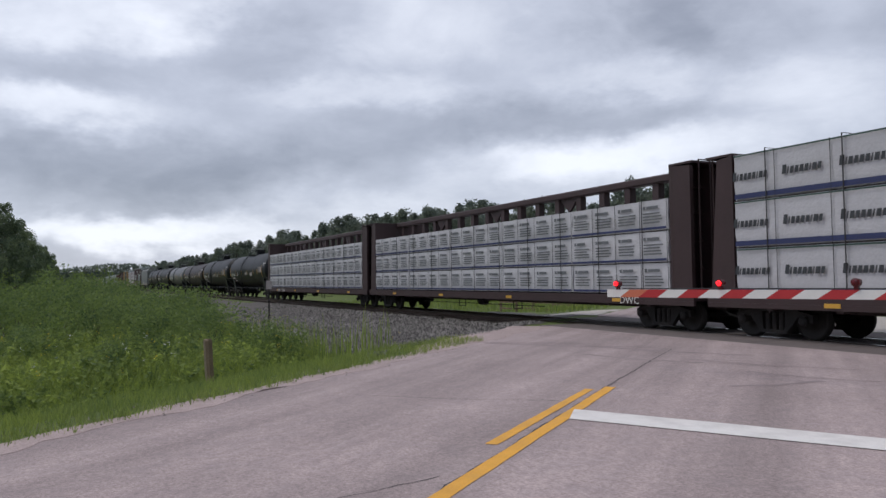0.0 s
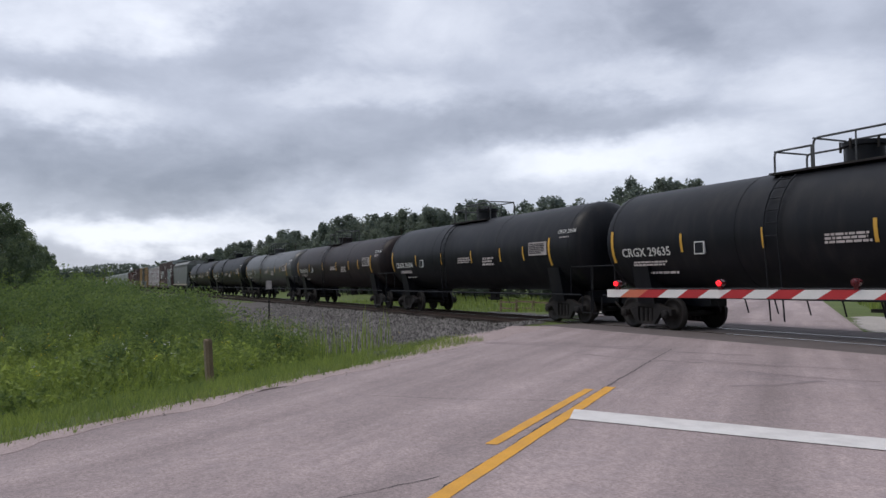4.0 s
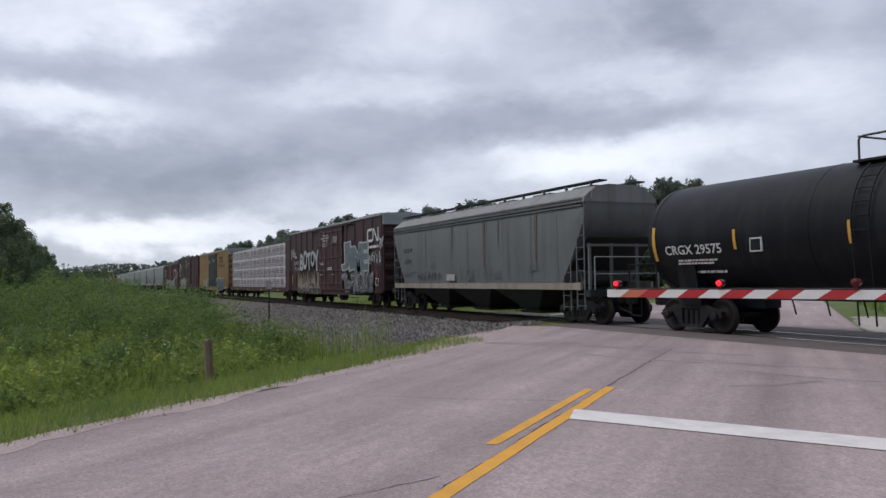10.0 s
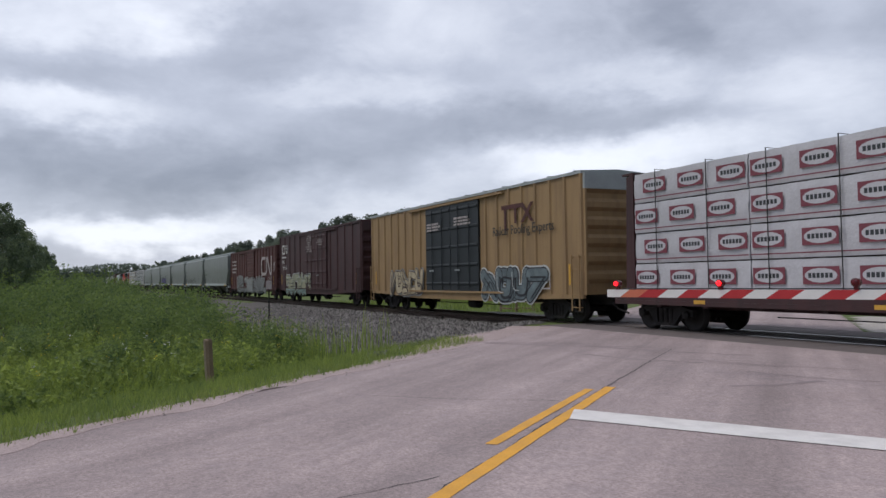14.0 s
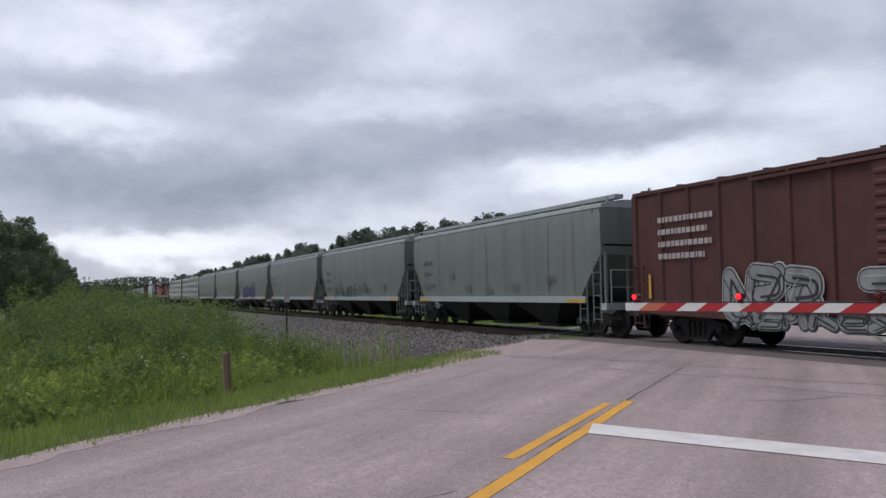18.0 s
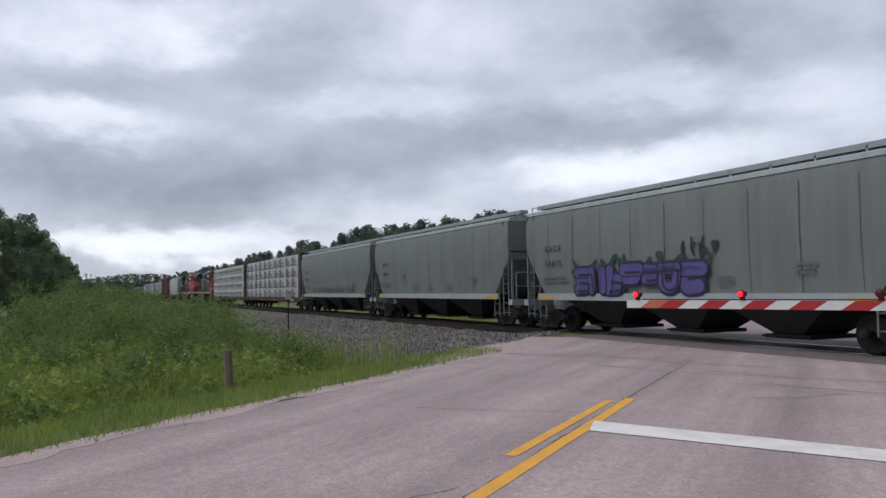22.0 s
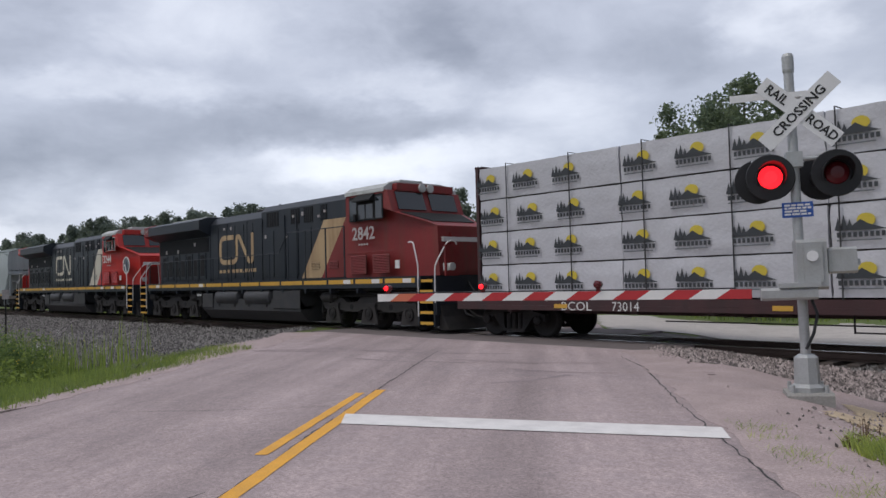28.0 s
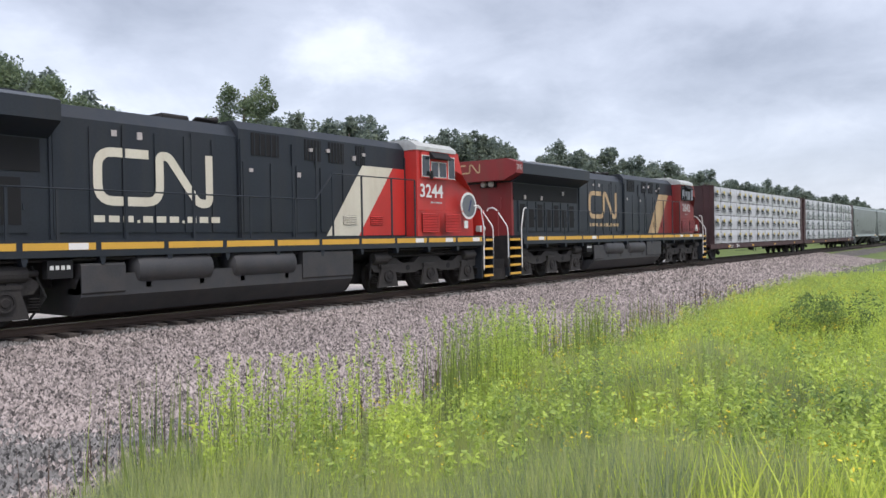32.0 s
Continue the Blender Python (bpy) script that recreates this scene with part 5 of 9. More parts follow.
    for sg in (-1, 1):
        xe = sg * (L + 0.25)
        a, b = sg * (L - cut - 0.6), sg * L
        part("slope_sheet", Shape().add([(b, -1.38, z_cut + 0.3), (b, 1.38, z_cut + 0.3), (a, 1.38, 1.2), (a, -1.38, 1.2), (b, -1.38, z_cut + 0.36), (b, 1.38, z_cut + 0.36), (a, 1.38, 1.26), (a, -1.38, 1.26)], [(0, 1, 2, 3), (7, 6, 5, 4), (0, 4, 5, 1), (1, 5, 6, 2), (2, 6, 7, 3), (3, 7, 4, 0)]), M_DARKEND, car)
        part("end_sill", Shape().box(min(xe, xe - sg * 0.3), max(xe, xe - sg * 0.3), -1.5, 1.5, 0.92, 1.14).box(min(xe, a), max(xe, a), -0.4, 0.4, 0.70, 1.12), sill if not old else M_DARKEND, car)
        f = Shape()
        for y in (-1.42, -0.55, 0.5, 1.36):
            f.box(min(xe - sg * 0.12, xe - sg * 0.2), max(xe - sg * 0.12, xe - sg * 0.2), y, y + 0.08, 1.1, z_cut + 0.1)
        f.box(min(b, xe - sg * 0.1), max(b, xe - sg * 0.1), -1.42, 1.42, z_cut, z_cut + 0.08)
        part("end_frame", f, paint, car)
        lx = sg * (L - 0.05) - (0.42 if sg > 0 else 0)
        ladder(car, lx, 0.5, e - 0.1, y=-1.38, m=paint)
        ladder(car, sg * (L - 0.85) - (0.42 if sg > 0 else 0), 0.45, 2.6, y=-1.36, m=paint)
        rail_ = Shape().pipe([(xe, -1.3, 1.14), (xe, -1.3, 2.2), (xe, 1.3, 2.2), (xe, 1.3, 1.14)], 0.02).rod((xe, -1.3, 1.65), (xe, 1.3, 1.65), 0.018)
        part("end_rail", rail_, M_LADDER, car)
        part("air_gear", Shape().lathe([(0, -0.4), (0.2, -0.36), (0.2, 0.36), (0, 0.4)], (sg * (L - 0.6), -0.55, 1.45), "y", 12).rod((sg * (L - 0.4), -1.2, 1.2), (sg * (L - 0.9), -1.2, 2.1), 0.05), M_DARKEND, car)
        part("roof_rail", Shape().pipe([(sg * (L + 0.02), -1.2, e), (sg * (L + 0.04), -1.2, e + 0.24), (sg * (L - 0.5), -1.2, e + 0.24)], 0.02), M_LADDER, car)
        truck(car, sg * (L - 0.95))
    # bays
    for x in (-L * 0.46, 0, L * 0.46):
        s = Shape()
        tw, bw = L * 0.215, 0.42
        s.add([(x - tw, -1.40, 1.14), (x + tw, -1.40, 1.14), (x + tw, 1.40, 1.14), (x - tw, 1.40, 1.14), (x - bw, -0.75, 0.34), (x + bw, -0.75, 0.34), (x + bw, 0.75, 0.34), (x - bw, 0.75, 0.34)],
              [(0, 1, 5, 4), (1, 2, 6, 5), (2, 3, 7, 6), (3, 0, 4, 7), (4, 5, 6, 7), (3, 2, 1, 0)])
        # near-black stands in for the shade under the car
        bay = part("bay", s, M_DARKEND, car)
        part("gate", Shape().box(x - 0.7, x + 0.7, -0.8, 0.8, 0.24, 0.34).rod((x - 0.75, -0.85, 0.3), (x + 0.75, -0.85, 0.3), 0.03), M_STEEL, bay)
    yy = -1.533
    lx = -L + 1.9
    if mark:
        mt = M_LETTERBLACK
        words(" ".join(mark), 0.30, mt, car, SIDE(lx, 2.95, yy - 0.022), 0.002, 0.95, bold=0.003)
        words(" ".join(number), 0.30, mt, car, SIDE(lx, 2.42, yy - 0.022), 0.002, 0.95, bold=0.003)
        bars(car, lx - 0.7, lx + 0.9, 1.72, 2.0, 2, M_INKGREY, yy + 0.01, seed)
    for k, (x, z) in enumerate(((-L * 0.42, 2.25), (-L * 0.22, 1.7), (0.2, 1.62), (L * 0.3, 1.7), (L * 0.62, 1.95))):
        bars(car, x - 0.3, x + 0.35, z - 0.15, z + 0.15, 3, M_INKGREY, yy - 0.006, seed * 5 + k)
    couplers(car, L + 0.25)
    movers.append((car, x0))
    return car


# ---- box cars ----
def box_car(label, x0, half, paint, z_top, door, doors, seed, ribs=14, end_mark=None):
    car = thing("box_car", label, "box car", "freight cars of the train", at=Matrix.Translation((x0, TRACK_Y, 0)))
    L, zb = half, 0.98
    part("body", Shape().box(-L, L, -1.46, 1.46, zb, z_top - 0.12), paint, car)
    part("roof", Shape().prism([(-1.52, z_top - 0.14), (-1.52, z_top - 0.04), (0, z_top + 0.05), (1.52, z_top - 0.04), (1.52, z_top - 0.14)], -L - 0.02, L + 0.02, "x"), M_LADDER if end_mark else paint, car)
    for i in range(13):
        x = -L + 0.4 + (2 * L - 0.8) * i / 12
        part("roof_rib", Shape().prism([(-1.5, z_top - 0.03), (-1.5, z_top), (0, z_top + 0.09), (1.5, z_top), (1.5, z_top - 0.03), (0, z_top + 0.05)], x - 0.05, x + 0.05, "x"), M_LADDER if end_mark else paint, car)
    # side sill, lower in the middle
    part("side_sill", Shape().prism([(-L, zb), (L, zb), (L, 0.86), (L - 2.6, 0.80), (3.6, 0.66), (-3.6, 0.66), (-L + 2.6, 0.80), (-L, 0.86)], -1.5, -1.40, "y").prism([(-L, zb), (L, zb), (L, 0.86), (3.6, 0.66), (-3.6, 0.66), (-L, 0.86)], 1.40, 1.5, "y"), paint, car)
    part("centre_sill", Shape().box(-L, L, -0.35, 0.35, 0.62, zb), M_STEEL, car)
    d0, d1 = doors
    for i in range(ribs):
        x = -L + 0.06 + (2 * L - 0.12) * i / (ribs - 1)
        if d0 - 0.1 < x < d1 + 0.1:
            continue
        part("side_post", Shape().prism([(x - 0.09, -1.46), (x - 0.05, -1.52), (x + 0.05, -1.52), (x + 0.09, -1.46)], zb, z_top - 0.14, "z"), paint, car)
    # doors
    nd = 2 if d1 - d0 > 3.6 else 1
    for k in range(nd):
        a, b = d0 + (d1 - d0) * k / nd + 0.03, d0 + (d1 - d0) * (k + 1) / nd - 0.03
        do = part("door", Shape().box(a, b, -1.55, -1.46, zb + 0.06, z_top - 0.3), door, car)
        for z in np.linspace(zb + 0.3, z_top - 0.6, 5 if nd == 2 else 12):
            part("door_rib", Shape().prism([(-1.55, z), (-1.585, z + 0.04), (-1.585, z + 0.10), (-1.55, z + 0.14)], a + 0.06, b - 0.06, "x"), door, do)
        bar = Shape()
        for fx in ((0.3, 0.7) if nd == 2 else (0.12,)):
            x = a + (b - a) * fx
            bar.rod((x, -1.60, zb + 0.1), (x, -1.60, z_top - 0.4), 0.022)
        part("lock_rod", bar, door, do)
        part("door_handle", Shape().box(a + 0.5, a + 0.9, -1.62, -1.58, 1.9, 1.96), M_LADDER, do)
    for z in (zb - 0.02, z_top - 0.28):
        part("door_track", Shape().box(d0 - (d1 - d0) * 0.9 if nd == 1 else d0 - 2.0, d1 + 0.3 if nd == 1 else d1 + 2.0, -1.60, -1.5, z, z + 0.08), paint, car)
    # corrugated ends
    for sg in (-1, 1):
        for i in range(6):
            z = 1.35 + (z_top - 2.0) * i / 5.2
            x = sg * L
            part("end_corrugation", Shape().prism([(x, z), (x + sg * 0.11, z + 0.12), (x + sg * 0.11, z + 0.30), (x, z + 0.42)], -1.36, 1.36, "y"), paint, car)
        xa, xb = sorted((sg * L, sg * (L + 0.14)))
        part("end_frame", Shape().box(xa, xb, -1.46, -1.38, zb, z_top - 0.64).box(xa, xb, 1.38, 1.46, zb, z_top - 0.64), paint, car)
        part("end_panel", Shape().box(xa, xb, -1.46, 1.46, z_top - 0.64, z_top - 0.12), end_mark or paint, car)
        ladder(car, sg * (L - 0.28) - 0.21, 0.45, 2.3, y=-1.5, m=paint, step=0.42)
        part("yellow_mark", Shape().box(sg * (L - 0.7) - 0.05, sg * (L - 0.7) + 0.05, -1.535, -1.525, 1.3, 2.0), M_YELMARK, car)
        part("step", Shape().pipe([(sg * (L - 0.1), -1.46, 0.9), (sg * (L - 0.1), -1.46, 0.42), (sg * (L - 0.55), -1.46, 0.42), (sg * (L - 0.55), -1.46, 0.9)], 0.018), M_STEEL, car)
        truck(car, sg * (L - 2.1))
    part("brake_gear", Shape().rod((-3, -0.9, 0.5), (4, -0.9, 0.5), 0.02).lathe([(0, -0.4), (0.2, -0.35), (0.2, 0.35), (0, 0.4)], (1.0, -0.8, 0.5), "x", 12), M_STEEL, car)
    couplers(car, L + 0.22)
    movers.append((car, x0))
    return car


# ---- locomotives ----
M_LOCOBLACK = mat("locomotive_black", (0.019, 0.0235, 0.031), 0.42, spec=0.34, vary=0.25, scale=0.9, fine=25, bump=0.04, streak=1, dirt=(0.035, 0.034, 0.033), dirt_amount=0.45)
# near-black: shade inside openings put into the colour; black trim uses it too
M_LOCODARK = mat("recess_shade_and_trim_black", (0.008, 0.008, 0.009), 0.8, vary=0.2, bump=0.2)
M_GLASS = mat("cab_glass", (0.02, 0.025, 0.03), 0.06, vary=0.05, bump=0.0, spec=0.8)
M_RUBBER = mat("rubber_hose", (0.02, 0.02, 0.02), 0.7, vary=0.2, bump=0.1)
M_CABROOF = mat("pale_cab_roof", (0.42, 0.43, 0.42), 0.55, vary=0.15, bump=0.1, dirt=(0.2, 0.17, 0.15), dirt_amount=0.5)
M_HANDRAIL_W = mat("white_handrail", (0.7, 0.68, 0.66), 0.5, vary=0.1, bump=0.0)
M_LAMP = mat("headlamp_glass", (0.5, 0.5, 0.48), 0.1, vary=0.05, bump=0.0)
M_TRUCKDUST = mat("dusty_truck_casting", (0.031, 0.028, 0.027), 0.8, vary=0.3, scale=2.5, fine=25, bump=0.3, dirt=(0.035, 0.03, 0.028), dirt_amount=0.6)
M_TANKSIDE = mat("grimy_tank_grey", (0.042, 0.042, 0.045), 0.55, vary=0.3, scale=1.5, bump=0.1, dirt=(0.06, 0.05, 0.045), dirt_amount=0.5)


def truck_c(car, xc):
    """Three-axle truck with a cast side frame, springs and journal boxes."""
    b = Shape().box(-2.9, 2.9, -0.55, 0.55, 0.30, 0.95, 0.06)
    t = part("truck", b, M_STEEL, car, at=Matrix.Translation((xc, 0, 0)))
    for dx in (-2.05, 0, 2.05):
        part("wheelset", ME_WHEEL_L, M_WHEEL, t, at=Matrix.Translation((dx, 0, 0.53)))
        part("traction_motor", Shape().box(dx + 0.12, dx + 1.0, -0.62, 0.62, 0.24, 0.86, 0.08), M_STEEL, t)
    for sg in (-1, 1):
        y0, y1 = (-1.25, -1.02) if sg < 0 else (1.02, 1.25)
        s = Shape()
        s.prism([(-2.75, 0.86), (-2.5, 1.04), (-1.6, 1.04), (-1.3, 0.88), (-0.75, 0.90), (-0.5, 1.06), (0.5, 1.06), (0.75, 0.90), (1.3, 0.88), (1.6, 1.04), (2.5, 1.04), (2.75, 0.86), (2.62, 0.66), (1.6, 0.62), (1.35, 0.58), (0.7, 0.58), (0.45, 0.66), (-0.45, 0.66), (-0.7, 0.58), (-1.35, 0.58), (-1.6, 0.62), (-2.62, 0.66)], y0, y1, "y")
        part("side_frame", s, M_TRUCKDUST, t)
        for hx in (-1.05, 1.05):
            # a dark disc on the casting, for the shade inside the hole
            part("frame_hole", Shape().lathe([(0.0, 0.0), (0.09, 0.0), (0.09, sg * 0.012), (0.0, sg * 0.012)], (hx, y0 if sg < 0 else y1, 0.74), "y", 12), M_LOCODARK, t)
        for dx in (-2.05, 0, 2.05):
            yo = y0 if sg < 0 else y1
            j = Shape().prism([(dx - 0.46, 0.20), (dx + 0.46, 0.20), (dx + 0.42, 0.34), (dx + 0.28, 0.80), (dx - 0.28, 0.80), (dx - 0.42, 0.34)], min(yo, yo + sg * 0.07), max(yo, yo + sg * 0.07), "y")
            j.prism([(dx - 0.34, 0.78), (dx + 0.34, 0.78), (dx + 0.34, 0.86), (dx - 0.34, 0.86)], min(yo, yo + sg * 0.09), max(yo, yo + sg * 0.09), "y")
            jb = part("journal_box", j, M_TRUCKDUST, t)
            part("bearing_cap", Shape().lathe([(0.0, 0), (0.20, 0), (0.20, sg * 0.05), (0.16, sg * 0.055), (0.15, sg * 0.035), (0.10, sg * 0.035), (0.08, sg * 0.06), (0.0, sg * 0.06)], (dx, yo + sg * 0.07, 0.53), "y", 20), M_STEEL, jb)
            for ex in (-0.58, 0.58):
                sp = Shape()
                for k in range(5):
                    sp.lathe([(0.04, 0.34 + 0.055 * k), (0.11, 0.355 + 0.055 * k), (0.04, 0.37 + 0.055 * k)], (dx + ex, yo, 0), "z", 10)
                part("spring", sp, M_STEEL, t)
        for bx in (-2.35, 2.2):
            yo = y0 if sg < 0 else y1
            part("brake_cylinder", Shape().lathe([(0, -0.36), (0.15, -0.34), (0.17, -0.28), (0.17, 0.26), (0.08, 0.30), (0.06, 0.5), (0.0, 0.5)], (bx, yo, 1.06), "x", 14).box(bx - 0.1, bx + 0.1, yo - 0.05, yo + 0.05, 0.8, 1.0), M_TRUCKDUST, t)
        part("brake_rod", Shape().pipe([(-1.8, y0 * 1.02, 1.10), (1.7, y0 * 1.02, 1.12)], 0.022).pipe([(-0.4, y0, 1.28), (0.3, y0, 1.16), (1.4, y0, 1.22)], 0.02), M_STEEL, t)
        part("sand_pipe", Shape().pipe([(-2.7, y0, 1.2), (-2.8, y0, 0.5), (-2.6, y0 * 0.8, 0.15)], 0.025), M_RUBBER, t)
        part("sand_pipe", Shape().pipe([(2.6, y0, 1.2), (2.85, y0, 0.6), (2.65, y0 * 0.8, 0.15)], 0.025), M_RUBBER, t)


def slat_panel(parent, x0, x1, z0, z1, y, n, m, name="louvre"):
    # dark plate carries the shade between the slats
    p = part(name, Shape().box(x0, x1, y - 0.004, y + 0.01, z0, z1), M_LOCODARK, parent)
    for i in range(n):
        z = z0 + (z1 - z0) * (i + 0.5) / n
        part("slat", Shape().prism([(y - 0.028, z - 0.012), (y - 0.004, z + 0.02), (y - 0.002, z + 0.012), (y - 0.02, z - 0.02)], x0, x1, "x"), m, p)
    return p


def locomotive(label, x0, red, cream, number, dusty, seed):
    car = thing("locomotive", label, "locomotive", "locomotives of the train", at=Matrix.Translation((x0, TRACK_Y, 0)))
    K = M_LOCOBLACK
    # frame and walkway
    part("underframe", Shape().box(-10.6, 10.5, -0.8, 0.8, 1.05, 1.5).box(-11.0, 11.0, -0.35, 0.35, 0.72, 1.2), M_STEEL, car)
    part("walkway", Shape().box(-10.5, 10.15, -1.55, 1.55, 1.60, 1.70), K, car)
    part("side_sill", Shape().box(-10.3, 10.15, -1.57, -1.5, 1.36, 1.60).box(-10.3, 10.15, 1.5, 1.57, 1.36, 1.60), K, car)
    for i in range(13):
        a = -10.1 + 20.1 * i / 13
        part("sill_stripe", Shape().box(a + 0.03, a + 20.1 / 13 - 0.09, -1.577, -1.57, 1.50, 1.64), M_YELMARK, car)
        if i in (0, 3, 10, 11, 12):
            part("sill_reflector", Shape().box(a + 0.9, a + 1.3, -1.581, -1.577, 1.505, 1.635), M_HANDRAIL_W, car)
        part("sill_bracket", Shape().prism([(a, 1.36), (a + 0.14, 1.36), (a + 0.10, 1.2), (a + 0.04, 1.2)], -1.55, -1.2, "y"), K, car)
    # hoods
    part("engine_hood", Shape().prism([(-0.98, 1.70), (-0.98, 4.20), (-0.72, 4.50), (0.72, 4.50), (0.98, 4.20), (0.98, 1.70)], -4.65, 0.0, "x"), K, car)
    part("inverter_hood", Shape().prism([(-1.05, 1.70), (-1.05, 4.40), (-0.85, 4.62), (0.85, 4.62), (1.05, 4.40), (1.05, 1.70)], 0.0, 6.42, "x"), K, car)
    part("radiator_hood", Shape().box(-10.06, -4.65, -0.98, 0.98, 1.70, 3.85), K, car)
    part("radiator_wing", Shape().prism([(-0.98, 3.72), (-1.52, 4.02), (-1.52, 4.42), (-1.1, 4.56), (1.1, 4.56), (1.52, 4.42), (1.52, 4.02), (0.98, 3.72)], -10.22, -4.62, "x"), K, car)
    part("radiator_top", Shape().box(-8.6, -5.0, -0.95, 0.95, 4.56, 4.62), M_CABROOF if dusty else K, car)
    # dark sheet for the shade below the overhanging wing
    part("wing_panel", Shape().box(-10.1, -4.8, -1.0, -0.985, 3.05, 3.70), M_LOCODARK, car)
    part("rear_wall", Shape().box(-10.2, -10.06, -0.98, 0.98, 1.70, 3.86), red, car)
    part("rear_box", Shape().prism([(-0.98, 3.78), (-1.52, 4.02), (-1.52, 4.44), (-1.1, 4.58), (1.1, 4.58), (1.52, 4.44), (1.52, 4.02), (0.98, 3.78)], -10.72, -10.22, "x"), red, car)
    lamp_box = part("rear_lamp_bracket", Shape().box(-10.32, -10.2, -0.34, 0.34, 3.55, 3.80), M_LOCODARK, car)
    for ya in (-0.17, 0.17):
        part("rear_headlamp", Shape().lathe([(0.0, -0.12), (0.10, -0.10), (0.12, 0.0), (0.0, 0.0)], (-10.32, ya, 3.68), "x", 14), M_LAMP, lamp_box)
    part("rear_grab_iron", Shape().pipe([(-10.22, -0.55, 2.4), (-10.30, -0.55, 2.42), (-10.30, -0.55, 3.1), (-10.22, -0.55, 3.12)], 0.018), red, car)
    part("rear_emblem", ribbon_turned(fillet([(-0.75, 4.42), (-1.0, 4.42), (-1.0, 4.12), (-0.55, 4.12), (-0.55, 4.42), (-0.45, 4.42), (-0.2, 4.12), (-0.1, 4.12), (-0.1, 4.44)], 0.08, 3), 0.06, -10.726), cream, car, "pale winding band of the railway's emblem")
    words(number, 0.27, M_LETTERFADED, car, SIDE(-10.47, 4.23, -1.525), 0.002, 0.75)
    # intakes and doors along the hood
    for i in range(7):
        x = -9.75 + 0.68 * i
        d = part("hood_door", Shape().box(x, x + 0.60, -1.018, -0.98, 1.85, 3.02), K, car)
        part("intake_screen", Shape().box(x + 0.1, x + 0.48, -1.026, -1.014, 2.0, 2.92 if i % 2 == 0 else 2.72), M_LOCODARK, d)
        part("door_latch", Shape().box(x + 0.51, x + 0.55, -1.04, -1.018, 2.3, 2.42), K, d)
    for x in (-4.6, -3.02, -1.3, 0.06, 1.75, 2.6, 6.38):
        ya = -1.062 if x > 0 else -0.992
        part("hood_rib", Shape().box(x - 0.03, x + 0.03, ya - 0.03, ya, 1.72, 4.15), K, car)
    for i in range(6):
        x = -4.55 + 0.76 * i
        part("hood_door", Shape().box(x, x + 0.70, -1.008, -0.98, 1.85, 4.05), K, car)
    for i in range(7):
        x = 0.12 + 0.88 * i
        part("hood_door", Shape().box(x, x + 0.82, -1.078, -1.05, 1.85, 3.6), K, car)
    for x, w in ((0.4, 0.9), (2.2, 0.6), (3.1, 0.6), (4.2, 0.4)):
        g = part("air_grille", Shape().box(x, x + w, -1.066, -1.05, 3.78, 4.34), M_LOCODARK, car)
        for k in range(5):
            part("grille_bar", Shape().box(x + w * (k + 0.5) / 5 - 0.01, x + w * (k + 0.5) / 5 + 0.01, -1.08, -1.066, 3.78, 4.34), K, g)
    rr = random.Random(seed)
    for x, z in ((-3.3, 3.9), (-2.7, 3.88), (-6.2, 3.35), (0.3, 3.35), (1.9, 3.3), (2.35, 4.02), (3.0, 4.05), (4.05, 3.9), (4.45, 4.05), (-8.0, 3.1), (-9.3, 3.1)):
        part("notice", Shape().box(x, x + 0.12, -1.098 if x > 0 else -1.03, -1.05 if x > 0 else -0.98, z, z + rr.choice((0.09, 0.13, 0.16))), M_LETTERFADED, car)
    # paint scheme
    y = -1.083
    for poly, m in (([(2.95, 1.74), (4.45, 3.78), (5.80, 3.78), (4.25, 1.74)], cream), ([(4.25, 1.74), (5.80, 3.78), (6.40, 3.78), (6.40, 1.74)], red)):
        part("paint_panel", Shape().prism(poly, y - 0.004, y, "y"), m, car)
        part("far_paint_panel", Shape().prism(poly, 1.052, 1.056, "y"), m, car)
    for x in (3.6, 4.75):
        slat_panel(car, x, x + 0.55, 2.05, 2.32, y - 0.006, 5, cream if x < 4 else red)
    noodle(car, -3.72, 2.42, 2.98, 1.24, 0.20, cream, -1.016)
    xx = -3.72
    sh = Shape()
    for k in range(9):
        if k in (3, 6):
            sh.quad((xx, -1.016, 2.06), (xx + 0.06, -1.016, 2.06), (xx + 0.06, -1.016, 2.12), (xx, -1.016, 2.12)); xx += 0.14
        sh.quad((xx, -1.016, 2.07), (xx + 0.24, -1.016, 2.07), (xx + 0.24, -1.016, 2.21), (xx, -1.016, 2.21)); xx += 0.33
    tagged(part("web_lettering", sh, cream, car), kind="stuff")
    # roof gear
    part("exhaust_stack", Shape().box(-1.6, -0.9, -0.35, 0.35, 4.50, 4.68, 0.05), M_STEEL, car)
    horn = part("horn", Shape().box(-0.65, 0.1, -0.1, 0.1, 4.5, 4.62), M_STEEL, car)
    for k in range(3):
        part("horn_bell", Shape().lathe([(0.03, -0.3), (0.04, 0.1), (0.10, 0.3), (0.08, 0.3), (0.0, 0.28)], (-0.3 + 0.1 * k, -0.2 + 0.2 * k, 4.68), "x", 10), M_STEEL, horn)
    # cab and nose
    side = [(6.42, 1.70), (6.42, 4.42), (6.5, 4.44), (8.45, 4.44), (8.62, 4.40), (8.86, 3.72), (9.98, 3.34), (10.28, 3.2), (10.32, 1.70)]
    cab = Shape()
    wide = lambda x: 1.53 if x <= 8.9 else 1.53 - (x - 8.9) * 0.42
    n = len(side)
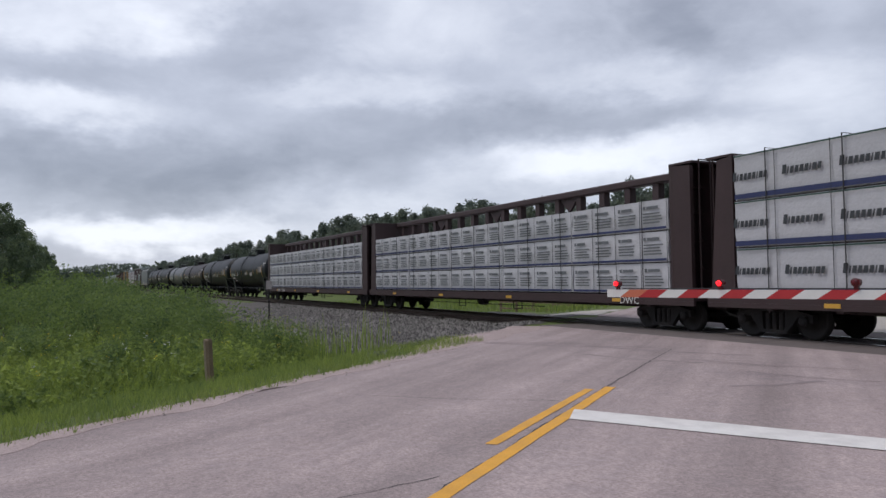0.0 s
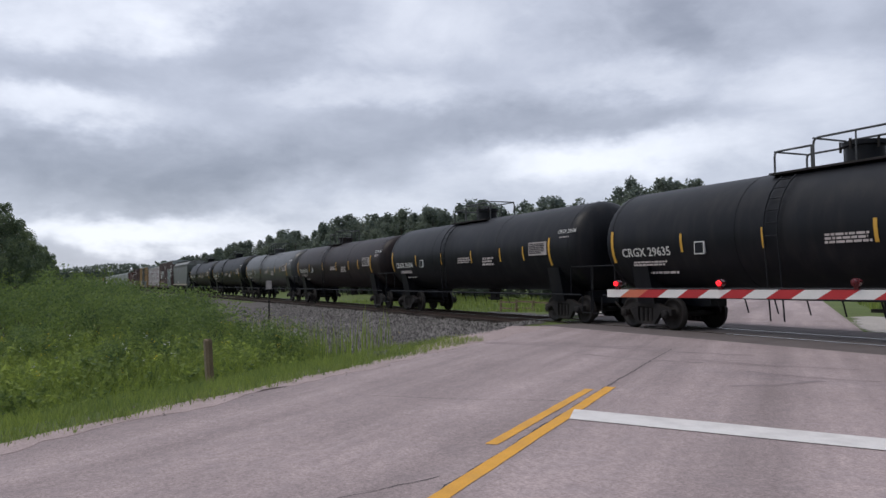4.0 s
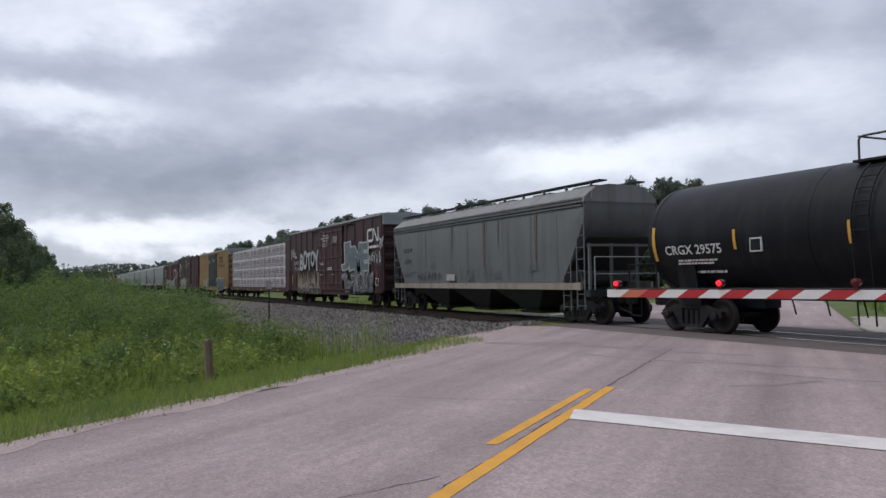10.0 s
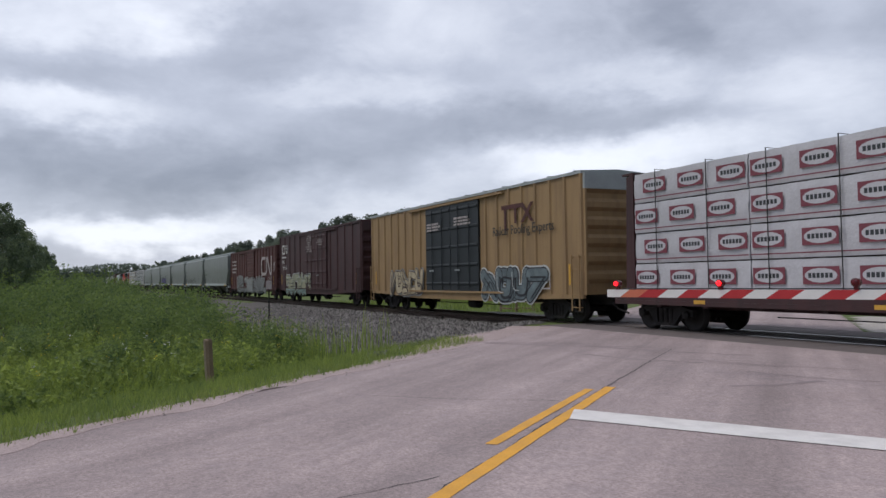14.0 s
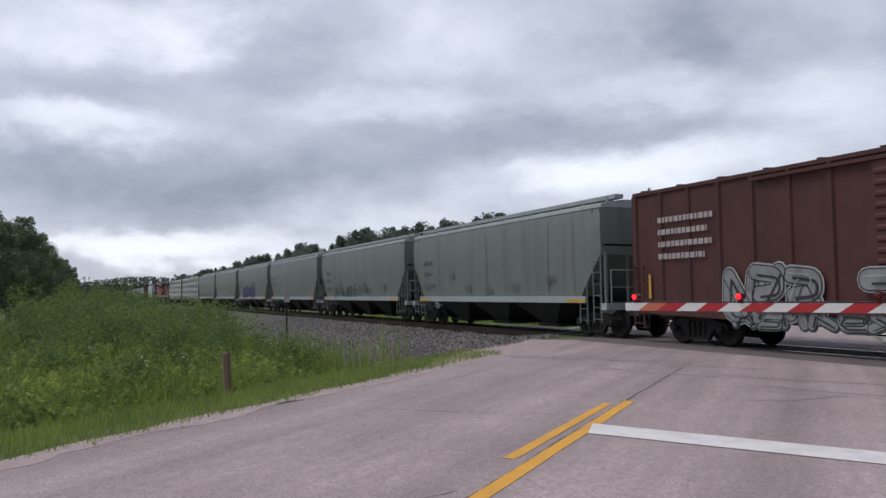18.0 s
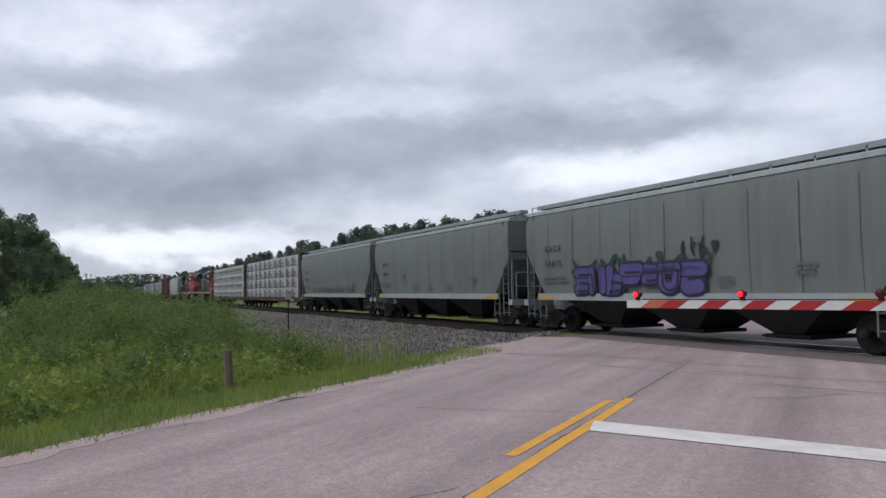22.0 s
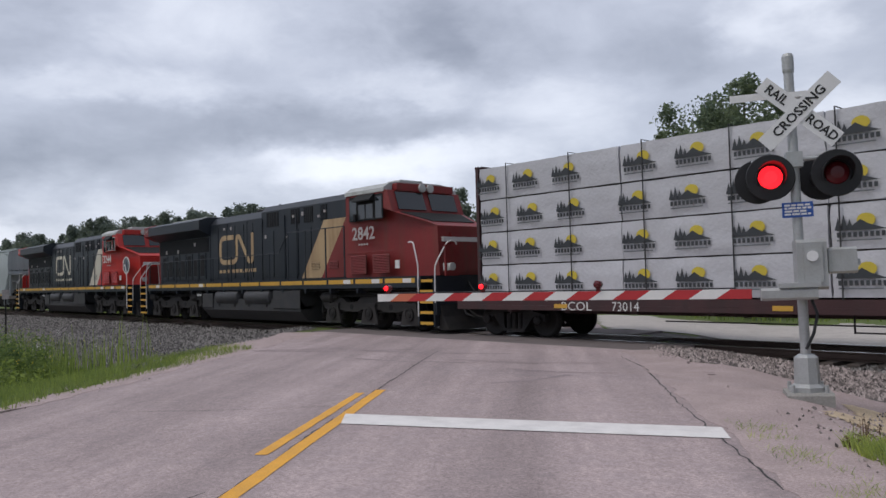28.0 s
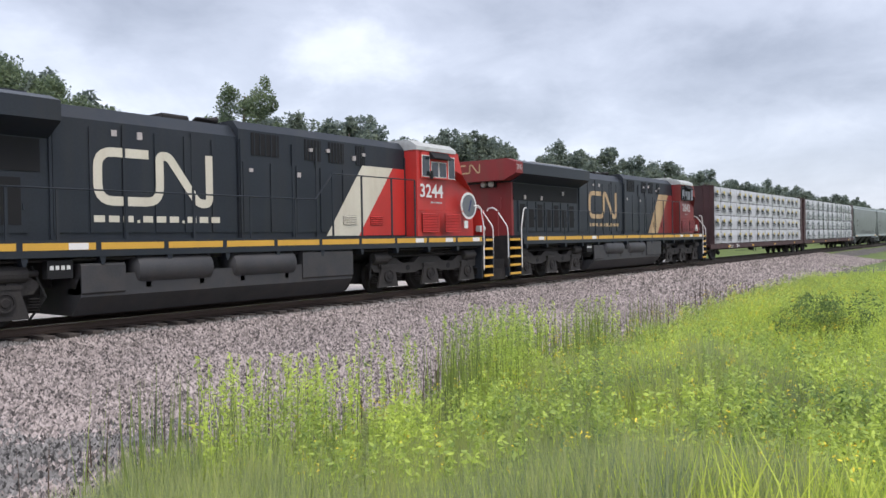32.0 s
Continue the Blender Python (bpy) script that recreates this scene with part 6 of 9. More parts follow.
    cab.add([(x, -wide(x), z) for x, z in side] + [(x, wide(x), z) for x, z in side],
            [tuple(range(n))[::-1], tuple(range(n, 2 * n))] + [(i, (i + 1) % n, n + (i + 1) % n, n + i) for i in range(n)])
    cabp = part("cab", cab, red, car)
    part("cab_roof", Shape().prism([(-1.56, 4.38), (-1.55, 4.50), (-1.3, 4.66), (-0.8, 4.72), (0.8, 4.72), (1.3, 4.66), (1.55, 4.50), (1.56, 4.38)], 6.40, 8.48, "x"), M_CABROOF, cabp)
    part("air_conditioner", Shape().box(7.35, 8.0, -0.5, 0.5, 4.72, 4.86, 0.04), M_CABROOF, cabp)
    part("number_board", Shape().box(8.36, 8.70, -1.2, 1.2, 4.40, 4.64, 0.03), red, cabp)
    trim_ = M_HANDRAIL_W if not dusty else M_TANKSIDE
    part("window_recess", Shape().box(6.62, 8.42, -1.545, -1.528, 3.52, 4.32), M_LOCODARK if dusty else red, cabp)
    for a, b, za, zb_ in ((6.66, 7.06, 3.56, 4.24), (7.14, 7.52, 3.56, 4.06), (7.54, 7.94, 3.56, 4.06), (8.04, 8.40, 3.54, 4.26)):
        w = part("side_window", Shape().box(a, b, -1.556, -1.546, za, zb_), trim_, cabp)
        part("pane", Shape().box(a + 0.025, b - 0.025, -1.564, -1.557, za + 0.025, zb_ - 0.025), M_GLASS, w)
    part("sunshade", Shape().prism([(-1.55, 4.36), (-1.76, 4.16), (-1.76, 4.13), (-1.55, 4.14)], 7.05, 8.0, "x"), M_LOCODARK, cabp)
    part("belt_rail", Shape().box(6.44, 8.9, -1.545, -1.53, 2.50, 2.53), red, cabp)
    part("nose_top", Shape().add([(8.95, -1.3, 3.70), (10.0, -0.9, 3.345), (10.0, 0.9, 3.345), (8.95, 1.3, 3.70), (8.95, -1.3, 3.712), (10.0, -0.9, 3.357), (10.0, 0.9, 3.357), (8.95, 1.3, 3.712)], [(4, 5, 6, 7), (0, 3, 2, 1), (0, 1, 5, 4), (1, 2, 6, 5), (2, 3, 7, 6), (3, 0, 4, 7)]), M_LOCODARK, cabp)
    for sg in (-1, 1):
        ys = sorted((sg * 0.12, sg * 1.25))
        q = Shape().add([(8.67, ys[0], 4.36), (8.67, ys[1], 4.36), (8.875, ys[1], 3.80), (8.875, ys[0], 3.80), (8.64, ys[0], 4.36), (8.64, ys[1], 4.36), (8.845, ys[1], 3.80), (8.845, ys[0], 3.80)],
                        [(0, 3, 2, 1), (4, 5, 6, 7), (0, 1, 5, 4), (2, 3, 7, 6), (1, 2, 6, 5), (3, 0, 4, 7)])
        part("windscreen", q, M_GLASS, cabp)
        part("headlamp", Shape().lathe([(0.0, 0.0), (0.14, 0.0), (0.14, 0.06), (0.0, 0.07)], (8.70, sg * 0.17, 4.52), "x", 14), M_LAMP, cabp)
        part("ditch_lamp", Shape().lathe([(0.0, 0.0), (0.11, 0.0), (0.12, 0.10), (0.0, 0.11)], (10.82, sg * 0.95, 1.95), "x", 14).box(10.6, 10.83, sg * 0.95 - 0.09, sg * 0.95 + 0.09, 1.84, 2.06), M_LAMP, car)
    part("mirror", Shape().box(7.0, 7.1, -1.66, -1.60, 3.5, 3.75), M_LOCODARK, cabp)
    words(number, 0.58, M_LETTER if not dusty else M_LETTERFADED, cabp, SIDE(7.36 if dusty else 7.16, 3.10, -1.536), 0.003, 1.05, bold=0.010)
    bars(cabp, 7.1, 7.75, 2.72, 2.80, 1, M_LETTERFADED, -1.536, seed)
    for a in (6.66, 7.85):
        slat_panel(cabp, a, a + 0.85, 1.82, 2.42, -1.534, 12, red)
    part("white_plate", Shape().box(8.95, 9.15, -1.53, -1.50, 1.95, 2.2), M_LETTER, cabp)
    if not dusty:
        part("crest_plate", Shape().lathe([(0.0, -0.02), (0.46, -0.02), (0.46, 0.0), (0.0, 0.0)], (9.45, -1.345, 2.72), "y", 24), M_LETTER, cabp, "round white crest plate")
        part("crest_print", Shape().lathe([(0.0, -0.006), (0.38, -0.006), (0.38, 0.0), (0.0, 0.0)], (9.45, -1.366, 2.72), "y", 24), M_INKGREY, cabp)
        part("crest_bar", Shape().prism([(9.4, 2.55), (9.46, 2.5), (9.62, 2.9), (9.56, 2.95)], -1.378, -1.373, "y"), M_INKBLUE, cabp)
    part("nose_door", Shape().box(10.30, 10.345, -0.45, 0.3, 1.8, 3.0), red, cabp)
    part("nose_light_bar", Shape().box(10.26, 10.36, -0.8, 0.8, 2.72, 2.86), M_HANDRAIL_W, cabp)
    # end platforms, steps, plows, rails
    for sg in (1, -1):
        xi, xo = (10.02, 10.72) if sg > 0 else (-10.42, -11.3)
        lo, hi = min(xi, xo), max(xi, xo)
        part("end_platform", Shape().box(lo, hi, -0.95, 0.95, 1.55, 1.68), K, car)
        part("pilot_plate", Shape().box(min(xo, xo + sg * 0.06), max(xo, xo + sg * 0.06), -1.5, 1.5, 0.55, 1.68), K if sg > 0 else M_STEEL, car)
        part("snow_plow", Shape().prism([(xo, 0.12), (xo + sg * 0.42, 0.12), (xo + sg * 0.18, 0.5), (xo + sg * 0.06, 0.85), (xo, 0.85)], -1.35, 1.35, "y"), M_STEEL, car)
        for ys in (-1, 1):
            ya, yb = sorted((ys * 0.98, ys * 1.52))
            st = part("step_well", Shape().box(min(xi, xi - sg * 0.06), max(xi, xi - sg * 0.06), ya, yb, 0.22, 1.6).box(min(xo, xo - sg * 0.05), max(xo, xo - sg * 0.05), ya, yb, 0.22, 1.6).box(lo, hi, min(ys * 0.98, ys * 1.02), max(ys * 0.98, ys * 1.02), 0.22, 1.6), K, car)
            for k in range(5):
                z = 0.28 + 0.31 * k
                part("step", Shape().box(lo + 0.05, hi - 0.05, ya, yb, z, z + 0.035), M_STEEL, st)
                e = ys * 1.525
                part("step_edge", Shape().box(lo + 0.07, hi - 0.07, min(e, e + ys * 0.012), max(e, e + ys * 0.012), z - 0.015, z + 0.07), M_YELMARK, st)
            rail_ = fillet([Vector((xi + sg * 0.02, ys * 1.56, 0.5)), Vector((xi + sg * 0.04, ys * 1.56, 2.0)), Vector((xi - sg * 0.16, ys * 1.56, 2.72)), Vector((xi - sg * 0.45, ys * 1.5, 2.72))], 0.15, 3)
            part("grab_rail", Shape().pipe([tuple(p) for p in rail_], 0.022), M_HANDRAIL_W, car)
            rail_ = fillet([Vector((xo, ys * 1.5, 0.9)), Vector((xo + sg * 0.02, ys * 1.5, 2.0)), Vector((xo, ys * 0.95, 2.72)), Vector((xo, ys * 0.6, 2.72)), Vector((xo, ys * 0.55, 1.65))], 0.15, 3)
            part("grab_rail", Shape().pipe([tuple(p) for p in rail_], 0.022), M_HANDRAIL_W, car)
        part("end_gate", Shape().box(min(xo, xo + sg * 0.05), max(xo, xo + sg * 0.05), -1.1, -0.55, 1.68, 2.6), red, car)
        part("air_hoses", Shape().pipe([(xo + sg * 0.05, -0.5, 0.9), (xo + sg * 0.3, -0.55, 0.55), (xo + sg * 0.6, -0.5, 0.45)], 0.03).pipe([(xo + sg * 0.05, 0.5, 0.9), (xo + sg * 0.3, 0.55, 0.5), (xo + sg * 0.6, 0.5, 0.5)], 0.03).pipe([(xo + sg * 0.05, -0.2, 1.5), (xo + sg * 0.35, -0.15, 1.1), (xo + sg * 0.7, 0.0, 1.35)], 0.03), M_RUBBER, car)
    couplers(car, 11.1)
    # walkway handrail
    for ys in (-1, 1):
        pts = [(-10.0, 2.70), (2.1, 2.70), (2.75, 3.42), (6.3, 3.42)]
        part("handrail", Shape().pipe([(a, ys * 1.54, b) for a, b in pts], 0.018), K if ys < 0 else K, car)
        for x in (-10.0, -8.5, -7.0, -5.7, -4.75, -3.3, -1.65, -0.05, 1.4, 2.75, 3.9, 5.2, 6.3):
            part("handrail_post", Shape().box(x - 0.03, x + 0.03, ys * 1.54 - 0.012, ys * 1.54 + 0.012, 1.36, 2.70 if x < 2.5 else 3.42), K, car)
    # fuel tank, air tanks, boxes
    part("fuel_tank", Shape().prism([(-1.5, 1.0), (-1.5, 0.55), (-1.15, 0.16), (1.15, 0.16), (1.5, 0.55), (1.5, 1.0), (1.2, 1.3), (-1.0, 1.3), (-1.0, 0.72), (-1.3, 0.72)], -4.3, 3.5, "x"), M_TANKSIDE, car)
    for a, b in ((-3.15, -1.1), (-0.65, 1.45)):
        t = part("air_tank", Shape().lathe([(0.0, a), (0.2, a + 0.02), (0.32, a + 0.10), (0.34, a + 0.18), (0.34, b - 0.18), (0.32, b - 0.10), (0.2, b - 0.02), (0.0, b)], (0, -1.28, 1.06), "x", 20), M_TANKSIDE, car, smooth=True)
        for x in (a + 0.35, b - 0.35):
            part("tank_foot", Shape().box(x - 0.06, x + 0.06, -1.5, -1.2, 0.68, 0.80), M_STEEL, t)
    part("battery_box", Shape().box(1.62, 3.5, -1.54, -1.0, 0.62, 1.34, 0.04), M_TANKSIDE, car)
    part("fuel_filler_box", Shape().box(-4.3, -3.35, -1.54, -1.0, 0.6, 1.22, 0.04), M_TANKSIDE, car)
    part("gauge_panel", Shape().box(-4.95, -4.45, -1.5, -1.3, 0.95, 1.3), M_LOCODARK, car)
    for k in range(4):
        part("gauge", Shape().box(-4.90 + 0.11 * k, -4.83 + 0.11 * k, -1.508, -1.50, 1.12, 1.2), M_LETTER, car)
    part("piping", Shape().pipe([(-10, -1.35, 1.3), (10, -1.35, 1.3)], 0.03).pipe([(-4.4, -1.4, 1.32), (3.6, -1.4, 1.38)], 0.025), M_STEEL, car)
    truck_c(car, -7.72)
    truck_c(car, 7.3)
    movers.append((car, x0))
    return car


# ---- the train, front to back ----
def mid(a, b):
    return (a + b) / 2 * 0.957, (a - b) / 2 * 0.957


c, h = mid(8.7, -14.98)
lumber_car("dark lumber car with blue-striped white wrapped bundles", c, h, "band", 3, 1.08, 4.58, M_BROWN, 4.63, "AOK", "25", seed=1, truss=False)
c, h = mid(-17.5, -41.5)
lumber_car("brown centre-beam car with low white wrapped lumber", c, h, "list", 3, 1.06, 3.76, M_BROWN, 4.66, "DWC", "", seed=2)
c, h = mid(-43.9, -67.5)
lumber_car("brown centre-beam car with low white wrapped lumber", c, h, "list", 3, 1.06, 3.76, M_BROWN, 4.66, "ATW", "273669", seed=3)
TANKS = [(-68.3, -87.0, M_TANKBLACK, "CRGX 29635", "glossy black tank car with yellow marks"), (-87.0, -105.8, M_TANKBLACK, "CRGX 29504", "glossy black tank car with yellow marks"),
         (-105.8, -125.3, M_TANKBROWN, "TILX 251476", "brownish black tank car with yellow marks"), (-125.3, -144.6, M_TANKGREY, "CRGX 7801", "worn dark grey tank car with a pale top"),
         (-144.6, -164.0, M_TANKBLACK, "CRGX 29641", "glossy black tank car with yellow marks"), (-164.0, -183.6, M_TANKBLACK, "CRGX 29575", "black tank car with sprayed scribbles low on its side")]
for i, (a, b, m, mark, lab) in enumerate(TANKS):
    c, h = mid(a, b)
    t = tank_car(lab, c, h - 0.38, m, mark, i + 3, 0.14 if "7801" in mark or "TILX" in mark else 0.0, (-2.45, -1.47, 0.02) if "7801" in mark else (-2.95, -1.94, -0.42) if "TILX" in mark else (-2.4, -1.27, 0.95))
c, h = mid(-185.8, -202.9)
hop = hopper_car("old grey covered hopper with a rust-streaked sill", c, h, M_HOPPEROLD, M_HOPPEROLDROOF, M_SILLOLD, "OCCX", "2359", 4, z_edge=4.12, z_cut=2.55, old=True)
scribble(hop, -5.15, -2.5, 1.5, 1.92, M_TAGDARK, -1.545, 8, 7, 0.035)
scribble(hop, -0.9, 2.2, 1.5, 2.05, M_INKGREY, -1.545, 9, 6, 0.03)
part("placard", Shape().box(-1.94, -1.15, -1.56, -1.53, 1.48, 1.75), M_LETTERFADED, hop)
for k, (x, w) in enumerate(((-1.45, 0.10), (1.44, 0.14), (2.6, 0.06), (5.3, 0.15), (-4.2, 0.05))):
    rr = random.Random(k)
    tip = 1.9 + rr.uniform(0, 0.9)
    part("rust_streak", Shape().quad((x - w * 0.35, -1.531, tip), (x + w * 0.3, -1.531, tip), (x + w / 2, -1.531, 3.3), (x - w / 2, -1.531, 3.3)).quad((x - w / 2, -1.531, 3.3), (x + w / 2, -1.531, 3.3), (x + w / 2, -1.52, 3.86), (x - w / 2, -1.52, 3.86)), M_RUSTSTREAK, hop)
c, h = mid(-204.7, -224.6)
bc = box_car("dark brown box car covered in silver sprayed lettering", c, h, M_MAROON, 5.16, M_MAROON, (-2.0, 3.0), 5, end_mark=M_LADDER)
drips(bc, -7.4, -1.3, 0.98, 2.6, M_TAGBEIGE, -1.540, 6, 13)
mural(bc, -7.2, -1.6, 0.72, 1.25, M_TAGSILVER, M_TAGCREAM, M_MAROON, -1.543, 26, 8, 0.04)
piece(bc, "BOTOY", -6.6, -2.0, 2.4, 3.5, M_TAGPALE, M_TAGDARK, -1.555, 4, 0.035, 0.05)
piece(bc, "JiME", 3.2, 7.5, 2.2, 3.5, M_TAGSLATE, M_TAGPALE, -1.560, 5, 0.05, 0.05)
mural(bc, 3.0, 8.2, 0.80, 2.05, M_TAGSILVER, M_TAGSLATE, M_TAGDARK, -1.545, 7, 7, 0.04)
scribble(bc, 7.6, 9.5, 2.45, 3.1, M_TAGWHITE, -1.545, 61, 5, 0.045)
scribble(bc, 9.25, 9.9, 3.2, 3.9, M_TAGWHITE, -1.545, 62, 2, 0.045)
scribble(bc, -9.2, -7.6, 3.1, 3.9, M_TAGWHITE, -1.545, 63, 4, 0.05)
words("DWC", 0.40, M_LETTERFADED, bc, SIDE(-7.5, 2.84, -1.545), 0.002, 1.5)
words("793 196", 0.40, M_LETTERFADED, bc, SIDE(-7.45, 2.40, -1.545), 0.002, 1.1)
words("CLOSE AND LOCK\nBOTH DOORS BEFORE\nMOVING CAR", 0.17, M_LETTER, bc, SIDE(-0.4, 4.28, -1.60), 0.002, 0.95)
part("sign_box", Shape().box(8.6, 9.1, -1.545, -1.535, 1.25, 1.65), M_LETTER, bc)
part("sign_box_inner", Shape().box(8.65, 8.84, -1.552, -1.545, 1.3, 1.6).box(8.86, 9.05, -1.552, -1.545, 1.3, 1.6), M_MAROON, bc)
bars(bc, 7.35, 9.15, 3.26, 3.46, 1, M_LETTER, -1.545, 14)
noodle(bc, 7.36, 3.64, 1.78, 0.75, 0.14, M_LETTER, -1.534)
bars(bc, -0.95, 0.15, 3.72, 4.0, 3, M_LETTERFADED, -1.60, 12)
bars(bc, 1.1, 2.3, 3.9, 4.3, 4, M_LETTERFADED, -1.60, 13)
bars(bc, -1.5, -0.6, 2.55, 2.75, 2, M_LETTERFADED, -1.60, 16)
bars(bc, 0.1, 1.2, 2.2, 2.4, 2, M_LETTER, -1.60, 17)
c, h = mid(-226.5, -248.95)
lumber_car("dark brown lumber car with red-marked white wrapped bundles", c, h, "oval", 4, 1.06, 4.58, M_MAROON, 4.63, seed=5, truss=False, rear=0.55, front=1.5)
c, h = mid(-251.63, -272)
by = box_car("faded yellow box car with black plug doors", c, h, M_TAN, 5.08, M_DOORBLACK, (-2.45, 2.75), 6, ribs=22, end_mark=M_LADDER)
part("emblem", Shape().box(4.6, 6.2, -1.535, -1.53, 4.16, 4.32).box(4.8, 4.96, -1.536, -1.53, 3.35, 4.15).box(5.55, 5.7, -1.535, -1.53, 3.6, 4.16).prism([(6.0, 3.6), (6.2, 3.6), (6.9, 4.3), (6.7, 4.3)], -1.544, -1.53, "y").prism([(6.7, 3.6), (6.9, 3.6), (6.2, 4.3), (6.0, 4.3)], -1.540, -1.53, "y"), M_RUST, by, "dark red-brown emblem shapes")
words("Railcar Pooling Experts", 0.50, M_DOORBLACK, by, SIDE(6.05, 3.35, -1.545), 0.002, 0.92)
mural(by, -6.9, -2.9, 0.72, 2.05, M_TAGCREAM, M_TAGSILVER, M_TAGBROWN, -1.545, 9, 5, 0.05)
mural(by, 3.1, 7.6, 0.62, 1.95, M_TAGSLATE, M_TAGWHITE, M_TAGDARK, -1.545, 10, 4, 0.06)
part("sign_frame", Shape().box(7.3, 7.9, -1.55, -1.535, 1.15, 1.2).box(7.3, 7.9, -1.55, -1.535, 1.5, 1.55).box(7.3, 7.34, -1.55, -1.535, 1.2, 1.5).box(7.86, 7.9, -1.55, -1.535, 1.2, 1.5), M_LETTERFADED, by)
bars(by, -2.2, -0.6, 3.7, 4.1, 3, M_LETTERFADED, -1.60, 22)
bars(by, 0.6, 2.3, 3.8, 4.2, 3, M_LETTERFADED, -1.60, 23)
c, h = mid(-273.9, -293.7)
bt = box_car("tall maroon box car with a pale green sprayed name", c, h, M_MAROON, 5.04, M_MAROON, (-2.1, 3.0), 7)
noodle(bt, -8.6, 3.60, 1.55, 0.72, 0.12, M_LETTER, -1.534)
words("DWC", 0.34, M_LETTER, bt, SIDE(-8.25, 3.02, -1.535), 0.002)
words("795 240", 0.36, M_LETTER, bt, SIDE(-7.85, 2.55, -1.535), 0.002, 1.05)
mural(bt, -7.4, -0.7, 0.95, 2.1, M_TAGGREEN, M_TAGWHITE, M_TAGDARK, -1.545, 31, 6, 0.045)
mural(bt, -7.4, -1.9, 0.55, 0.98, M_TAGTEAL, M_TAGGREEN, M_TAGBROWN, -1.535, 33, 7, 0.03)
bars(bt, -8.6, -7.0, 3.28, 3.45, 1, M_LETTER, -1.545, 15)
for a, w in ((-1.6, 0), (1.0, 1)):
    words("IMPORTANT\nCLOSE THIS DOOR\nBEFORE CLOSING\nMAIN DOOR\nIMPORTANT\nFERMER CETTE PORTE\nAVANT DE FERMER\nLA PORTE PRINCIPALE" if not w else "CLOSE AND LOCK\nBOTH DOORS BEFORE\nMOVING CAR", 0.15, M_LETTERFADED, bt, SIDE(a + 0.8, 4.1, -1.62), 0.002, 0.95)
c, h = mid(-295.2, -315.5)
bs = box_car("low brown box car with grey sprayed lettering", c, h, M_RUST, 4.5, M_RUST, (-1.8, 1.75), 8, ribs=18)
noodle(bs, 4.55, 2.05, 3.9, 1.6, 0.25, M_LETTERFADED, -1.534)
mural(bs, -6.1, -3.1, 0.62, 2.15, M_TAGSILVER, M_TAGPALE, M_TAGDARK, -1.545, 41, 3, 0.04)
mural(bs, -1.9, 1.6, 0.6, 2.0, M_TAGSILVER, M_TAGPALE, M_TAGDARK, -1.615, 42, 3, 0.035)
mural(bs, 1.65, 5.8, 0.6, 2.0, M_TAGSILVER, M_TAGPALE, M_TAGDARK, -1.545, 44, 4, 0.04)
mural(bs, -5.8, 6.4, 0.55, 1.05, M_TAGSILVER, M_TAGSLATE, M_TAGDARK, -1.535, 45, 16, 0.03)
scribble(bs, 9.0, 9.7, 2.3, 3.2, M_LETTERFADED, -1.545, 46, 3, 0.04)
scribble(bs, 7.0, 8.4, 1.0, 2.0, M_LETTERFADED, -1.545, 47, 3, 0.05)
bars(bs, -8.6, -6.4, 2.3, 3.7, 4, M_LETTERFADED, -1.535, 43, gap=0.7, long=0.22)
HOPS = [(-317.3, -333.9, "54901"), (-335.3, -352.0, "54903"), (-353.4, -370.2, "54886"), (-371.7, -388.0, "54875"), (-389.5, -406.1, "54891"), (-407.1, -424.4, "54892")]
for i, (a, b, num) in enumerate(HOPS):
    c, h = mid(a, b)
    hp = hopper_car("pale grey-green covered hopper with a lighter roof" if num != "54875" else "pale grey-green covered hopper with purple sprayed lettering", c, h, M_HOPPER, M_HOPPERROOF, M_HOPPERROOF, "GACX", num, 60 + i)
    if num == "54875":
        scribble(hp, -4.8, 1.9, 1.6, 2.55, M_INKGREEN, -1.550, 52, 8, 0.10)
        mural(hp, -4.5, 1.5, 1.30, 2.30, M_TAGPURPLE, M_TAGPURPLEDARK, M_TAGDARK, -1.562, 51, 7, 0.05)
        scribble(hp, 0.6, 2.2, 2.35, 2.9, M_TAGDARK, -1.556, 58, 4, 0.07)
    if num == "54903":
        scribble(hp, -4.7, -0.1, 1.3, 2.15, M_TAGDARK, -1.558, 53, 8, 0.06)
        scribble(hp, 0.5, 2.2, 1.4, 2.2, M_TAGDARK, -1.558, 57, 3, 0.05)
    if num == "54892":
        scribble(hp, -4.6, 5.6, 1.42, 1.85, M_TAGDARK, -1.552, 54, 14, 0.05)
c, h = mid(-425.8, -449.4)
lumber_car("brown lumber car with green-printed white wrapped bundles", c, h, "lodge", 4, 1.06, 4.58, M_MAROON, 4.63, "ATW", "", seed=8, truss=False)
c, h = mid(-451.7, -475.5)
lumber_car("dark lumber car with sun-and-hill printed white bundles", c, h, "peak", 4, 1.06, 4.58, M_MAROON, 4.63, "BCOL", "73014", seed=9, truss=False, rear=0.18)
M_REDDUSTY = mat("dusty_red_paint", (0.21, 0.024, 0.024), 0.5, vary=0.18, scale=1.0, fine=25, bump=0.04, streak=1, dirt=(0.12, 0.05, 0.035), dirt_amount=0.5)
M_REDBRIGHT = mat("bright_red_paint", (0.50, 0.035, 0.03), 0.42, vary=0.12, scale=1.0, fine=25, bump=0.03, streak=1, dirt=(0.28, 0.04, 0.03), dirt_amount=0.4)
M_CREAMDUSTY = mat("dusty_cream_paint", (0.45, 0.32, 0.18), 0.6, vary=0.18, scale=1.2, bump=0.03, streak=1, dirt=(0.22, 0.11, 0.05), dirt_amount=0.6)
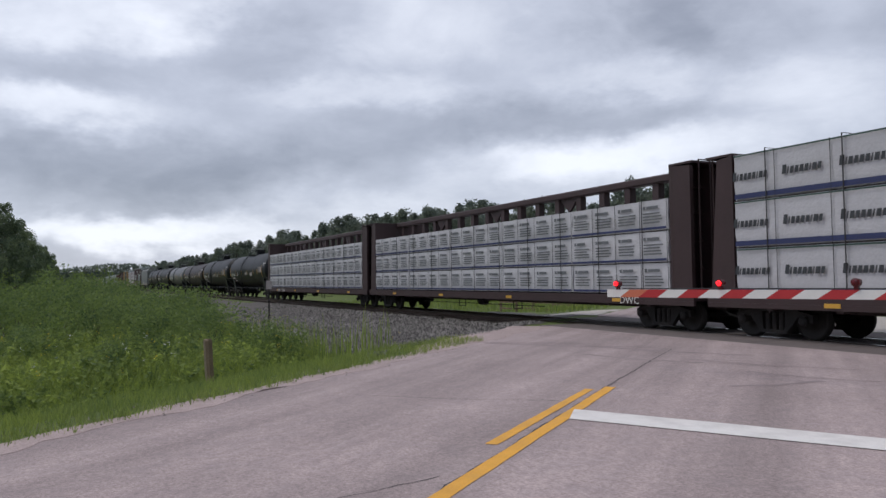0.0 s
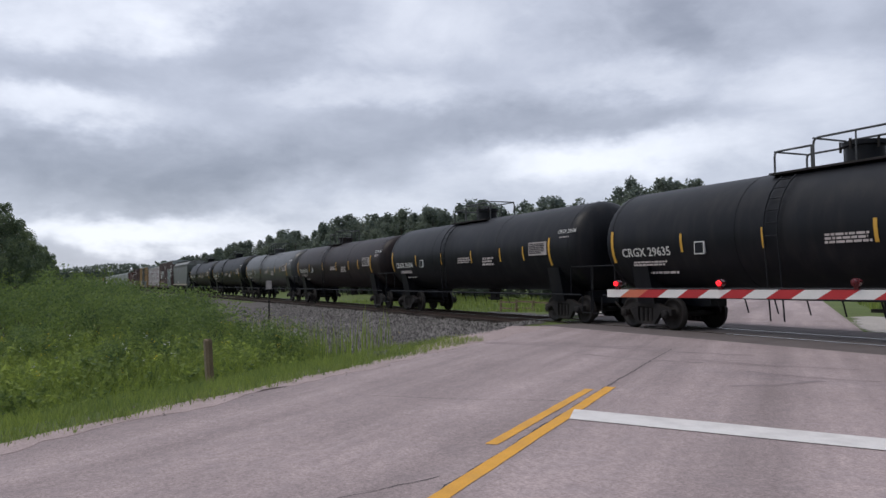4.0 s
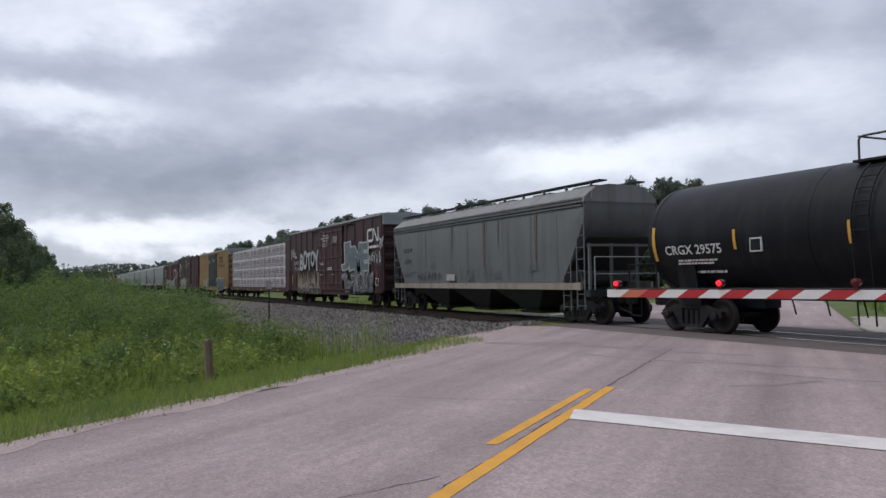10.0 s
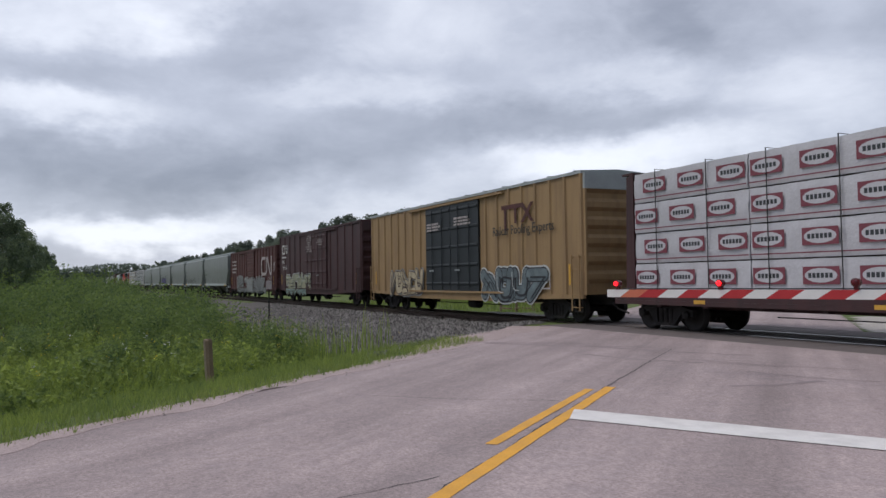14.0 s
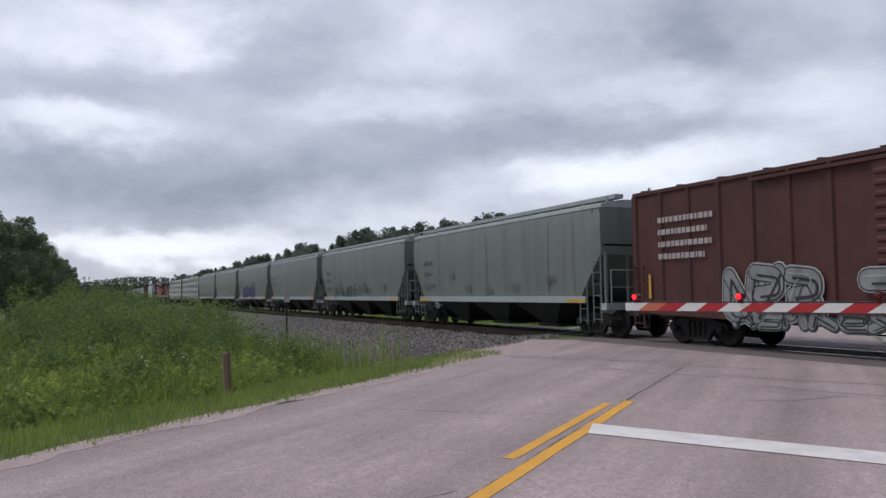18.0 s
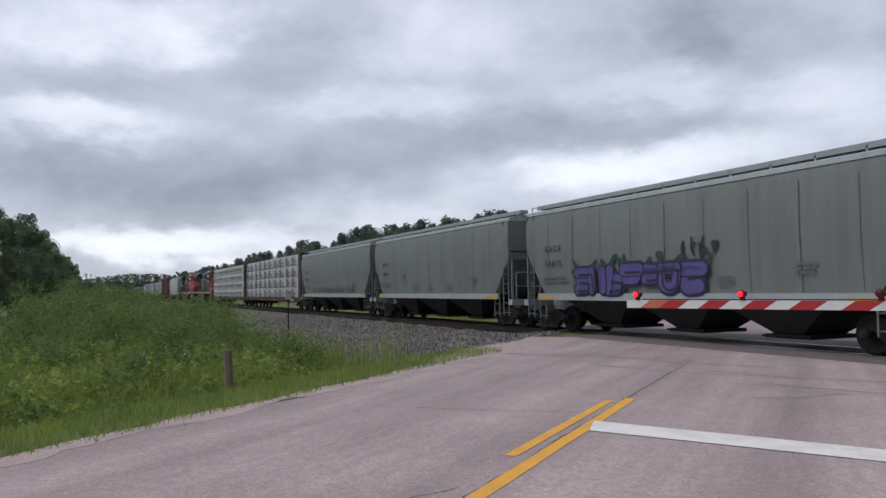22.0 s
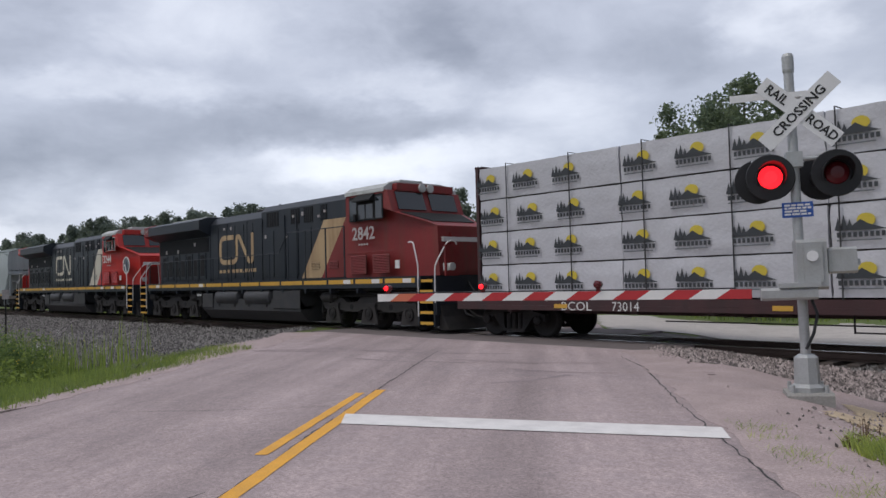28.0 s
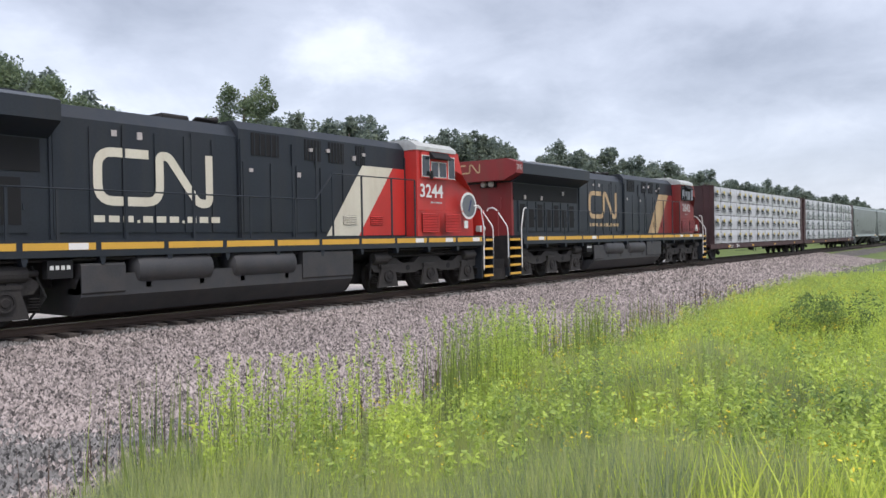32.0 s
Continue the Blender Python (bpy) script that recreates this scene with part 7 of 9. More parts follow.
M_CREAM = mat("clean_cream_paint", (0.60, 0.56, 0.46), 0.5, vary=0.1, scale=1.2, bump=0.03, streak=1, dirt=(0.45, 0.38, 0.28), dirt_amount=0.4)
locomotive("dusty red and black diesel locomotive with cream stripes", -478.6 * 0.957 - 9.64, M_REDDUSTY, M_CREAMDUSTY, "2842", True, 70)
locomotive("bright red and black diesel locomotive with cream stripes", -502.3 * 0.957 - 10.0, M_REDBRIGHT, M_CREAM, "3244", False, 71)
c, h = mid(-527, -544)
hopper_car("pale grey covered hopper behind the locomotives", c, h, M_HOPPERROOF, M_HOPPERROOF, M_SILLOLD, "", "", 90)
c, h = mid(-545.5, -565.3)
box_car("plain red-brown steel box car", c, h, M_RUST, 4.9, M_RUST, (-1.8, 1.8), 91)
for k, (a, b) in enumerate(((-567, -590), (-592.5, -616), (-618.5, -641))):
    c, h = mid(a, b)
    lumber_car("dark lumber car with plain white wrapped bundles", c, h, "list", 3, 1.06, 4.3, M_MAROON, 4.5, seed=20 + k, truss=False)
for k in range(4):
    c, h = mid(-643 - 19.3 * k, -662 - 19.3 * k)
    tank_car("black tank car at the far end of the train", c, h - 0.62, M_TANKBLACK, "CRGX 29610", 30 + k)


def motions():
    for t, x0 in movers:
        walk(t, [(0, pose(x0, TRACK_Y, 0)), (32, pose(x0 + SPEED * 32, TRACK_Y, 0))])


# ---- crossing signal and gate ----
M_ALU = mat("dull_aluminium", (0.42, 0.43, 0.43), 0.5, 0.4, vary=0.12, scale=4, bump=0.1, dirt=(0.25, 0.24, 0.23), dirt_amount=0.4)
M_SIGNWHITE = mat("white_sign_face", (0.72, 0.72, 0.72), 0.4, vary=0.06, scale=4, bump=0.0)
M_SIGNBLACK = mat("black_sign_letter", (0.02, 0.02, 0.02), 0.5, vary=0.1, bump=0.0)
M_HOODBLACK = mat("black_lamp_hood", (0.015, 0.015, 0.017), 0.5, vary=0.2, bump=0.05)
M_LENSDARK = mat("unlit_red_lens", (0.10, 0.008, 0.012), 0.2, vary=0.1, bump=0.05)
M_LENSLIT = mat("lit_red_lens", (1.0, 0.012, 0.02), 0.3, vary=0.05, bump=0.0, emit=2.2)
M_ARMRED = mat("red_reflective_tape", (0.42, 0.03, 0.035), 0.4, vary=0.1, scale=6, bump=0.0)
M_ARMTIP = mat("orange_faded_tape", (0.55, 0.16, 0.09), 0.4, vary=0.1, scale=6, bump=0.0)
M_ARMWHITE = mat("white_reflective_tape", (0.70, 0.70, 0.68), 0.4, vary=0.06, scale=6, bump=0.0)
M_BLUESIGN = mat("blue_sign", (0.03, 0.09, 0.34), 0.4, vary=0.1, bump=0.0)
M_POSTPALE = mat("pale_post_wood", (0.26, 0.215, 0.155), 0.9, vary=0.3, scale=8, bump=0.4)
M_CONCRETE = mat("weathered_concrete", (0.30, 0.29, 0.27), 0.9, vary=0.2, scale=6, bump=0.4)

MAST = Vector((-4.38, 10.45))
FACE = 30.0                                    # the signal looks down the road
ROT = pose(0, 0, 0, 0, 0, FACE)


def signal_mast():
    """Built facing -y, then turned to the road."""
    t = thing("crossing_signal", "grey metal crossing mast with a crossbuck and red lamps", "crossing signal", at=Matrix.Translation((MAST.x, MAST.y, 0)) @ ROT @ pose(0, 0, 0, 0, -1.0, 0))
    zb = float(ground_z(MAST.x, MAST.y))
    part("foundation", Shape().box(-0.28, 0.28, -0.28, 0.28, zb - 0.3, zb + 0.14, 0.03), M_CONCRETE, t)
    for sx in (-0.2, 0.2):
        for sy in (-0.2, 0.2):
            part("anchor_bolt", Shape().rod((sx, sy, zb + 0.1), (sx, sy, zb + 0.24), 0.025), M_ALU, t)
    part("base", Shape().lathe([(0.0, zb + 0.12), (0.23, zb + 0.12), (0.23, zb + 0.20), (0.16, zb + 0.24), (0.15, zb + 0.58), (0.10, zb + 0.62), (0.0, zb + 0.62)], (0, 0, 0), "z", 8), M_ALU, t)
    part("mast", Shape().rod((0, 0, zb + 0.3), (0, 0, 4.22), 0.063, 20), M_ALU, t, smooth=True)
    part("bell", Shape().lathe([(0.0, 4.22), (0.066, 4.22), (0.075, 4.26), (0.075, 4.44), (0.06, 4.48), (0.0, 4.50)], (0, 0, 0), "z", 16), M_ALU, t)
    # crossbuck
    for k, (ang, up, lo, off) in enumerate(((43, "CROSSING", "", -0.09), (-43, "RAIL", "ROAD", -0.078))):
        m = Matrix.Translation((0.09, off, 3.68)) @ Euler((0, radians(-ang), 0)).to_matrix().to_4x4()
        w = 1.22
        bl = part("blade", Shape().box(-w / 2, w / 2, -0.004, 0.004, -0.114, 0.114), M_SIGNWHITE, t, at=m)
        face = Euler((radians(90), 0, 0)).to_matrix().to_4x4()
        if lo:
            words(up, 0.17, M_SIGNBLACK, bl, Matrix.Translation((-0.36, -0.008, 0.0)) @ face, 0.001, 0.95, bold=0.004)
            words(lo, 0.17, M_SIGNBLACK, bl, Matrix.Translation((0.36, -0.008, 0.0)) @ face, 0.001, 0.95, bold=0.004)
        else:
            words(up, 0.17, M_SIGNBLACK, bl, Matrix.Translation((0.0, -0.008, 0.0)) @ face, 0.001, 1.05, bold=0.004)
    part("blade_back", Shape().box(-0.75, -0.25, 0.075, 0.083, 3.91, 4.01).box(-0.2, 0.2, -0.08, 0.09, 3.88, 3.95), M_SIGNWHITE, t)
    # lamps on a cross arm
    part("cross_arm", Shape().rod((-0.53, -0.05, 3.05), (0.71, -0.05, 3.05), 0.03, 10).box(-0.1, 0.1, -0.1, 0.1, 2.95, 3.15), M_ALU, t)
    for sx, lit in ((-0.31, True), (0.49, False)):
        zl = 2.83
        back = part("lamp_background", Shape().lathe([(0.0, -0.012), (0.30, -0.012), (0.31, 0.0), (0.30, 0.012), (0.0, 0.012)], (sx, -0.10, zl), "y", 32), M_HOODBLACK, t)
        part("lamp_housing", Shape().lathe([(0.0, 0.2), (0.13, 0.18), (0.16, 0.0), (0.16, -0.02), (0.0, -0.02)], (sx, -0.09, zl), "y", 20), M_HOODBLACK, back)
        vis = Shape()
        n = 22
        ring = lambda r, y: [(sx + r * math.cos(radians(-35 + 250 * i / n)), y(i), zl + r * math.sin(radians(-35 + 250 * i / n))) for i in range(n + 1)]
        depth = lambda i: -0.112 - 0.32 * math.sin(math.pi * min(1, max(0, i / n))) ** 0.7
        a, b = ring(0.185, lambda i: -0.112), ring(0.19, depth)
        c_, d_ = ring(0.177, lambda i: -0.112), ring(0.182, depth)
        m_ = n + 1
        vis.add(a + b + c_ + d_, [(i, i + 1, m_ + i + 1, m_ + i) for i in range(n)] + [(2 * m_ + i + 1, 2 * m_ + i, 3 * m_ + i, 3 * m_ + i + 1) for i in range(n)] + [(m_ + i, m_ + i + 1, 3 * m_ + i + 1, 3 * m_ + i) for i in range(n)])
        part("lamp_visor", vis, M_HOODBLACK, back)
        part("lamp_lens", Shape().lathe([(0.0, -0.05), (0.08, -0.045), (0.14, -0.02), (0.152, 0.0), (0.0, 0.0)], (sx, -0.115, zl), "y", 24), M_LENSLIT if lit else M_LENSDARK, back, "glowing red lens" if lit else "dark red lens")
        rear = part("rear_lamp_background", Shape().lathe([(0.0, -0.012), (0.30, -0.012), (0.31, 0.0), (0.30, 0.012), (0.0, 0.012)], (sx * 1.0 - 0.12, 0.34, zl), "y", 32), M_HOODBLACK, t)
        part("rear_lamp_housing", Shape().lathe([(0.0, -0.2), (0.13, -0.18), (0.16, 0.0), (0.19, 0.3), (0.185, 0.3), (0.0, 0.05)], (sx - 0.12, 0.34, zl), "y", 20), M_HOODBLACK, rear)
    sg = part("blue_sign", Shape().box(-0.19, 0.19, -0.085, -0.075, 2.28, 2.48), M_BLUESIGN, t, "small blue notice plate")
    bars(sg, -0.16, 0.17, 2.30, 2.46, 4, M_SIGNWHITE, -0.089, 3)
    # gate mechanism
    part("gate_machine", Shape().box(-0.06, 0.30, -0.22, 0.2, 1.32, 1.98, 0.04), M_ALU, t)
    part("machine_cover", Shape().box(0.02, 0.24, -0.25, -0.22, 1.42, 1.90), M_ALU, t)
    part("machine_dial", Shape().lathe([(0.0, -0.02), (0.07, -0.02), (0.07, 0.0), (0.0, 0.0)], (0.12, -0.25, 1.76), "y", 14), M_SIGNWHITE, t)
    part("counterweight", Shape().box(0.32, 0.66, -0.15, 0.05, 1.52, 1.86, 0.03).box(0.30, 0.70, -0.1, 0.0, 1.62, 1.70), M_ALU, t)
    part("arm_bracket", Shape().box(-0.52, 0.16, -0.28, -0.08, 1.20, 1.36, 0.03).box(-0.30, 0.20, -0.30, -0.1, 1.36, 1.42), M_ALU, t)
    part("conduit", Shape().pipe([(0.07, -0.07, 1.3), (0.16, -0.09, 1.0), (0.10, -0.1, 0.75), (0.0, -0.1, 0.55)], 0.02, 8), M_HOODBLACK, t)
    return t


signal_mast()


def gate_arm():
    a, b = Vector((-4.9, 10.06, 1.28)), Vector((-10.93, 8.42, 1.28))
    d = b - a
    L = d.length
    t = thing("gate_arm", "red and white striped crossing gate arm with red lamps", "crossing gate", at=Matrix.Translation(a) @ pose(0, 0, 0, 0, 0, math.degrees(math.atan2(d.y, d.x))))
    # along +x from the mast to the tip; the face towards the road is +y
    n = 17
    hz = 0.065
    slant = 0.10
    x = 0.0
    w = L / n
    for i in range(n):
        m = (M_ARMRED if i % 2 == 0 else M_ARMWHITE)
        if i == n - 1:
            m = M_ARMWHITE
        if i == n - 2:
            m = M_ARMTIP
        if i % 2 and i < n - 2:
            m = M_ARMWHITE
        x0, x1 = x, x + w
        s0, s1 = (slant if i else 0), (slant if i < n - 1 else 0)
        part("stripe", Shape().prism([(x0 + s0, -hz), (x1 + s1, -hz), (x1 - s1, hz), (x0 - s0, hz)], -0.02, 0.02, "y"), m, t)
        x += w
    for i, (fx, lit) in enumerate(((0.965, True), (0.66, True), (0.345, False))):
        xx = L * fx
        lamp = part("arm_lamp", Shape().lathe([(0.0, -0.06), (0.055, -0.05), (0.06, 0.05), (0.0, 0.06)], (xx, 0.0, hz + 0.10), "y", 16).box(xx - 0.03, xx + 0.03, -0.025, 0.025, hz, hz + 0.05), M_LENSDARK, t)
        part("lamp_lens", Shape().lathe([(0.0, 0.10), (0.03, 0.092), (0.043, 0.06), (0.0, 0.055)], (xx, 0.0, hz + 0.10), "y", 16), M_LENSLIT if lit else M_LENSDARK, lamp)
    part("lamp_cable", Shape().pipe([(0.2, 0.0, hz + 0.015), (L * 0.95, 0.0, hz + 0.015)], 0.01), M_HOODBLACK, t)
    return t


gate_arm()

M_POSTWOOD = mat("weathered_post_wood", (0.20, 0.15, 0.10), 0.9, vary=0.3, scale=6, fine=50, bump=0.5, dirt=(0.07, 0.055, 0.045), dirt_amount=0.5)


def marker_post():
    x, y = -14.8, 2.35
    zb = float(ground_z(x, y)) - 0.3
    t = thing("marker_post", "short weathered brown wooden marker post in the grass", "post", at=Matrix.Translation((x, y, zb)) @ pose(0, 0, 0, 1.5, -2.5, 40))
    h = 1.58 - math.tan(radians(4.0)) * 15.0 - zb
    part("post", Shape().prism([(-0.06, -0.05), (0.06, -0.05), (0.06, 0.05), (-0.06, 0.05)], 0, h - 0.03, "z").loft([[(-0.06, -0.05, h - 0.03), (0.06, -0.05, h - 0.03), (0.06, 0.05, h - 0.03), (-0.06, 0.05, h - 0.03)], [(-0.045, -0.035, h), (0.045, -0.035, h), (0.045, 0.035, h), (-0.045, 0.035, h)]]), M_POSTWOOD, t)
    # paler strip down the left of the front face
    part("bleached_strip", Shape().box(-0.055, -0.01, -0.058, -0.052, 0.3, h - 0.04), M_POSTPALE, t)


def mile_post():
    x, y = -38.5, 8.9
    zb = float(ground_z(x, y)) - 0.1
    t = thing("track_sign", "small white trackside sign on a thin post", "sign", at=Matrix.Translation((x, y, zb)) @ pose(0, 0, 0, 0, 0, 70))
    part("post", Shape().rod((0, 0, 0), (0, 0, 2.75), 0.035, 8), M_STEEL, t)
    part("plate", Shape().box(-0.14, 0.14, -0.045, -0.035, 2.33, 2.75), M_LETTERFADED, t)


marker_post()
mile_post()


def field_fence():
    """Two-rail fence along the lot behind the track."""
    t = thing("rail_fence", "low dark two-rail wooden fence behind the track", "fence")
    for i in range(10):
        x = -47 + 2.1 * i
        z = float(ground_z(x, 27.0))
        part("fence_post", Shape().box(x - 0.06, x + 0.06, 26.94, 27.06, z - 0.2, z + 1.0), M_POSTWOOD, t)
        if i < 9:
            for h in (0.45, 0.88):
                part("fence_rail", Shape().box(x + 0.06, x + 2.04, 26.97, 27.03, z + h - 0.06, z + h + 0.05), M_POSTWOOD, t)


field_fence()


# ---- plants ----
def leaf_mat(name, color, vary=0.35, rough=0.6, through=0.45, patch_=0.45):
    """Leaves: colour varies from leaf to leaf, and some light passes through."""
    m = bpy.data.materials.new(name)
    m.use_nodes = True
    n, l = m.node_tree.nodes, m.node_tree.links
    b = n["Principled BSDF"]
    b.inputs["Roughness"].default_value = rough
    b.inputs["Specular IOR Level"].default_value = 0.25
    geo, tc = n.new("ShaderNodeNewGeometry"), n.new("ShaderNodeTexCoord")
    no = n.new("ShaderNodeTexNoise"); no.inputs["Scale"].default_value = patch_; no.inputs["Detail"].default_value = 4; no.inputs["Roughness"].default_value = 0.6
    l.new(tc.outputs["Object"], no.inputs["Vector"])
    spread = n.new("ShaderNodeMapRange"); spread.inputs[1].default_value, spread.inputs[2].default_value = 0.34, 0.66
    l.new(no.outputs[0], spread.inputs[0])
    ramp = n.new("ShaderNodeValToRGB")
    e = ramp.color_ramp.elements
    e[0].color = (color[0] * (1 - vary * 1.15), color[1] * (1 - vary), color[2] * (1 - vary * 0.4), 1)
    e[1].color = (color[0] * (1 + vary * 1.35), color[1] * (1 + vary), color[2] * (1 + vary * 0.4), 1)
    mx = n.new("ShaderNodeMath"); mx.operation = "MULTIPLY"; mx.inputs[1].default_value = 0.45
    l.new(geo.outputs["Random Per Island"], mx.inputs[0])
    ad = n.new("ShaderNodeMath"); ad.operation = "MULTIPLY_ADD"; ad.inputs[1].default_value = 0.55
    l.new(spread.outputs[0], ad.inputs[0]); l.new(mx.outputs[0], ad.inputs[2])
    l.new(ad.outputs[0], ramp.inputs[0]); l.new(ramp.outputs[0], b.inputs["Base Color"])
    tr = n.new("ShaderNodeBsdfTranslucent"); l.new(ramp.outputs[0], tr.inputs["Color"])
    mix = n.new("ShaderNodeMixShader"); mix.inputs[0].default_value = through
    out = n["Material Output"]
    l.new(b.outputs[0], mix.inputs[1]); l.new(tr.outputs[0], mix.inputs[2]); l.new(mix.outputs[0], out.inputs["Surface"])
    return m


M_GRASS = leaf_mat("roadside_grass", (0.235, 0.31, 0.085), 0.4, patch_=1.1)
M_GRASSDARK = leaf_mat("ditch_grass", (0.225, 0.305, 0.075), 0.55, patch_=0.6)
M_GRASSBRIGHT = leaf_mat("bright_meadow_grass", (0.48, 0.60, 0.125), 0.6, patch_=0.8)
M_PALE = leaf_mat("pale_seed_grass", (0.37, 0.43, 0.19), 0.45, patch_=1.2)
M_STRIP = leaf_mat("fresh_green_grass", (0.35, 0.44, 0.115), 0.5, patch_=1.4)
M_WEED = leaf_mat("leafy_weed", (0.42, 0.545, 0.14), 0.6, patch_=0.9)
M_WEEDDARK = leaf_mat("dark_leafy_weed", (0.235, 0.32, 0.085), 0.6, patch_=0.7)
M_DRY = leaf_mat("dead_stalk", (0.10, 0.075, 0.06), 0.3)
M_BROWNWEED = leaf_mat("brown_weed", (0.17, 0.125, 0.085), 0.4)
M_FLOWER = mat("yellow_flower", (0.70, 0.55, 0.05), 0.7, vary=0.2, bump=0.0)
M_FLOWERW = mat("white_flower", (0.75, 0.75, 0.7), 0.7, vary=0.1, bump=0.0)
# pale, bluish tree greens: the haze of distance is put into these colours
M_LEAFTREE = leaf_mat("hazed_tree_leaves", (0.15, 0.20, 0.12), 0.4, through=0.4)
M_LEAFFAR = leaf_mat("hazed_far_leaves", (0.17, 0.21, 0.17), 0.3, through=0.42)
M_NEEDLE = leaf_mat("hazed_pine_needles", (0.12, 0.16, 0.138), 0.35, through=0.2)
M_BARK = mat("tree_bark", (0.09, 0.075, 0.06), 0.95, vary=0.35, scale=4, fine=30, bump=0.6)


def quick_mesh(name, V, F, material):
    """A mesh from arrays; F holds triangles or quads."""
    me = bpy.data.meshes.new(name)
    n, k = F.shape
    me.vertices.add(len(V)); me.vertices.foreach_set("co", np.asarray(V, np.float32).ravel())
    me.loops.add(n * k); me.loops.foreach_set("vertex_index", F.astype(np.int32).ravel())
    me.polygons.add(n); me.polygons.foreach_set("loop_start", np.arange(0, n * k, k, dtype=np.int32)); me.polygons.foreach_set("loop_total", np.full(n, k, np.int32))
    me.update(calc_edges=True)
    me.materials.append(material)
    return me


def blades(name, P, h, w, lean, rs):
    """Grass blades as bent strips at the points P with the heights h."""
    n = len(P)
    a = rs.uniform(0, 2 * np.pi, n)
    side = np.stack([np.cos(a), np.sin(a), np.zeros(n)], 1) * (w * rs.uniform(0.6, 1.3, n))[:, None]
    b = rs.uniform(0, 2 * np.pi, n)
    bend = np.stack([np.cos(b), np.sin(b), np.zeros(n)], 1) * (h * lean * rs.uniform(0.2, 1.2, n))[:, None]
    up = np.zeros((n, 3)); up[:, 2] = h
    v = np.stack([P - side, P + side, P + up * 0.55 + bend * 0.35 + side * 0.75, P + up * 0.55 + bend * 0.35 - side * 0.75, P + up + bend + side * 0.12, P + up + bend - side * 0.12], 1)
    V = v.reshape(-1, 3)
    k = np.arange(n)[:, None] * 6
    F = np.concatenate([k + np.array([[0, 1, 2, 3]]), k + np.array([[3, 2, 4, 5]])])
    return V, F


def leaves(C, size, rs, flat=0.0, tri=False):
    """Leaf quads, or three-cornered sprays, round the points C."""
    n = len(C)
    u = rs.normal(size=(n, 3)); u[:, 2] *= (1 - flat); u /= np.linalg.norm(u, axis=1)[:, None]
    q = rs.normal(size=(n, 3)); q -= (q * u).sum(1)[:, None] * u; q /= np.linalg.norm(q, axis=1)[:, None]
    s = (size * rs.uniform(0.6, 1.4, n))[:, None]
    if tri:
        v = np.stack([C - u * s * 0.7 - q * s * 0.55, C - u * s * 0.7 + q * s * 0.55, C + u * s], 1)
        return v.reshape(-1, 3), np.arange(n * 3).reshape(-1, 3)
    v = np.stack([C - u * s, C + q * s * 0.42, C + u * s, C - q * s * 0.42], 1)
    return v.reshape(-1, 3), np.arange(n * 4).reshape(-1, 4)


def scatter(x0, x1, y0, y1, n, inside, rs):
    x, y = rs.uniform(x0, x1, n), rs.uniform(y0, y1, n)
    k = inside(x, y)
    x, y = x[k], y[k]
    return np.stack([x, y, ground_z(x, y)], 1)


def field(name, pts, h, w, lean, material, label, seed):
    rs = np.random.RandomState(seed)
    V, F = blades(name, pts, h(pts, rs), w, lean, rs)
    return tagged(new(name, quick_mesh(name, V, F, material)), label, "grass", kind="stuff")


def weeds(name, pts, h, material, label, seed, per=26, size=0.055, spread=0.12):
    """Leafy weeds: a stalk and leaves all the way up."""
    rs = np.random.RandomState(seed)
    n = len(pts)
    hh = h(pts, rs)
    lean = rs.normal(size=(n, 2)) * 0.10
    t = np.tile(np.linspace(0.12, 1.0, per), (n, 1))
    a = rs.uniform(0, 2 * np.pi, (n, per))
    r = spread * (1.15 - t) * rs.uniform(0.3, 1.3, (n, per)) + 0.01
    C = np.stack([pts[:, None, 0] + lean[:, None, 0] * t * hh[:, None] + r * np.cos(a), pts[:, None, 1] + lean[:, None, 1] * t * hh[:, None] + r * np.sin(a), pts[:, None, 2] + t * hh[:, None]], -1).reshape(-1, 3)
    V, F = leaves(C, size, rs, 0.3)
    top = pts + np.stack([lean[:, 0] * hh, lean[:, 1] * hh, hh], 1)
    e = np.array([0.006, 0, 0])
    S = np.stack([pts - e, pts + e, top + e * 0.4, top - e * 0.4], 1).reshape(-1, 3)
    k = len(V)
    V, F = np.concatenate([V, S]), np.concatenate([F, k + np.arange(n * 4).reshape(-1, 4)])
    return tagged(new(name, quick_mesh(name, V, F, material)), label, "weeds", kind="stuff")


def flowers(name, pts, h, material, label, seed, size=0.02, per=5):
    rs = np.random.RandomState(seed)
    C = np.repeat(pts + np.stack([np.zeros(len(pts)), np.zeros(len(pts)), h(pts, rs)], 1), per, 0) + rs.normal(size=(len(pts) * per, 3)) * 0.03
    V, F = leaves(C, size, rs)
    return tagged(new(name, quick_mesh(name, V, F, material)), label, "flowers", kind="stuff")


rs0 = np.random.RandomState(11)
left_of = lambda x, y: ROAD_L - across(x, y)
right_of = lambda x, y: across(x, y) - ROAD_R
clump = lambda x, y, s=0.35: 0.5 + 0.5 * np.sin(x * s * 2.1 + 1.7 * np.sin(y * s * 1.6)) * np.sin(y * s * 2.3 + 1.1 * np.sin(x * s * 1.2))

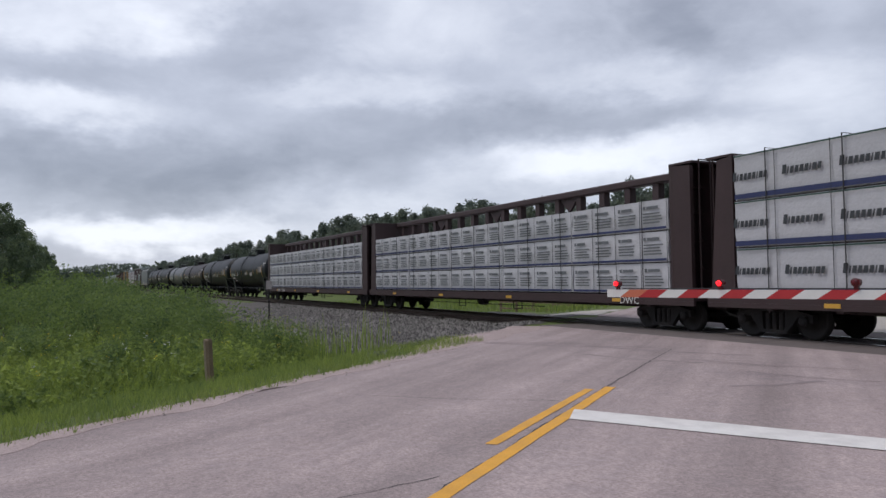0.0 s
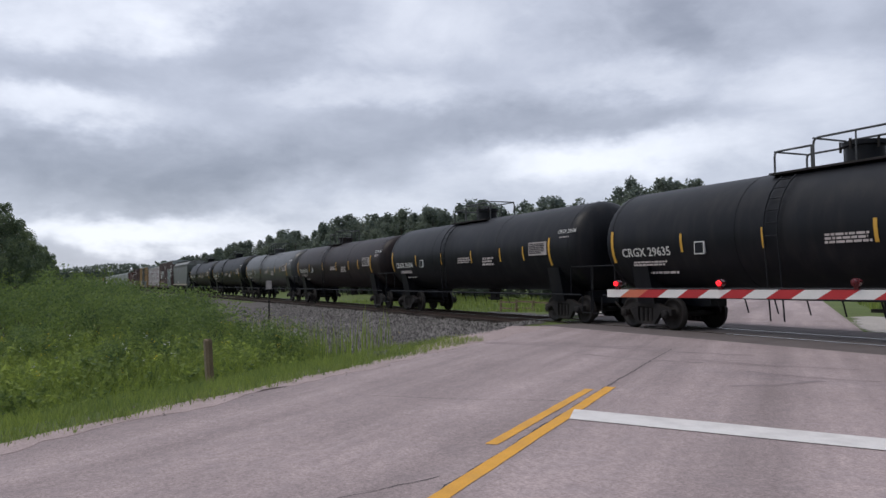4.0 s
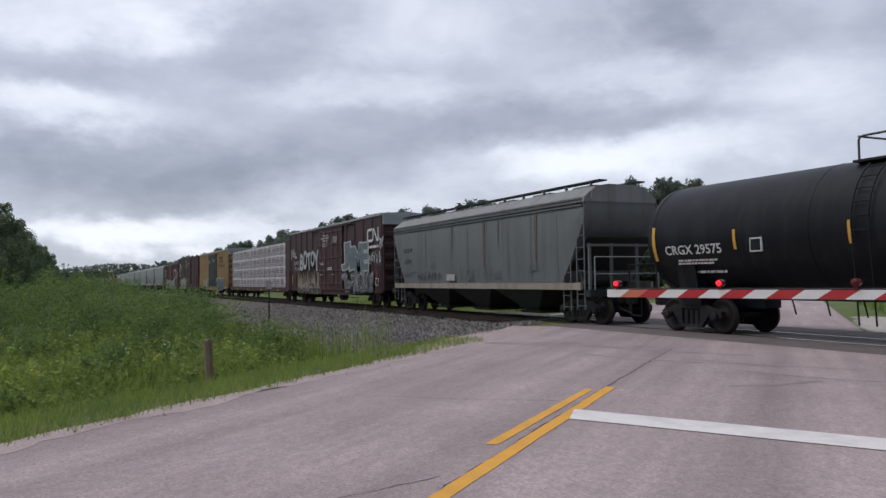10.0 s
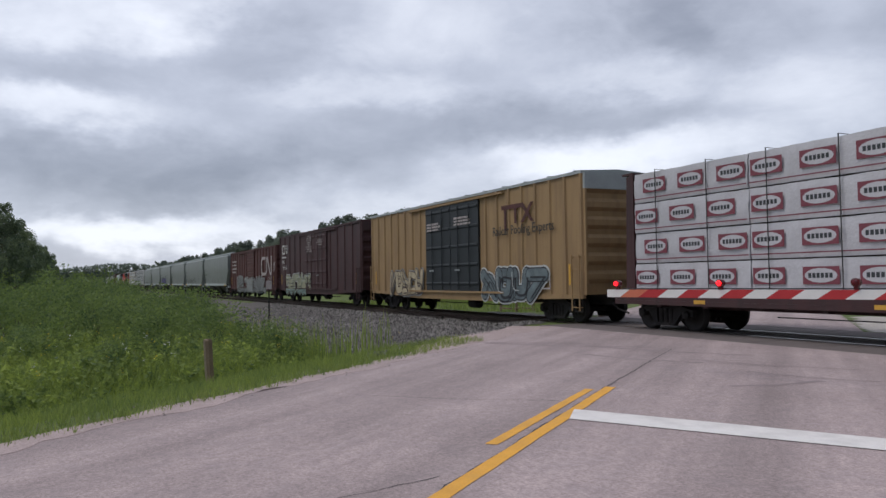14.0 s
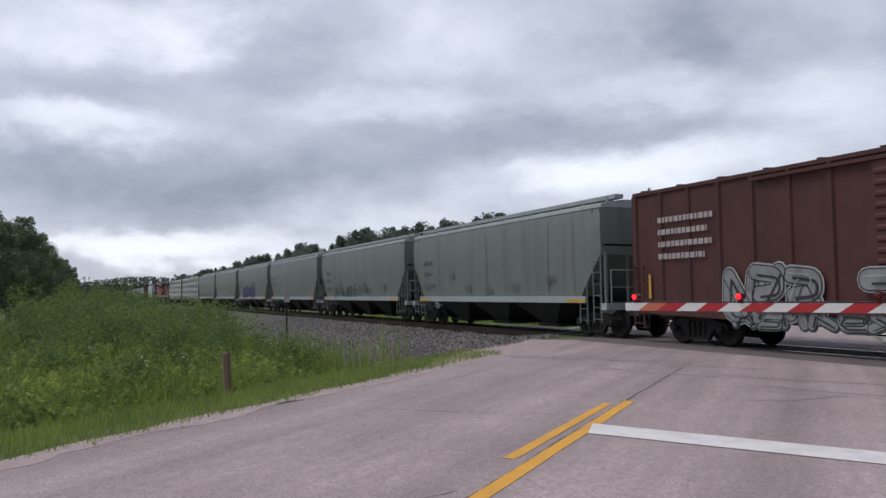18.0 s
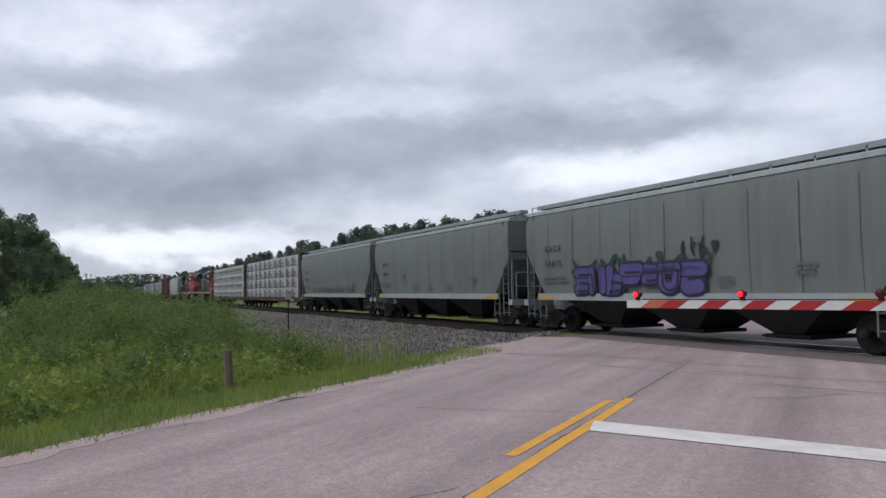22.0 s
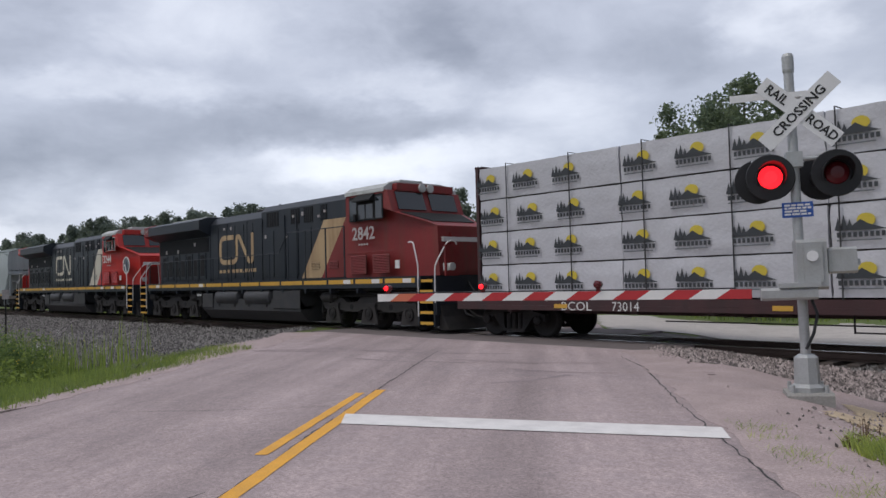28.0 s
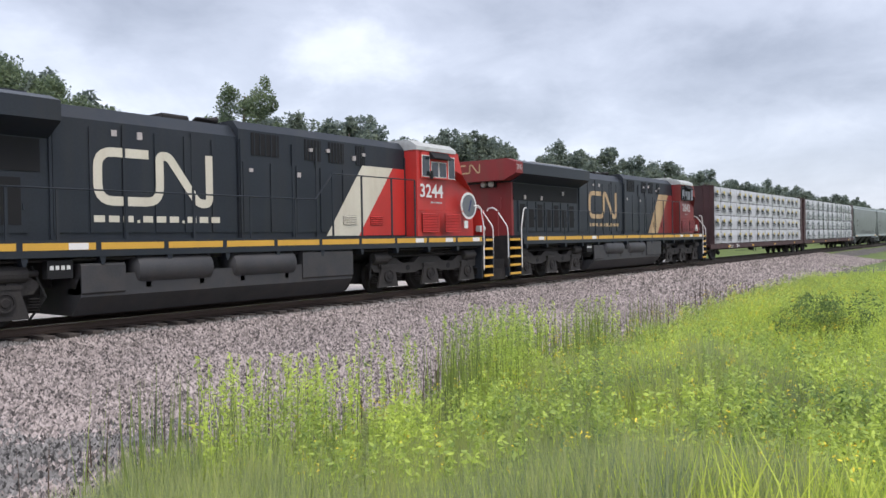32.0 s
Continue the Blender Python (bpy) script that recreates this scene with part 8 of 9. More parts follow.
# left of the road: short verge, then tall ditch grass and weeds
P = scatter(-24, -4, -9, 11, 110000, lambda x, y: (left_of(x, y) > -0.02 + 0.16 * clump(x, y, 2.7)) & (left_of(x, y) < 2.4 + clump(x, y)) & (y < TRACK_Y - 5.8 + 0.35 * (x + 14)), rs0)
field("verge_grass", P, lambda p, r: 0.06 + 0.16 * r.uniform(0.2, 1, len(p)), 0.007, 0.6, M_GRASS, "short green verge grass along the road edge", 1)
P = scatter(-46, -6, -14, 11.2, 120000, lambda x, y: (left_of(x, y) > 1.6) & (y < 7.2 + 0.5 * np.sin(x * 0.9)) & (np.random.RandomState(5).uniform(0, 1, x.shape) < np.clip(22 / (2 + np.hypot(x, y)), 0.25, 1)), rs0)
field("ditch_grass", P, lambda p, r: (0.30 + 0.55 * clump(p[:, 0], p[:, 1])) * r.uniform(0.5, 1.1, len(p)) * np.interp(left_of(p[:, 0], p[:, 1]), [1.4, 2.9, 4.4], [0.35, 0.5, 1.0]), 0.012, 0.35, M_GRASSDARK, "tall uneven green grass in the ditch", 2)
P = scatter(-44, -8, -14, 10.5, 15000, lambda x, y: (left_of(x, y) > 3.2) & (y < 6.2) & (np.random.RandomState(15).uniform(0, 1, x.shape) < 0.35 + 0.9 * clump(x, y, 0.9)), rs0)
weeds("ditch_weeds", P, lambda p, r: (0.45 + 0.65 * clump(p[:, 0] + 3, p[:, 1])) * r.uniform(0.6, 1.1, len(p)), M_WEEDDARK, "leafy green weeds standing in the ditch", 3, per=30, size=0.06, spread=0.15)
P = scatter(-40, -9, -12, 9.5, 260, lambda x, y: (left_of(x, y) > 2.6), rs0)
flowers("ditch_flowers", P, lambda p, r: 0.7 + 0.4 * r.uniform(0, 1, len(p)), M_FLOWER, "scattered small yellow flowers in the grass", 4)
P = scatter(-40, -9, -12, 9.5, 120, lambda x, y: (left_of(x, y) > 2.6), rs0)
flowers("white_flowers", P, lambda p, r: 0.7 + 0.4 * r.uniform(0, 1, len(p)), M_FLOWERW, "scattered small white flowers in the grass", 5)
P = scatter(-30, -17, 4.8, 7.4, 700, lambda x, y: left_of(x, y) > 2, rs0)
field("tall_reeds", P, lambda p, r: 0.7 + 0.7 * r.uniform(0, 1, len(p)), 0.014, 0.12, M_GRASSDARK, "tall upright reeds at the foot of the ballast", 6)

# right of the road: verge strip, meadow and weeds below the ballast
STRIP_TOP = lambda x: 7.75 - 0.27 * (x + 3.0)
P = scatter(-5, 3, 1.5, 8.8, 190000, lambda x, y: (np.random.RandomState(8).uniform(0, 1, x.shape) < 0.12 + np.clip(1.3 * clump(x, y, 3.1), 0, 0.88)) & (right_of(x, y) > 0.8 + 0.3 * clump(x, y, 2.2)) & (right_of(x, y) < 2.9) & (y < STRIP_TOP(x) + 0.3 * clump(x, y, 1.7) - 0.15), rs0)
field("mast_verge", P, lambda p, r: 0.05 + 0.15 * r.uniform(0.2, 1, len(p)), 0.0045, 0.8, M_STRIP, "lush fresh green grass strip beside the sandy shoulder", 7)
P = scatter(-5, 2, 2.5, 7.9, 60000, lambda x, y: (right_of(x, y) > 0.08) & (right_of(x, y) < 0.55) & (np.random.RandomState(18).uniform(0, 1, x.shape) < np.clip(1.6 * clump(x, y, 2.4) - 0.45, 0, 0.8)), rs0)
field("shoulder_tufts", P, lambda p, r: 0.03 + 0.09 * r.uniform(0.2, 1, len(p)), 0.0045, 0.9, M_PALE, "sparse dry yellowish tufts on the sandy shoulder", 20)
bank_foot = lambda x: np.interp(x, [-2, 0.5, 2.5, 4, 7, 10, 17, 27, 64], [7.4, 6.7, 6.4, 6.3, 6.4, 6.8, 7.1, 8.1, 10.3])     # where the meadow ends below the ballast
meadow = lambda x, y: (right_of(x, y) > 1.7) & (y < bank_foot(x) + 0.35 * np.sin(x * 1.9 + np.sin(y * 2)) - 0.25)
P = scatter(-2, 46, -2, 10.5, 150000, lambda x, y: meadow(x, y) & (np.random.RandomState(6).uniform(0, 1, x.shape) < np.clip(9 / (1 + np.hypot(x, y)), 0.2, 1)), rs0)
field("meadow_grass", P, lambda p, r: (0.25 + 0.5 * clump(p[:, 0] + 5, p[:, 1] + 2)) * r.uniform(0.5, 1.15, len(p)) * np.interp(p[:, 0], [0.5, 4.0], [0.3, 1.0]), 0.006, 0.4, M_GRASSBRIGHT, "bright yellow-green meadow grass below the ballast", 8)
P = scatter(1, 40, 1, 9.2, 9000, lambda x, y: meadow(x, y) & (x > 7.0 + 3.5 * clump(x, y, 0.9) - 0.25 * y), rs0)
weeds("meadow_weeds", P, lambda p, r: (0.35 + 0.45 * clump(p[:, 0] + 2, p[:, 1] + 1)) * r.uniform(0.6, 1.15, len(p)), M_WEED, "dense leafy bright green weeds", 9, per=26, size=0.026, spread=0.07)
P = scatter(3, 11, -1.5, 6.0, 3000, lambda x, y: meadow(x, y) & (clump(x, y, 1.1) > 0.3) & (x > 5.5 - 0.3 * y), rs0)
weeds("goldenrod_weeds", P, lambda p, r: 0.35 + 0.35 * r.uniform(0, 1, len(p)), M_WEED, "leafy yellow-green weeds in the near meadow", 17, per=30, size=0.03, spread=0.075)
P = scatter(-1, 11, 1, 8, 85000, lambda x, y: meadow(x, y) & (clump(x + 7, y, 0.7) > 0.25), rs0)
field("seed_grass", P, lambda p, r: (0.3 + 0.45 * clump(p[:, 0] + 5, p[:, 1] + 2)) * r.uniform(0.6, 1.2, len(p)) * np.interp(p[:, 0], [0.5, 3.5], [0.3, 1.0]), 0.0045, 0.22, M_PALE, "thin pale seed-headed grass in the meadow", 16)
P = scatter(3.0, 13, 4.5, 7.4, 1500, lambda x, y: (np.abs(y - bank_foot(x) + 0.5) < 0.7) & ((clump(x, y, 0.8) > 0.62) | (np.hypot(x - 10.3, (y - 6.6) * 2) < 1.3)), rs0)
weeds("tall_weeds", P, lambda p, r: 0.8 + 0.65 * r.uniform(0, 1, len(p)), M_WEED, "tall narrow weeds along the ballast", 10, per=60, size=0.024, spread=0.04)
P = scatter(2.0, 16, 4.5, 7.6, 5200, lambda x, y: (np.abs(y - bank_foot(x) + 0.5) < 0.7) & ((clump(x + 1, y, 0.8) > 0.6) | (np.hypot(x - 10.3, (y - 6.6) * 2) < 1.2)), rs0)
field("tall_meadow_reeds", P, lambda p, r: 0.5 + 0.85 * r.uniform(0, 1, len(p)), 0.008, 0.08, M_GRASS, "tall upright green reeds at the foot of the ballast", 15)
P = scatter(-2, 34, 5.0, 11.5, 1500, lambda x, y: (right_of(x, y) > 2.6) & (np.abs(y - bank_foot(x) - 0.8) < 1.0), rs0)
field("dead_stalks", P, lambda p, r: 0.35 + 0.6 * r.uniform(0, 1, len(p)), 0.008, 0.12, M_DRY, "thin dead brown stalks in the stones", 11)
P = scatter(-2.9, 2.5, 6.5, 9.8, 2400, lambda x, y: (y > STRIP_TOP(x) - 0.25) & (y < STRIP_TOP(x) + 0.25 + 0.8 * clump(x, y, 1.3)) & (clump(x, y, 2.3) > 0.3), rs0)
weeds("shoulder_weeds", P, lambda p, r: 0.05 + 0.2 * r.uniform(0, 1, len(p)) ** 1.5, M_BROWNWEED, "low brownish weeds in the sand", 12, per=14, size=0.018, spread=0.06)
P = scatter(4, 30, 0, 8.5, 1500, meadow, rs0)
flowers("meadow_flowers", P, lambda p, r: 0.5 + 0.35 * r.uniform(0, 1, len(p)), M_FLOWER, "small yellow flower heads in the meadow", 13, 0.012, 8)
P = scatter(-80, 60, TRACK_Y + 4.5, 40, 30000, lambda x, y: (offroad(x, y) > 1.5) & ((x < -31) | (x > 60) | (y > TRACK_Y + 11)), rs0)
field("far_side_grass", P, lambda p, r: 0.2 + 0.35 * r.uniform(0, 1, len(p)), 0.03, 0.4, M_GRASS, "green field grass behind the track", 14)


def tall_stalk(x, y, hgt, seed):
    """One pale flower spike with drooping leaves."""
    rs, rr = np.random.RandomState(seed), random.Random(seed)
    z = float(ground_z(x, y))
    t = thing("tall_flower_stalk", "single tall pale green flowering stalk in the meadow", "plant", at=Matrix.Translation((x, y, z)) @ pose(0, 0, 0, 2, 1, 0))
    part("stem", Shape().rod((0, 0, -0.05), (0, 0, hgt * 0.8), 0.011, 6, 0.006), M_PALE, t)
    zz = hgt * (0.55 + 0.45 * rs.uniform(0, 1, 220) ** 0.8)
    a = rs.uniform(0, 2 * np.pi, 220)
    rad = 0.026 * (1.15 - (zz / hgt - 0.55) / 0.5)
    V, F = leaves(np.stack([rad * np.cos(a), rad * np.sin(a), zz], 1), 0.014, rs)
    part("flower_spike", quick_mesh("flower_spike", V, F, M_PALE), M_PALE, t)
    for k in range(11):
        h0, a0, ln = hgt * (0.06 + 0.045 * k), 2.4 * k, 0.24 - 0.014 * k
        d, q = Vector((math.cos(a0), math.sin(a0), 0)), Vector((-math.sin(a0), math.cos(a0), 0))
        b = Vector((0, 0, h0))
        p1, p2 = b + d * ln * 0.55 + Vector((0, 0, ln * 0.45)), b + d * ln + Vector((0, 0, ln * 0.15))
        w = 0.028
        part("leaf", Shape().add([b, p1 - q * w, p2, p1 + q * w], [(0, 1, 2, 3)]), M_PALE, t)


tall_stalk(4.52, 4.2, 0.86, 5)
tall_stalk(5.6, 5.2, 0.7, 6)
tall_stalk(2.6, 4.6, 0.6, 7)


def bush_mesh(seed, rad, hgt, n, size, material):
    rs = np.random.RandomState(seed)
    cl = rs.normal(size=(26, 3)) * np.array([rad * 0.5, rad * 0.5, hgt * 0.26]) + np.array([0, 0, hgt * 0.5])
    cr = rs.uniform(0.22, 0.5, 26) * rad
    k = rs.randint(0, 26, n)
    d = rs.normal(size=(n, 3)); d /= np.linalg.norm(d, axis=1)[:, None]
    C = cl[k] + d * (cr[k] * rs.uniform(0.55, 1.05, n))[:, None]
    C[:, 2] = np.abs(C[:, 2])
    V, F = leaves(C, size, rs, 0.2)
    return quick_mesh("crown", V, F, material)


M_BUSH = leaf_mat("bush_leaves", (0.165, 0.24, 0.075), 0.5, patch_=0.9)
M_STEMWOOD = M_BARK


def bushes():
    rr = random.Random(8)
    vars_ = [bush_mesh(40 + i, 1.5, 1.75, 4500, 0.055, M_BUSH) for i in range(3)]
    stem = Shape()
    for k in range(6):
        a = k * 1.05
        stem.rod((0.1 * math.cos(a), 0.1 * math.sin(a), -0.1), (0.6 * math.cos(a), 0.6 * math.sin(a), 1.0), 0.02, 5, 0.008)
    stem = stem.mesh("stem")
    spots = [(-23, 2.2, 0.9), (-26, 4.0, 0.95), (-25, 0.3, 1.0), (-29, 2.2, 1.1), (-28, -1.5, 1.1), (-32, 4.6, 1.05), (-33, 0.5, 1.2), (-37, 3.2, 1.15), (-37, -2, 1.3), (-42, 1.5, 1.25), (-43, 5.2, 1.15), (-48, 3.2, 1.3), (-48, -1.5, 1.4), (-56, 3, 1.4), (-56, -1, 1.5), (-66, 1, 1.6), (-66, 5, 1.4), (-80, 3, 1.6), (-20.5, 4.6, 0.7), (-21, -1.6, 0.8), (-24, -3.5, 1.0), (-19, 1.0, 0.6), (16.6, 2.95, 0.62)]
    for i, (x, y, s) in enumerate(spots):
        t = thing("bush", "leafy green bush in the ditch" if x < 0 else "single round green bush in the meadow", "bush", "bushes beside the track", at=Matrix.Translation((x, y, float(ground_z(x, y)))) @ pose(0, 0, 0, 0, 0, rr.uniform(0, 360)))
        t.scale = (s * rr.uniform(0.8, 1.1), s * rr.uniform(0.8, 1.1), s * rr.uniform(0.85, 1.1))
        part("crown", vars_[i % 3], M_BUSH, t)
        part("stem", stem, M_STEMWOOD, t)


bushes()


def tree_meshes(seed, h, rad, n, size, material, low=0.25):
    """Tapered trunk, forking limbs, and a crown of many leaf clumps with gaps."""
    rs, rr = np.random.RandomState(seed), random.Random(seed)
    tr = Shape()
    pts = [Vector((0, 0, -0.3)), Vector((rr.uniform(-.1, .1), rr.uniform(-.1, .1), h * 0.25)), Vector((rr.uniform(-.3, .3), rr.uniform(-.3, .3), h * 0.55)), Vector((rr.uniform(-.4, .4), rr.uniform(-.4, .4), h * 0.88))]
    rads = [h * 0.024, h * 0.019, h * 0.012, h * 0.004]
    for a, b, r0, r1 in zip(pts, pts[1:], rads, rads[1:]):
        tr.rod(a, b, r0, 9, r1)
    limbs, centres = Shape(), []
    for k in range(24):
        t = low + (0.97 - low) * (k + rr.random()) / 24
        base = pts[0].lerp(pts[-1], t)
        ang = k * 2.4 + rr.uniform(-0.4, 0.4)
        width = rad * math.sin(math.pi * min(1, max(0.12, (t - low * 0.6) / (1.06 - low * 0.6)))) ** 0.65
        tip = base + Vector((math.cos(ang) * width * rr.uniform(0.6, 1.0), math.sin(ang) * width * rr.uniform(0.6, 1.0), h * rr.uniform(0.04, 0.13)))
        limbs.rod(base, tip, h * 0.006 * (1.2 - t), 5, 0.01)
        for f in (0.55, 0.8, 1.0):
            centres.append((*(base.lerp(tip, f) + Vector((rr.uniform(-.3, .3), rr.uniform(-.3, .3), rr.uniform(-.2, .3)))), rad * (rr.uniform(0.17, 0.30) if f < 0.9 else rr.uniform(0.09, 0.17))))
    centres = np.array(centres)
    k = rs.randint(0, len(centres), n)
    d = rs.normal(size=(n, 3)); d /= np.linalg.norm(d, axis=1)[:, None]
    d[:, 2] *= np.where(centres[k, 3] < rad * 0.17, 1.35, 0.85)
    C = centres[k, :3] + d * (centres[k, 3] * rs.uniform(0.35, 1.1, n) ** 0.7)[:, None]
    V, F = leaves(C, size, rs, 0.2, True)
    return tr.mesh("trunk", True), limbs.mesh("limb"), quick_mesh("crown", V, F, material)


def conifer_meshes(seed, h, rad, material):
    rs, rr = np.random.RandomState(seed), random.Random(seed)
    tr, limbs, C = Shape(), Shape(), []
    tr.rod((0, 0, -0.3), (0, 0, h), h * 0.016, 8, 0.02)
    z = h * 0.10
    while z < h * 0.985:
        f = (h - z) / (h * 0.9)
        for k in range(6):
            a = rr.uniform(0, 6.283)
            ln = rad * f ** 0.85 * rr.uniform(0.6, 1.1)
            tip = Vector((math.cos(a) * ln, math.sin(a) * ln, z - ln * 0.22))
            limbs.rod((0, 0, z), tip, 0.03 * f + 0.008, 4, 0.006)
            m = int(22 + 110 * f)
            t = rs.uniform(0.12, 1.0, m)
            c = np.stack([tip.x * t, tip.y * t, z + (tip.z - z) * t], 1) + rs.normal(size=(m, 3)) * np.array([0.10, 0.10, 0.07]) * (0.6 + f)
            C.append(c)
        z += h * 0.026 * (0.6 + 0.6 * f)
    V, F = leaves(np.concatenate(C), 0.14, rs, 0.5, True)
    return tr.mesh("trunk", True), limbs.mesh("limb"), quick_mesh("crown", V, F, material)


def plant_tree(name, meshes, leaf, x, y, s, rz, label, group):
    t = thing(name, label, "tree", group, at=Matrix.Translation((x, y, float(ground_z(x, y)) - 0.05)) @ pose(0, 0, 0, 0, 0, rz))
    t.scale = (s, s, s)
    part("trunk", meshes[0], M_BARK, t)
    part("limb", meshes[1], M_BARK, t)
    part("crown", meshes[2], leaf, t)
    return t


def trees():
    rr = random.Random(21)
    near = [tree_meshes(100 + i, 9.0, 3.0, 23000, 0.085, M_LEAFTREE, 0.12) for i in range(3)]
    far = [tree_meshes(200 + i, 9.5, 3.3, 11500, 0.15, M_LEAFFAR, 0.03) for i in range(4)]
    fir = [conifer_meshes(300 + i, 14.0, 3.7, M_NEEDLE) for i in range(3)]
    # row on the near side of the track, far off
    for x, y, s in ((-58, -10, 1.08), (-63, -8.2, 1.06), (-70, -7.4, 1.08), (-78, -6.6, 1.08), (-88, -6.4, 1.08), (-99, -5.6, 1.0), (-112, -5.6, 1.0), (-128, -5.4, 1.0), (-147, -5.2, 1.0), (-170, -5, 1.0), (-200, -5, 1.0), (-240, -5, 1.0), (-50, -12, 0.8), (-66, -13, 1.1), (-80, -12, 1.15)):
        plant_tree("tree", near[int(abs(x)) % 3], M_LEAFTREE, x, y, s, rr.uniform(0, 360), "dense dark green broad-leaved tree beside the track", "trees along the near side")
    # wood line behind the track
    x = -420.0
    while x < -46:
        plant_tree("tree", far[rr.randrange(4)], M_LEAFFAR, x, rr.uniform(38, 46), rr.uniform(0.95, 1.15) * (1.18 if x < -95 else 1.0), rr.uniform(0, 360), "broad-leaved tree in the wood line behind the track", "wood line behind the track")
        x += rr.uniform(1.9, 3.3) * (1 + abs(x) / 200)
    for x, y, s in ((-78, 36, 1.1), (-74, 40, 1.18), (-86, 36, 1.14), (-82, 38, 1.14), (-58, 42, 0.85), (-52, 42, 1.0), (-50, 46, 1.05), (-63, 44, 0.85)):
        plant_tree("tree", far[rr.randrange(4)], M_LEAFFAR, x, y, s, rr.uniform(0, 360), "broad-leaved tree in the wood line behind the track", "wood line behind the track")
    # single trees by the crossing
    plant_tree("tree", near[0], M_LEAFTREE, -14.6, 29.5, 1.07, 20, "round leafy tree near the crossing", "trees behind the crossing")
    plant_tree("tree", near[1], M_LEAFTREE, -17.6, 31.5, 1.05, 120, "round leafy tree near the crossing", "trees behind the crossing")
    for x, y, s in ((-3.0, 46, 1.08), (-0.7, 47, 1.03), (0.5, 48, 1.03), (2.5, 52, 0.84), (-6.5, 54, 0.84), (5, 55, 0.76)):
        plant_tree("fir_tree", fir[int(abs(x * 2)) % 3], M_NEEDLE, x, y, s, rr.uniform(0, 360), "tall dark pointed fir tree", "fir trees behind the track")
    # wood behind the right-hand side
    for i in range(34):
        x = -9 + 2.7 * i + rr.uniform(-1, 1)
        y = 50 + rr.uniform(-2, 4) - (8 if x > 8 else 0)
        s = rr.uniform(1.02, 1.22) * (0.84 if 23 < x < 38 else 1.0 if x < 8 else 1.1)
        plant_tree("tree", far[rr.randrange(4)], M_LEAFFAR, x, y, s, rr.uniform(0, 360), "broad-leaved tree in the wood behind the track", "wood behind the locomotives")
    for x, y, s in ((9.2, 37, 0.98), (12.6, 37, 1.12), (16.0, 37, 1.20), (18.2, 38, 1.16), (20.6, 37, 1.0)):
        plant_tree("tree", near[rr.randrange(3)], M_LEAFTREE, x, y, s, rr.uniform(0, 360), "leafy green tree standing before the wood", "trees before the wood")
    plant_tree("tree", tree_meshes(150, 11.9, 2.5, 15000, 0.085, M_LEAFTREE, 0.5), M_LEAFTREE, 29.8, 37, 1.0, 40, "single slender leafy tree with a round crown behind the track", "trees before the wood")
    x = 84.0
    while x < 420:
        plant_tree("tree", far[rr.randrange(4)], M_LEAFFAR, x, rr.uniform(40, 48), rr.uniform(1.2, 1.45), rr.uniform(0, 360), "broad-leaved tree in the wood behind the track", "wood behind the locomotives")
        x += rr.uniform(3, 5) * (1 + x / 200)
    # a band of distant wood closing the view
    V, F = [], []
    rs = np.random.RandomState(9)
    C = []
    for x in np.arange(-1500, 1500, 5.0):
        n = 60
        hh = 11 + 3 * math.sin(x * 0.02) + 2 * math.sin(x * 0.07)
        C.append(np.stack([x + rs.uniform(-3, 3, n), 120 + rs.uniform(-6, 6, n) + 0.05 * abs(x), hh * rs.uniform(0, 1, n) ** 0.7 - 0.5], 1))
    for y in np.arange(-300, 120, 6.0):
        for xx in (-560, 560):
            n = 400
            hh = 12 + 3 * math.sin(y * 0.05)
            C.append(np.stack([xx + rs.uniform(-6, 6, n), y + rs.uniform(-4, 4, n), hh * rs.uniform(0, 1, n) ** 0.7 - 0.5], 1))
    V, F = leaves(np.concatenate(C), 1.0, rs, 0.2)
    for along in ([(-560 + 3 * math.sin(q), q) for q in np.arange(-300, 122, 2.5)], [(560 + 3 * math.sin(q), q) for q in np.arange(-300, 122, 2.5)], [(q, 121 + 0.05 * abs(q)) for q in np.arange(-1500, 1500, 6.0)]):
        S = []
        for q, (xx, yy) in enumerate(along):
            hh = 9.5 + 2.2 * noise.noise(Vector((q * 0.13, xx * 0.001, 2))) + 1.4 * noise.noise(Vector((q * 0.7, 5, 1)))
            S += [(xx, yy, -1.5), (xx + 1.2, yy + 1.2, hh * 0.6), (xx, yy, hh)]
        m0, k0 = len(V), len(along)
        V = np.concatenate([V, np.array(S)])
        F = np.concatenate([F, np.array([(m0 + 3 * i + r, m0 + 3 * i + 3 + r, m0 + 3 * i + 4 + r, m0 + 3 * i + 1 + r) for i in range(k0 - 1) for r in (0, 1)])])
    tagged(new("distant_wood", quick_mesh("distant_wood", V, F, M_LEAFFAR)), "distant green wood at the edge of the fields, haze in its colour", "wood", kind="stuff")


trees()


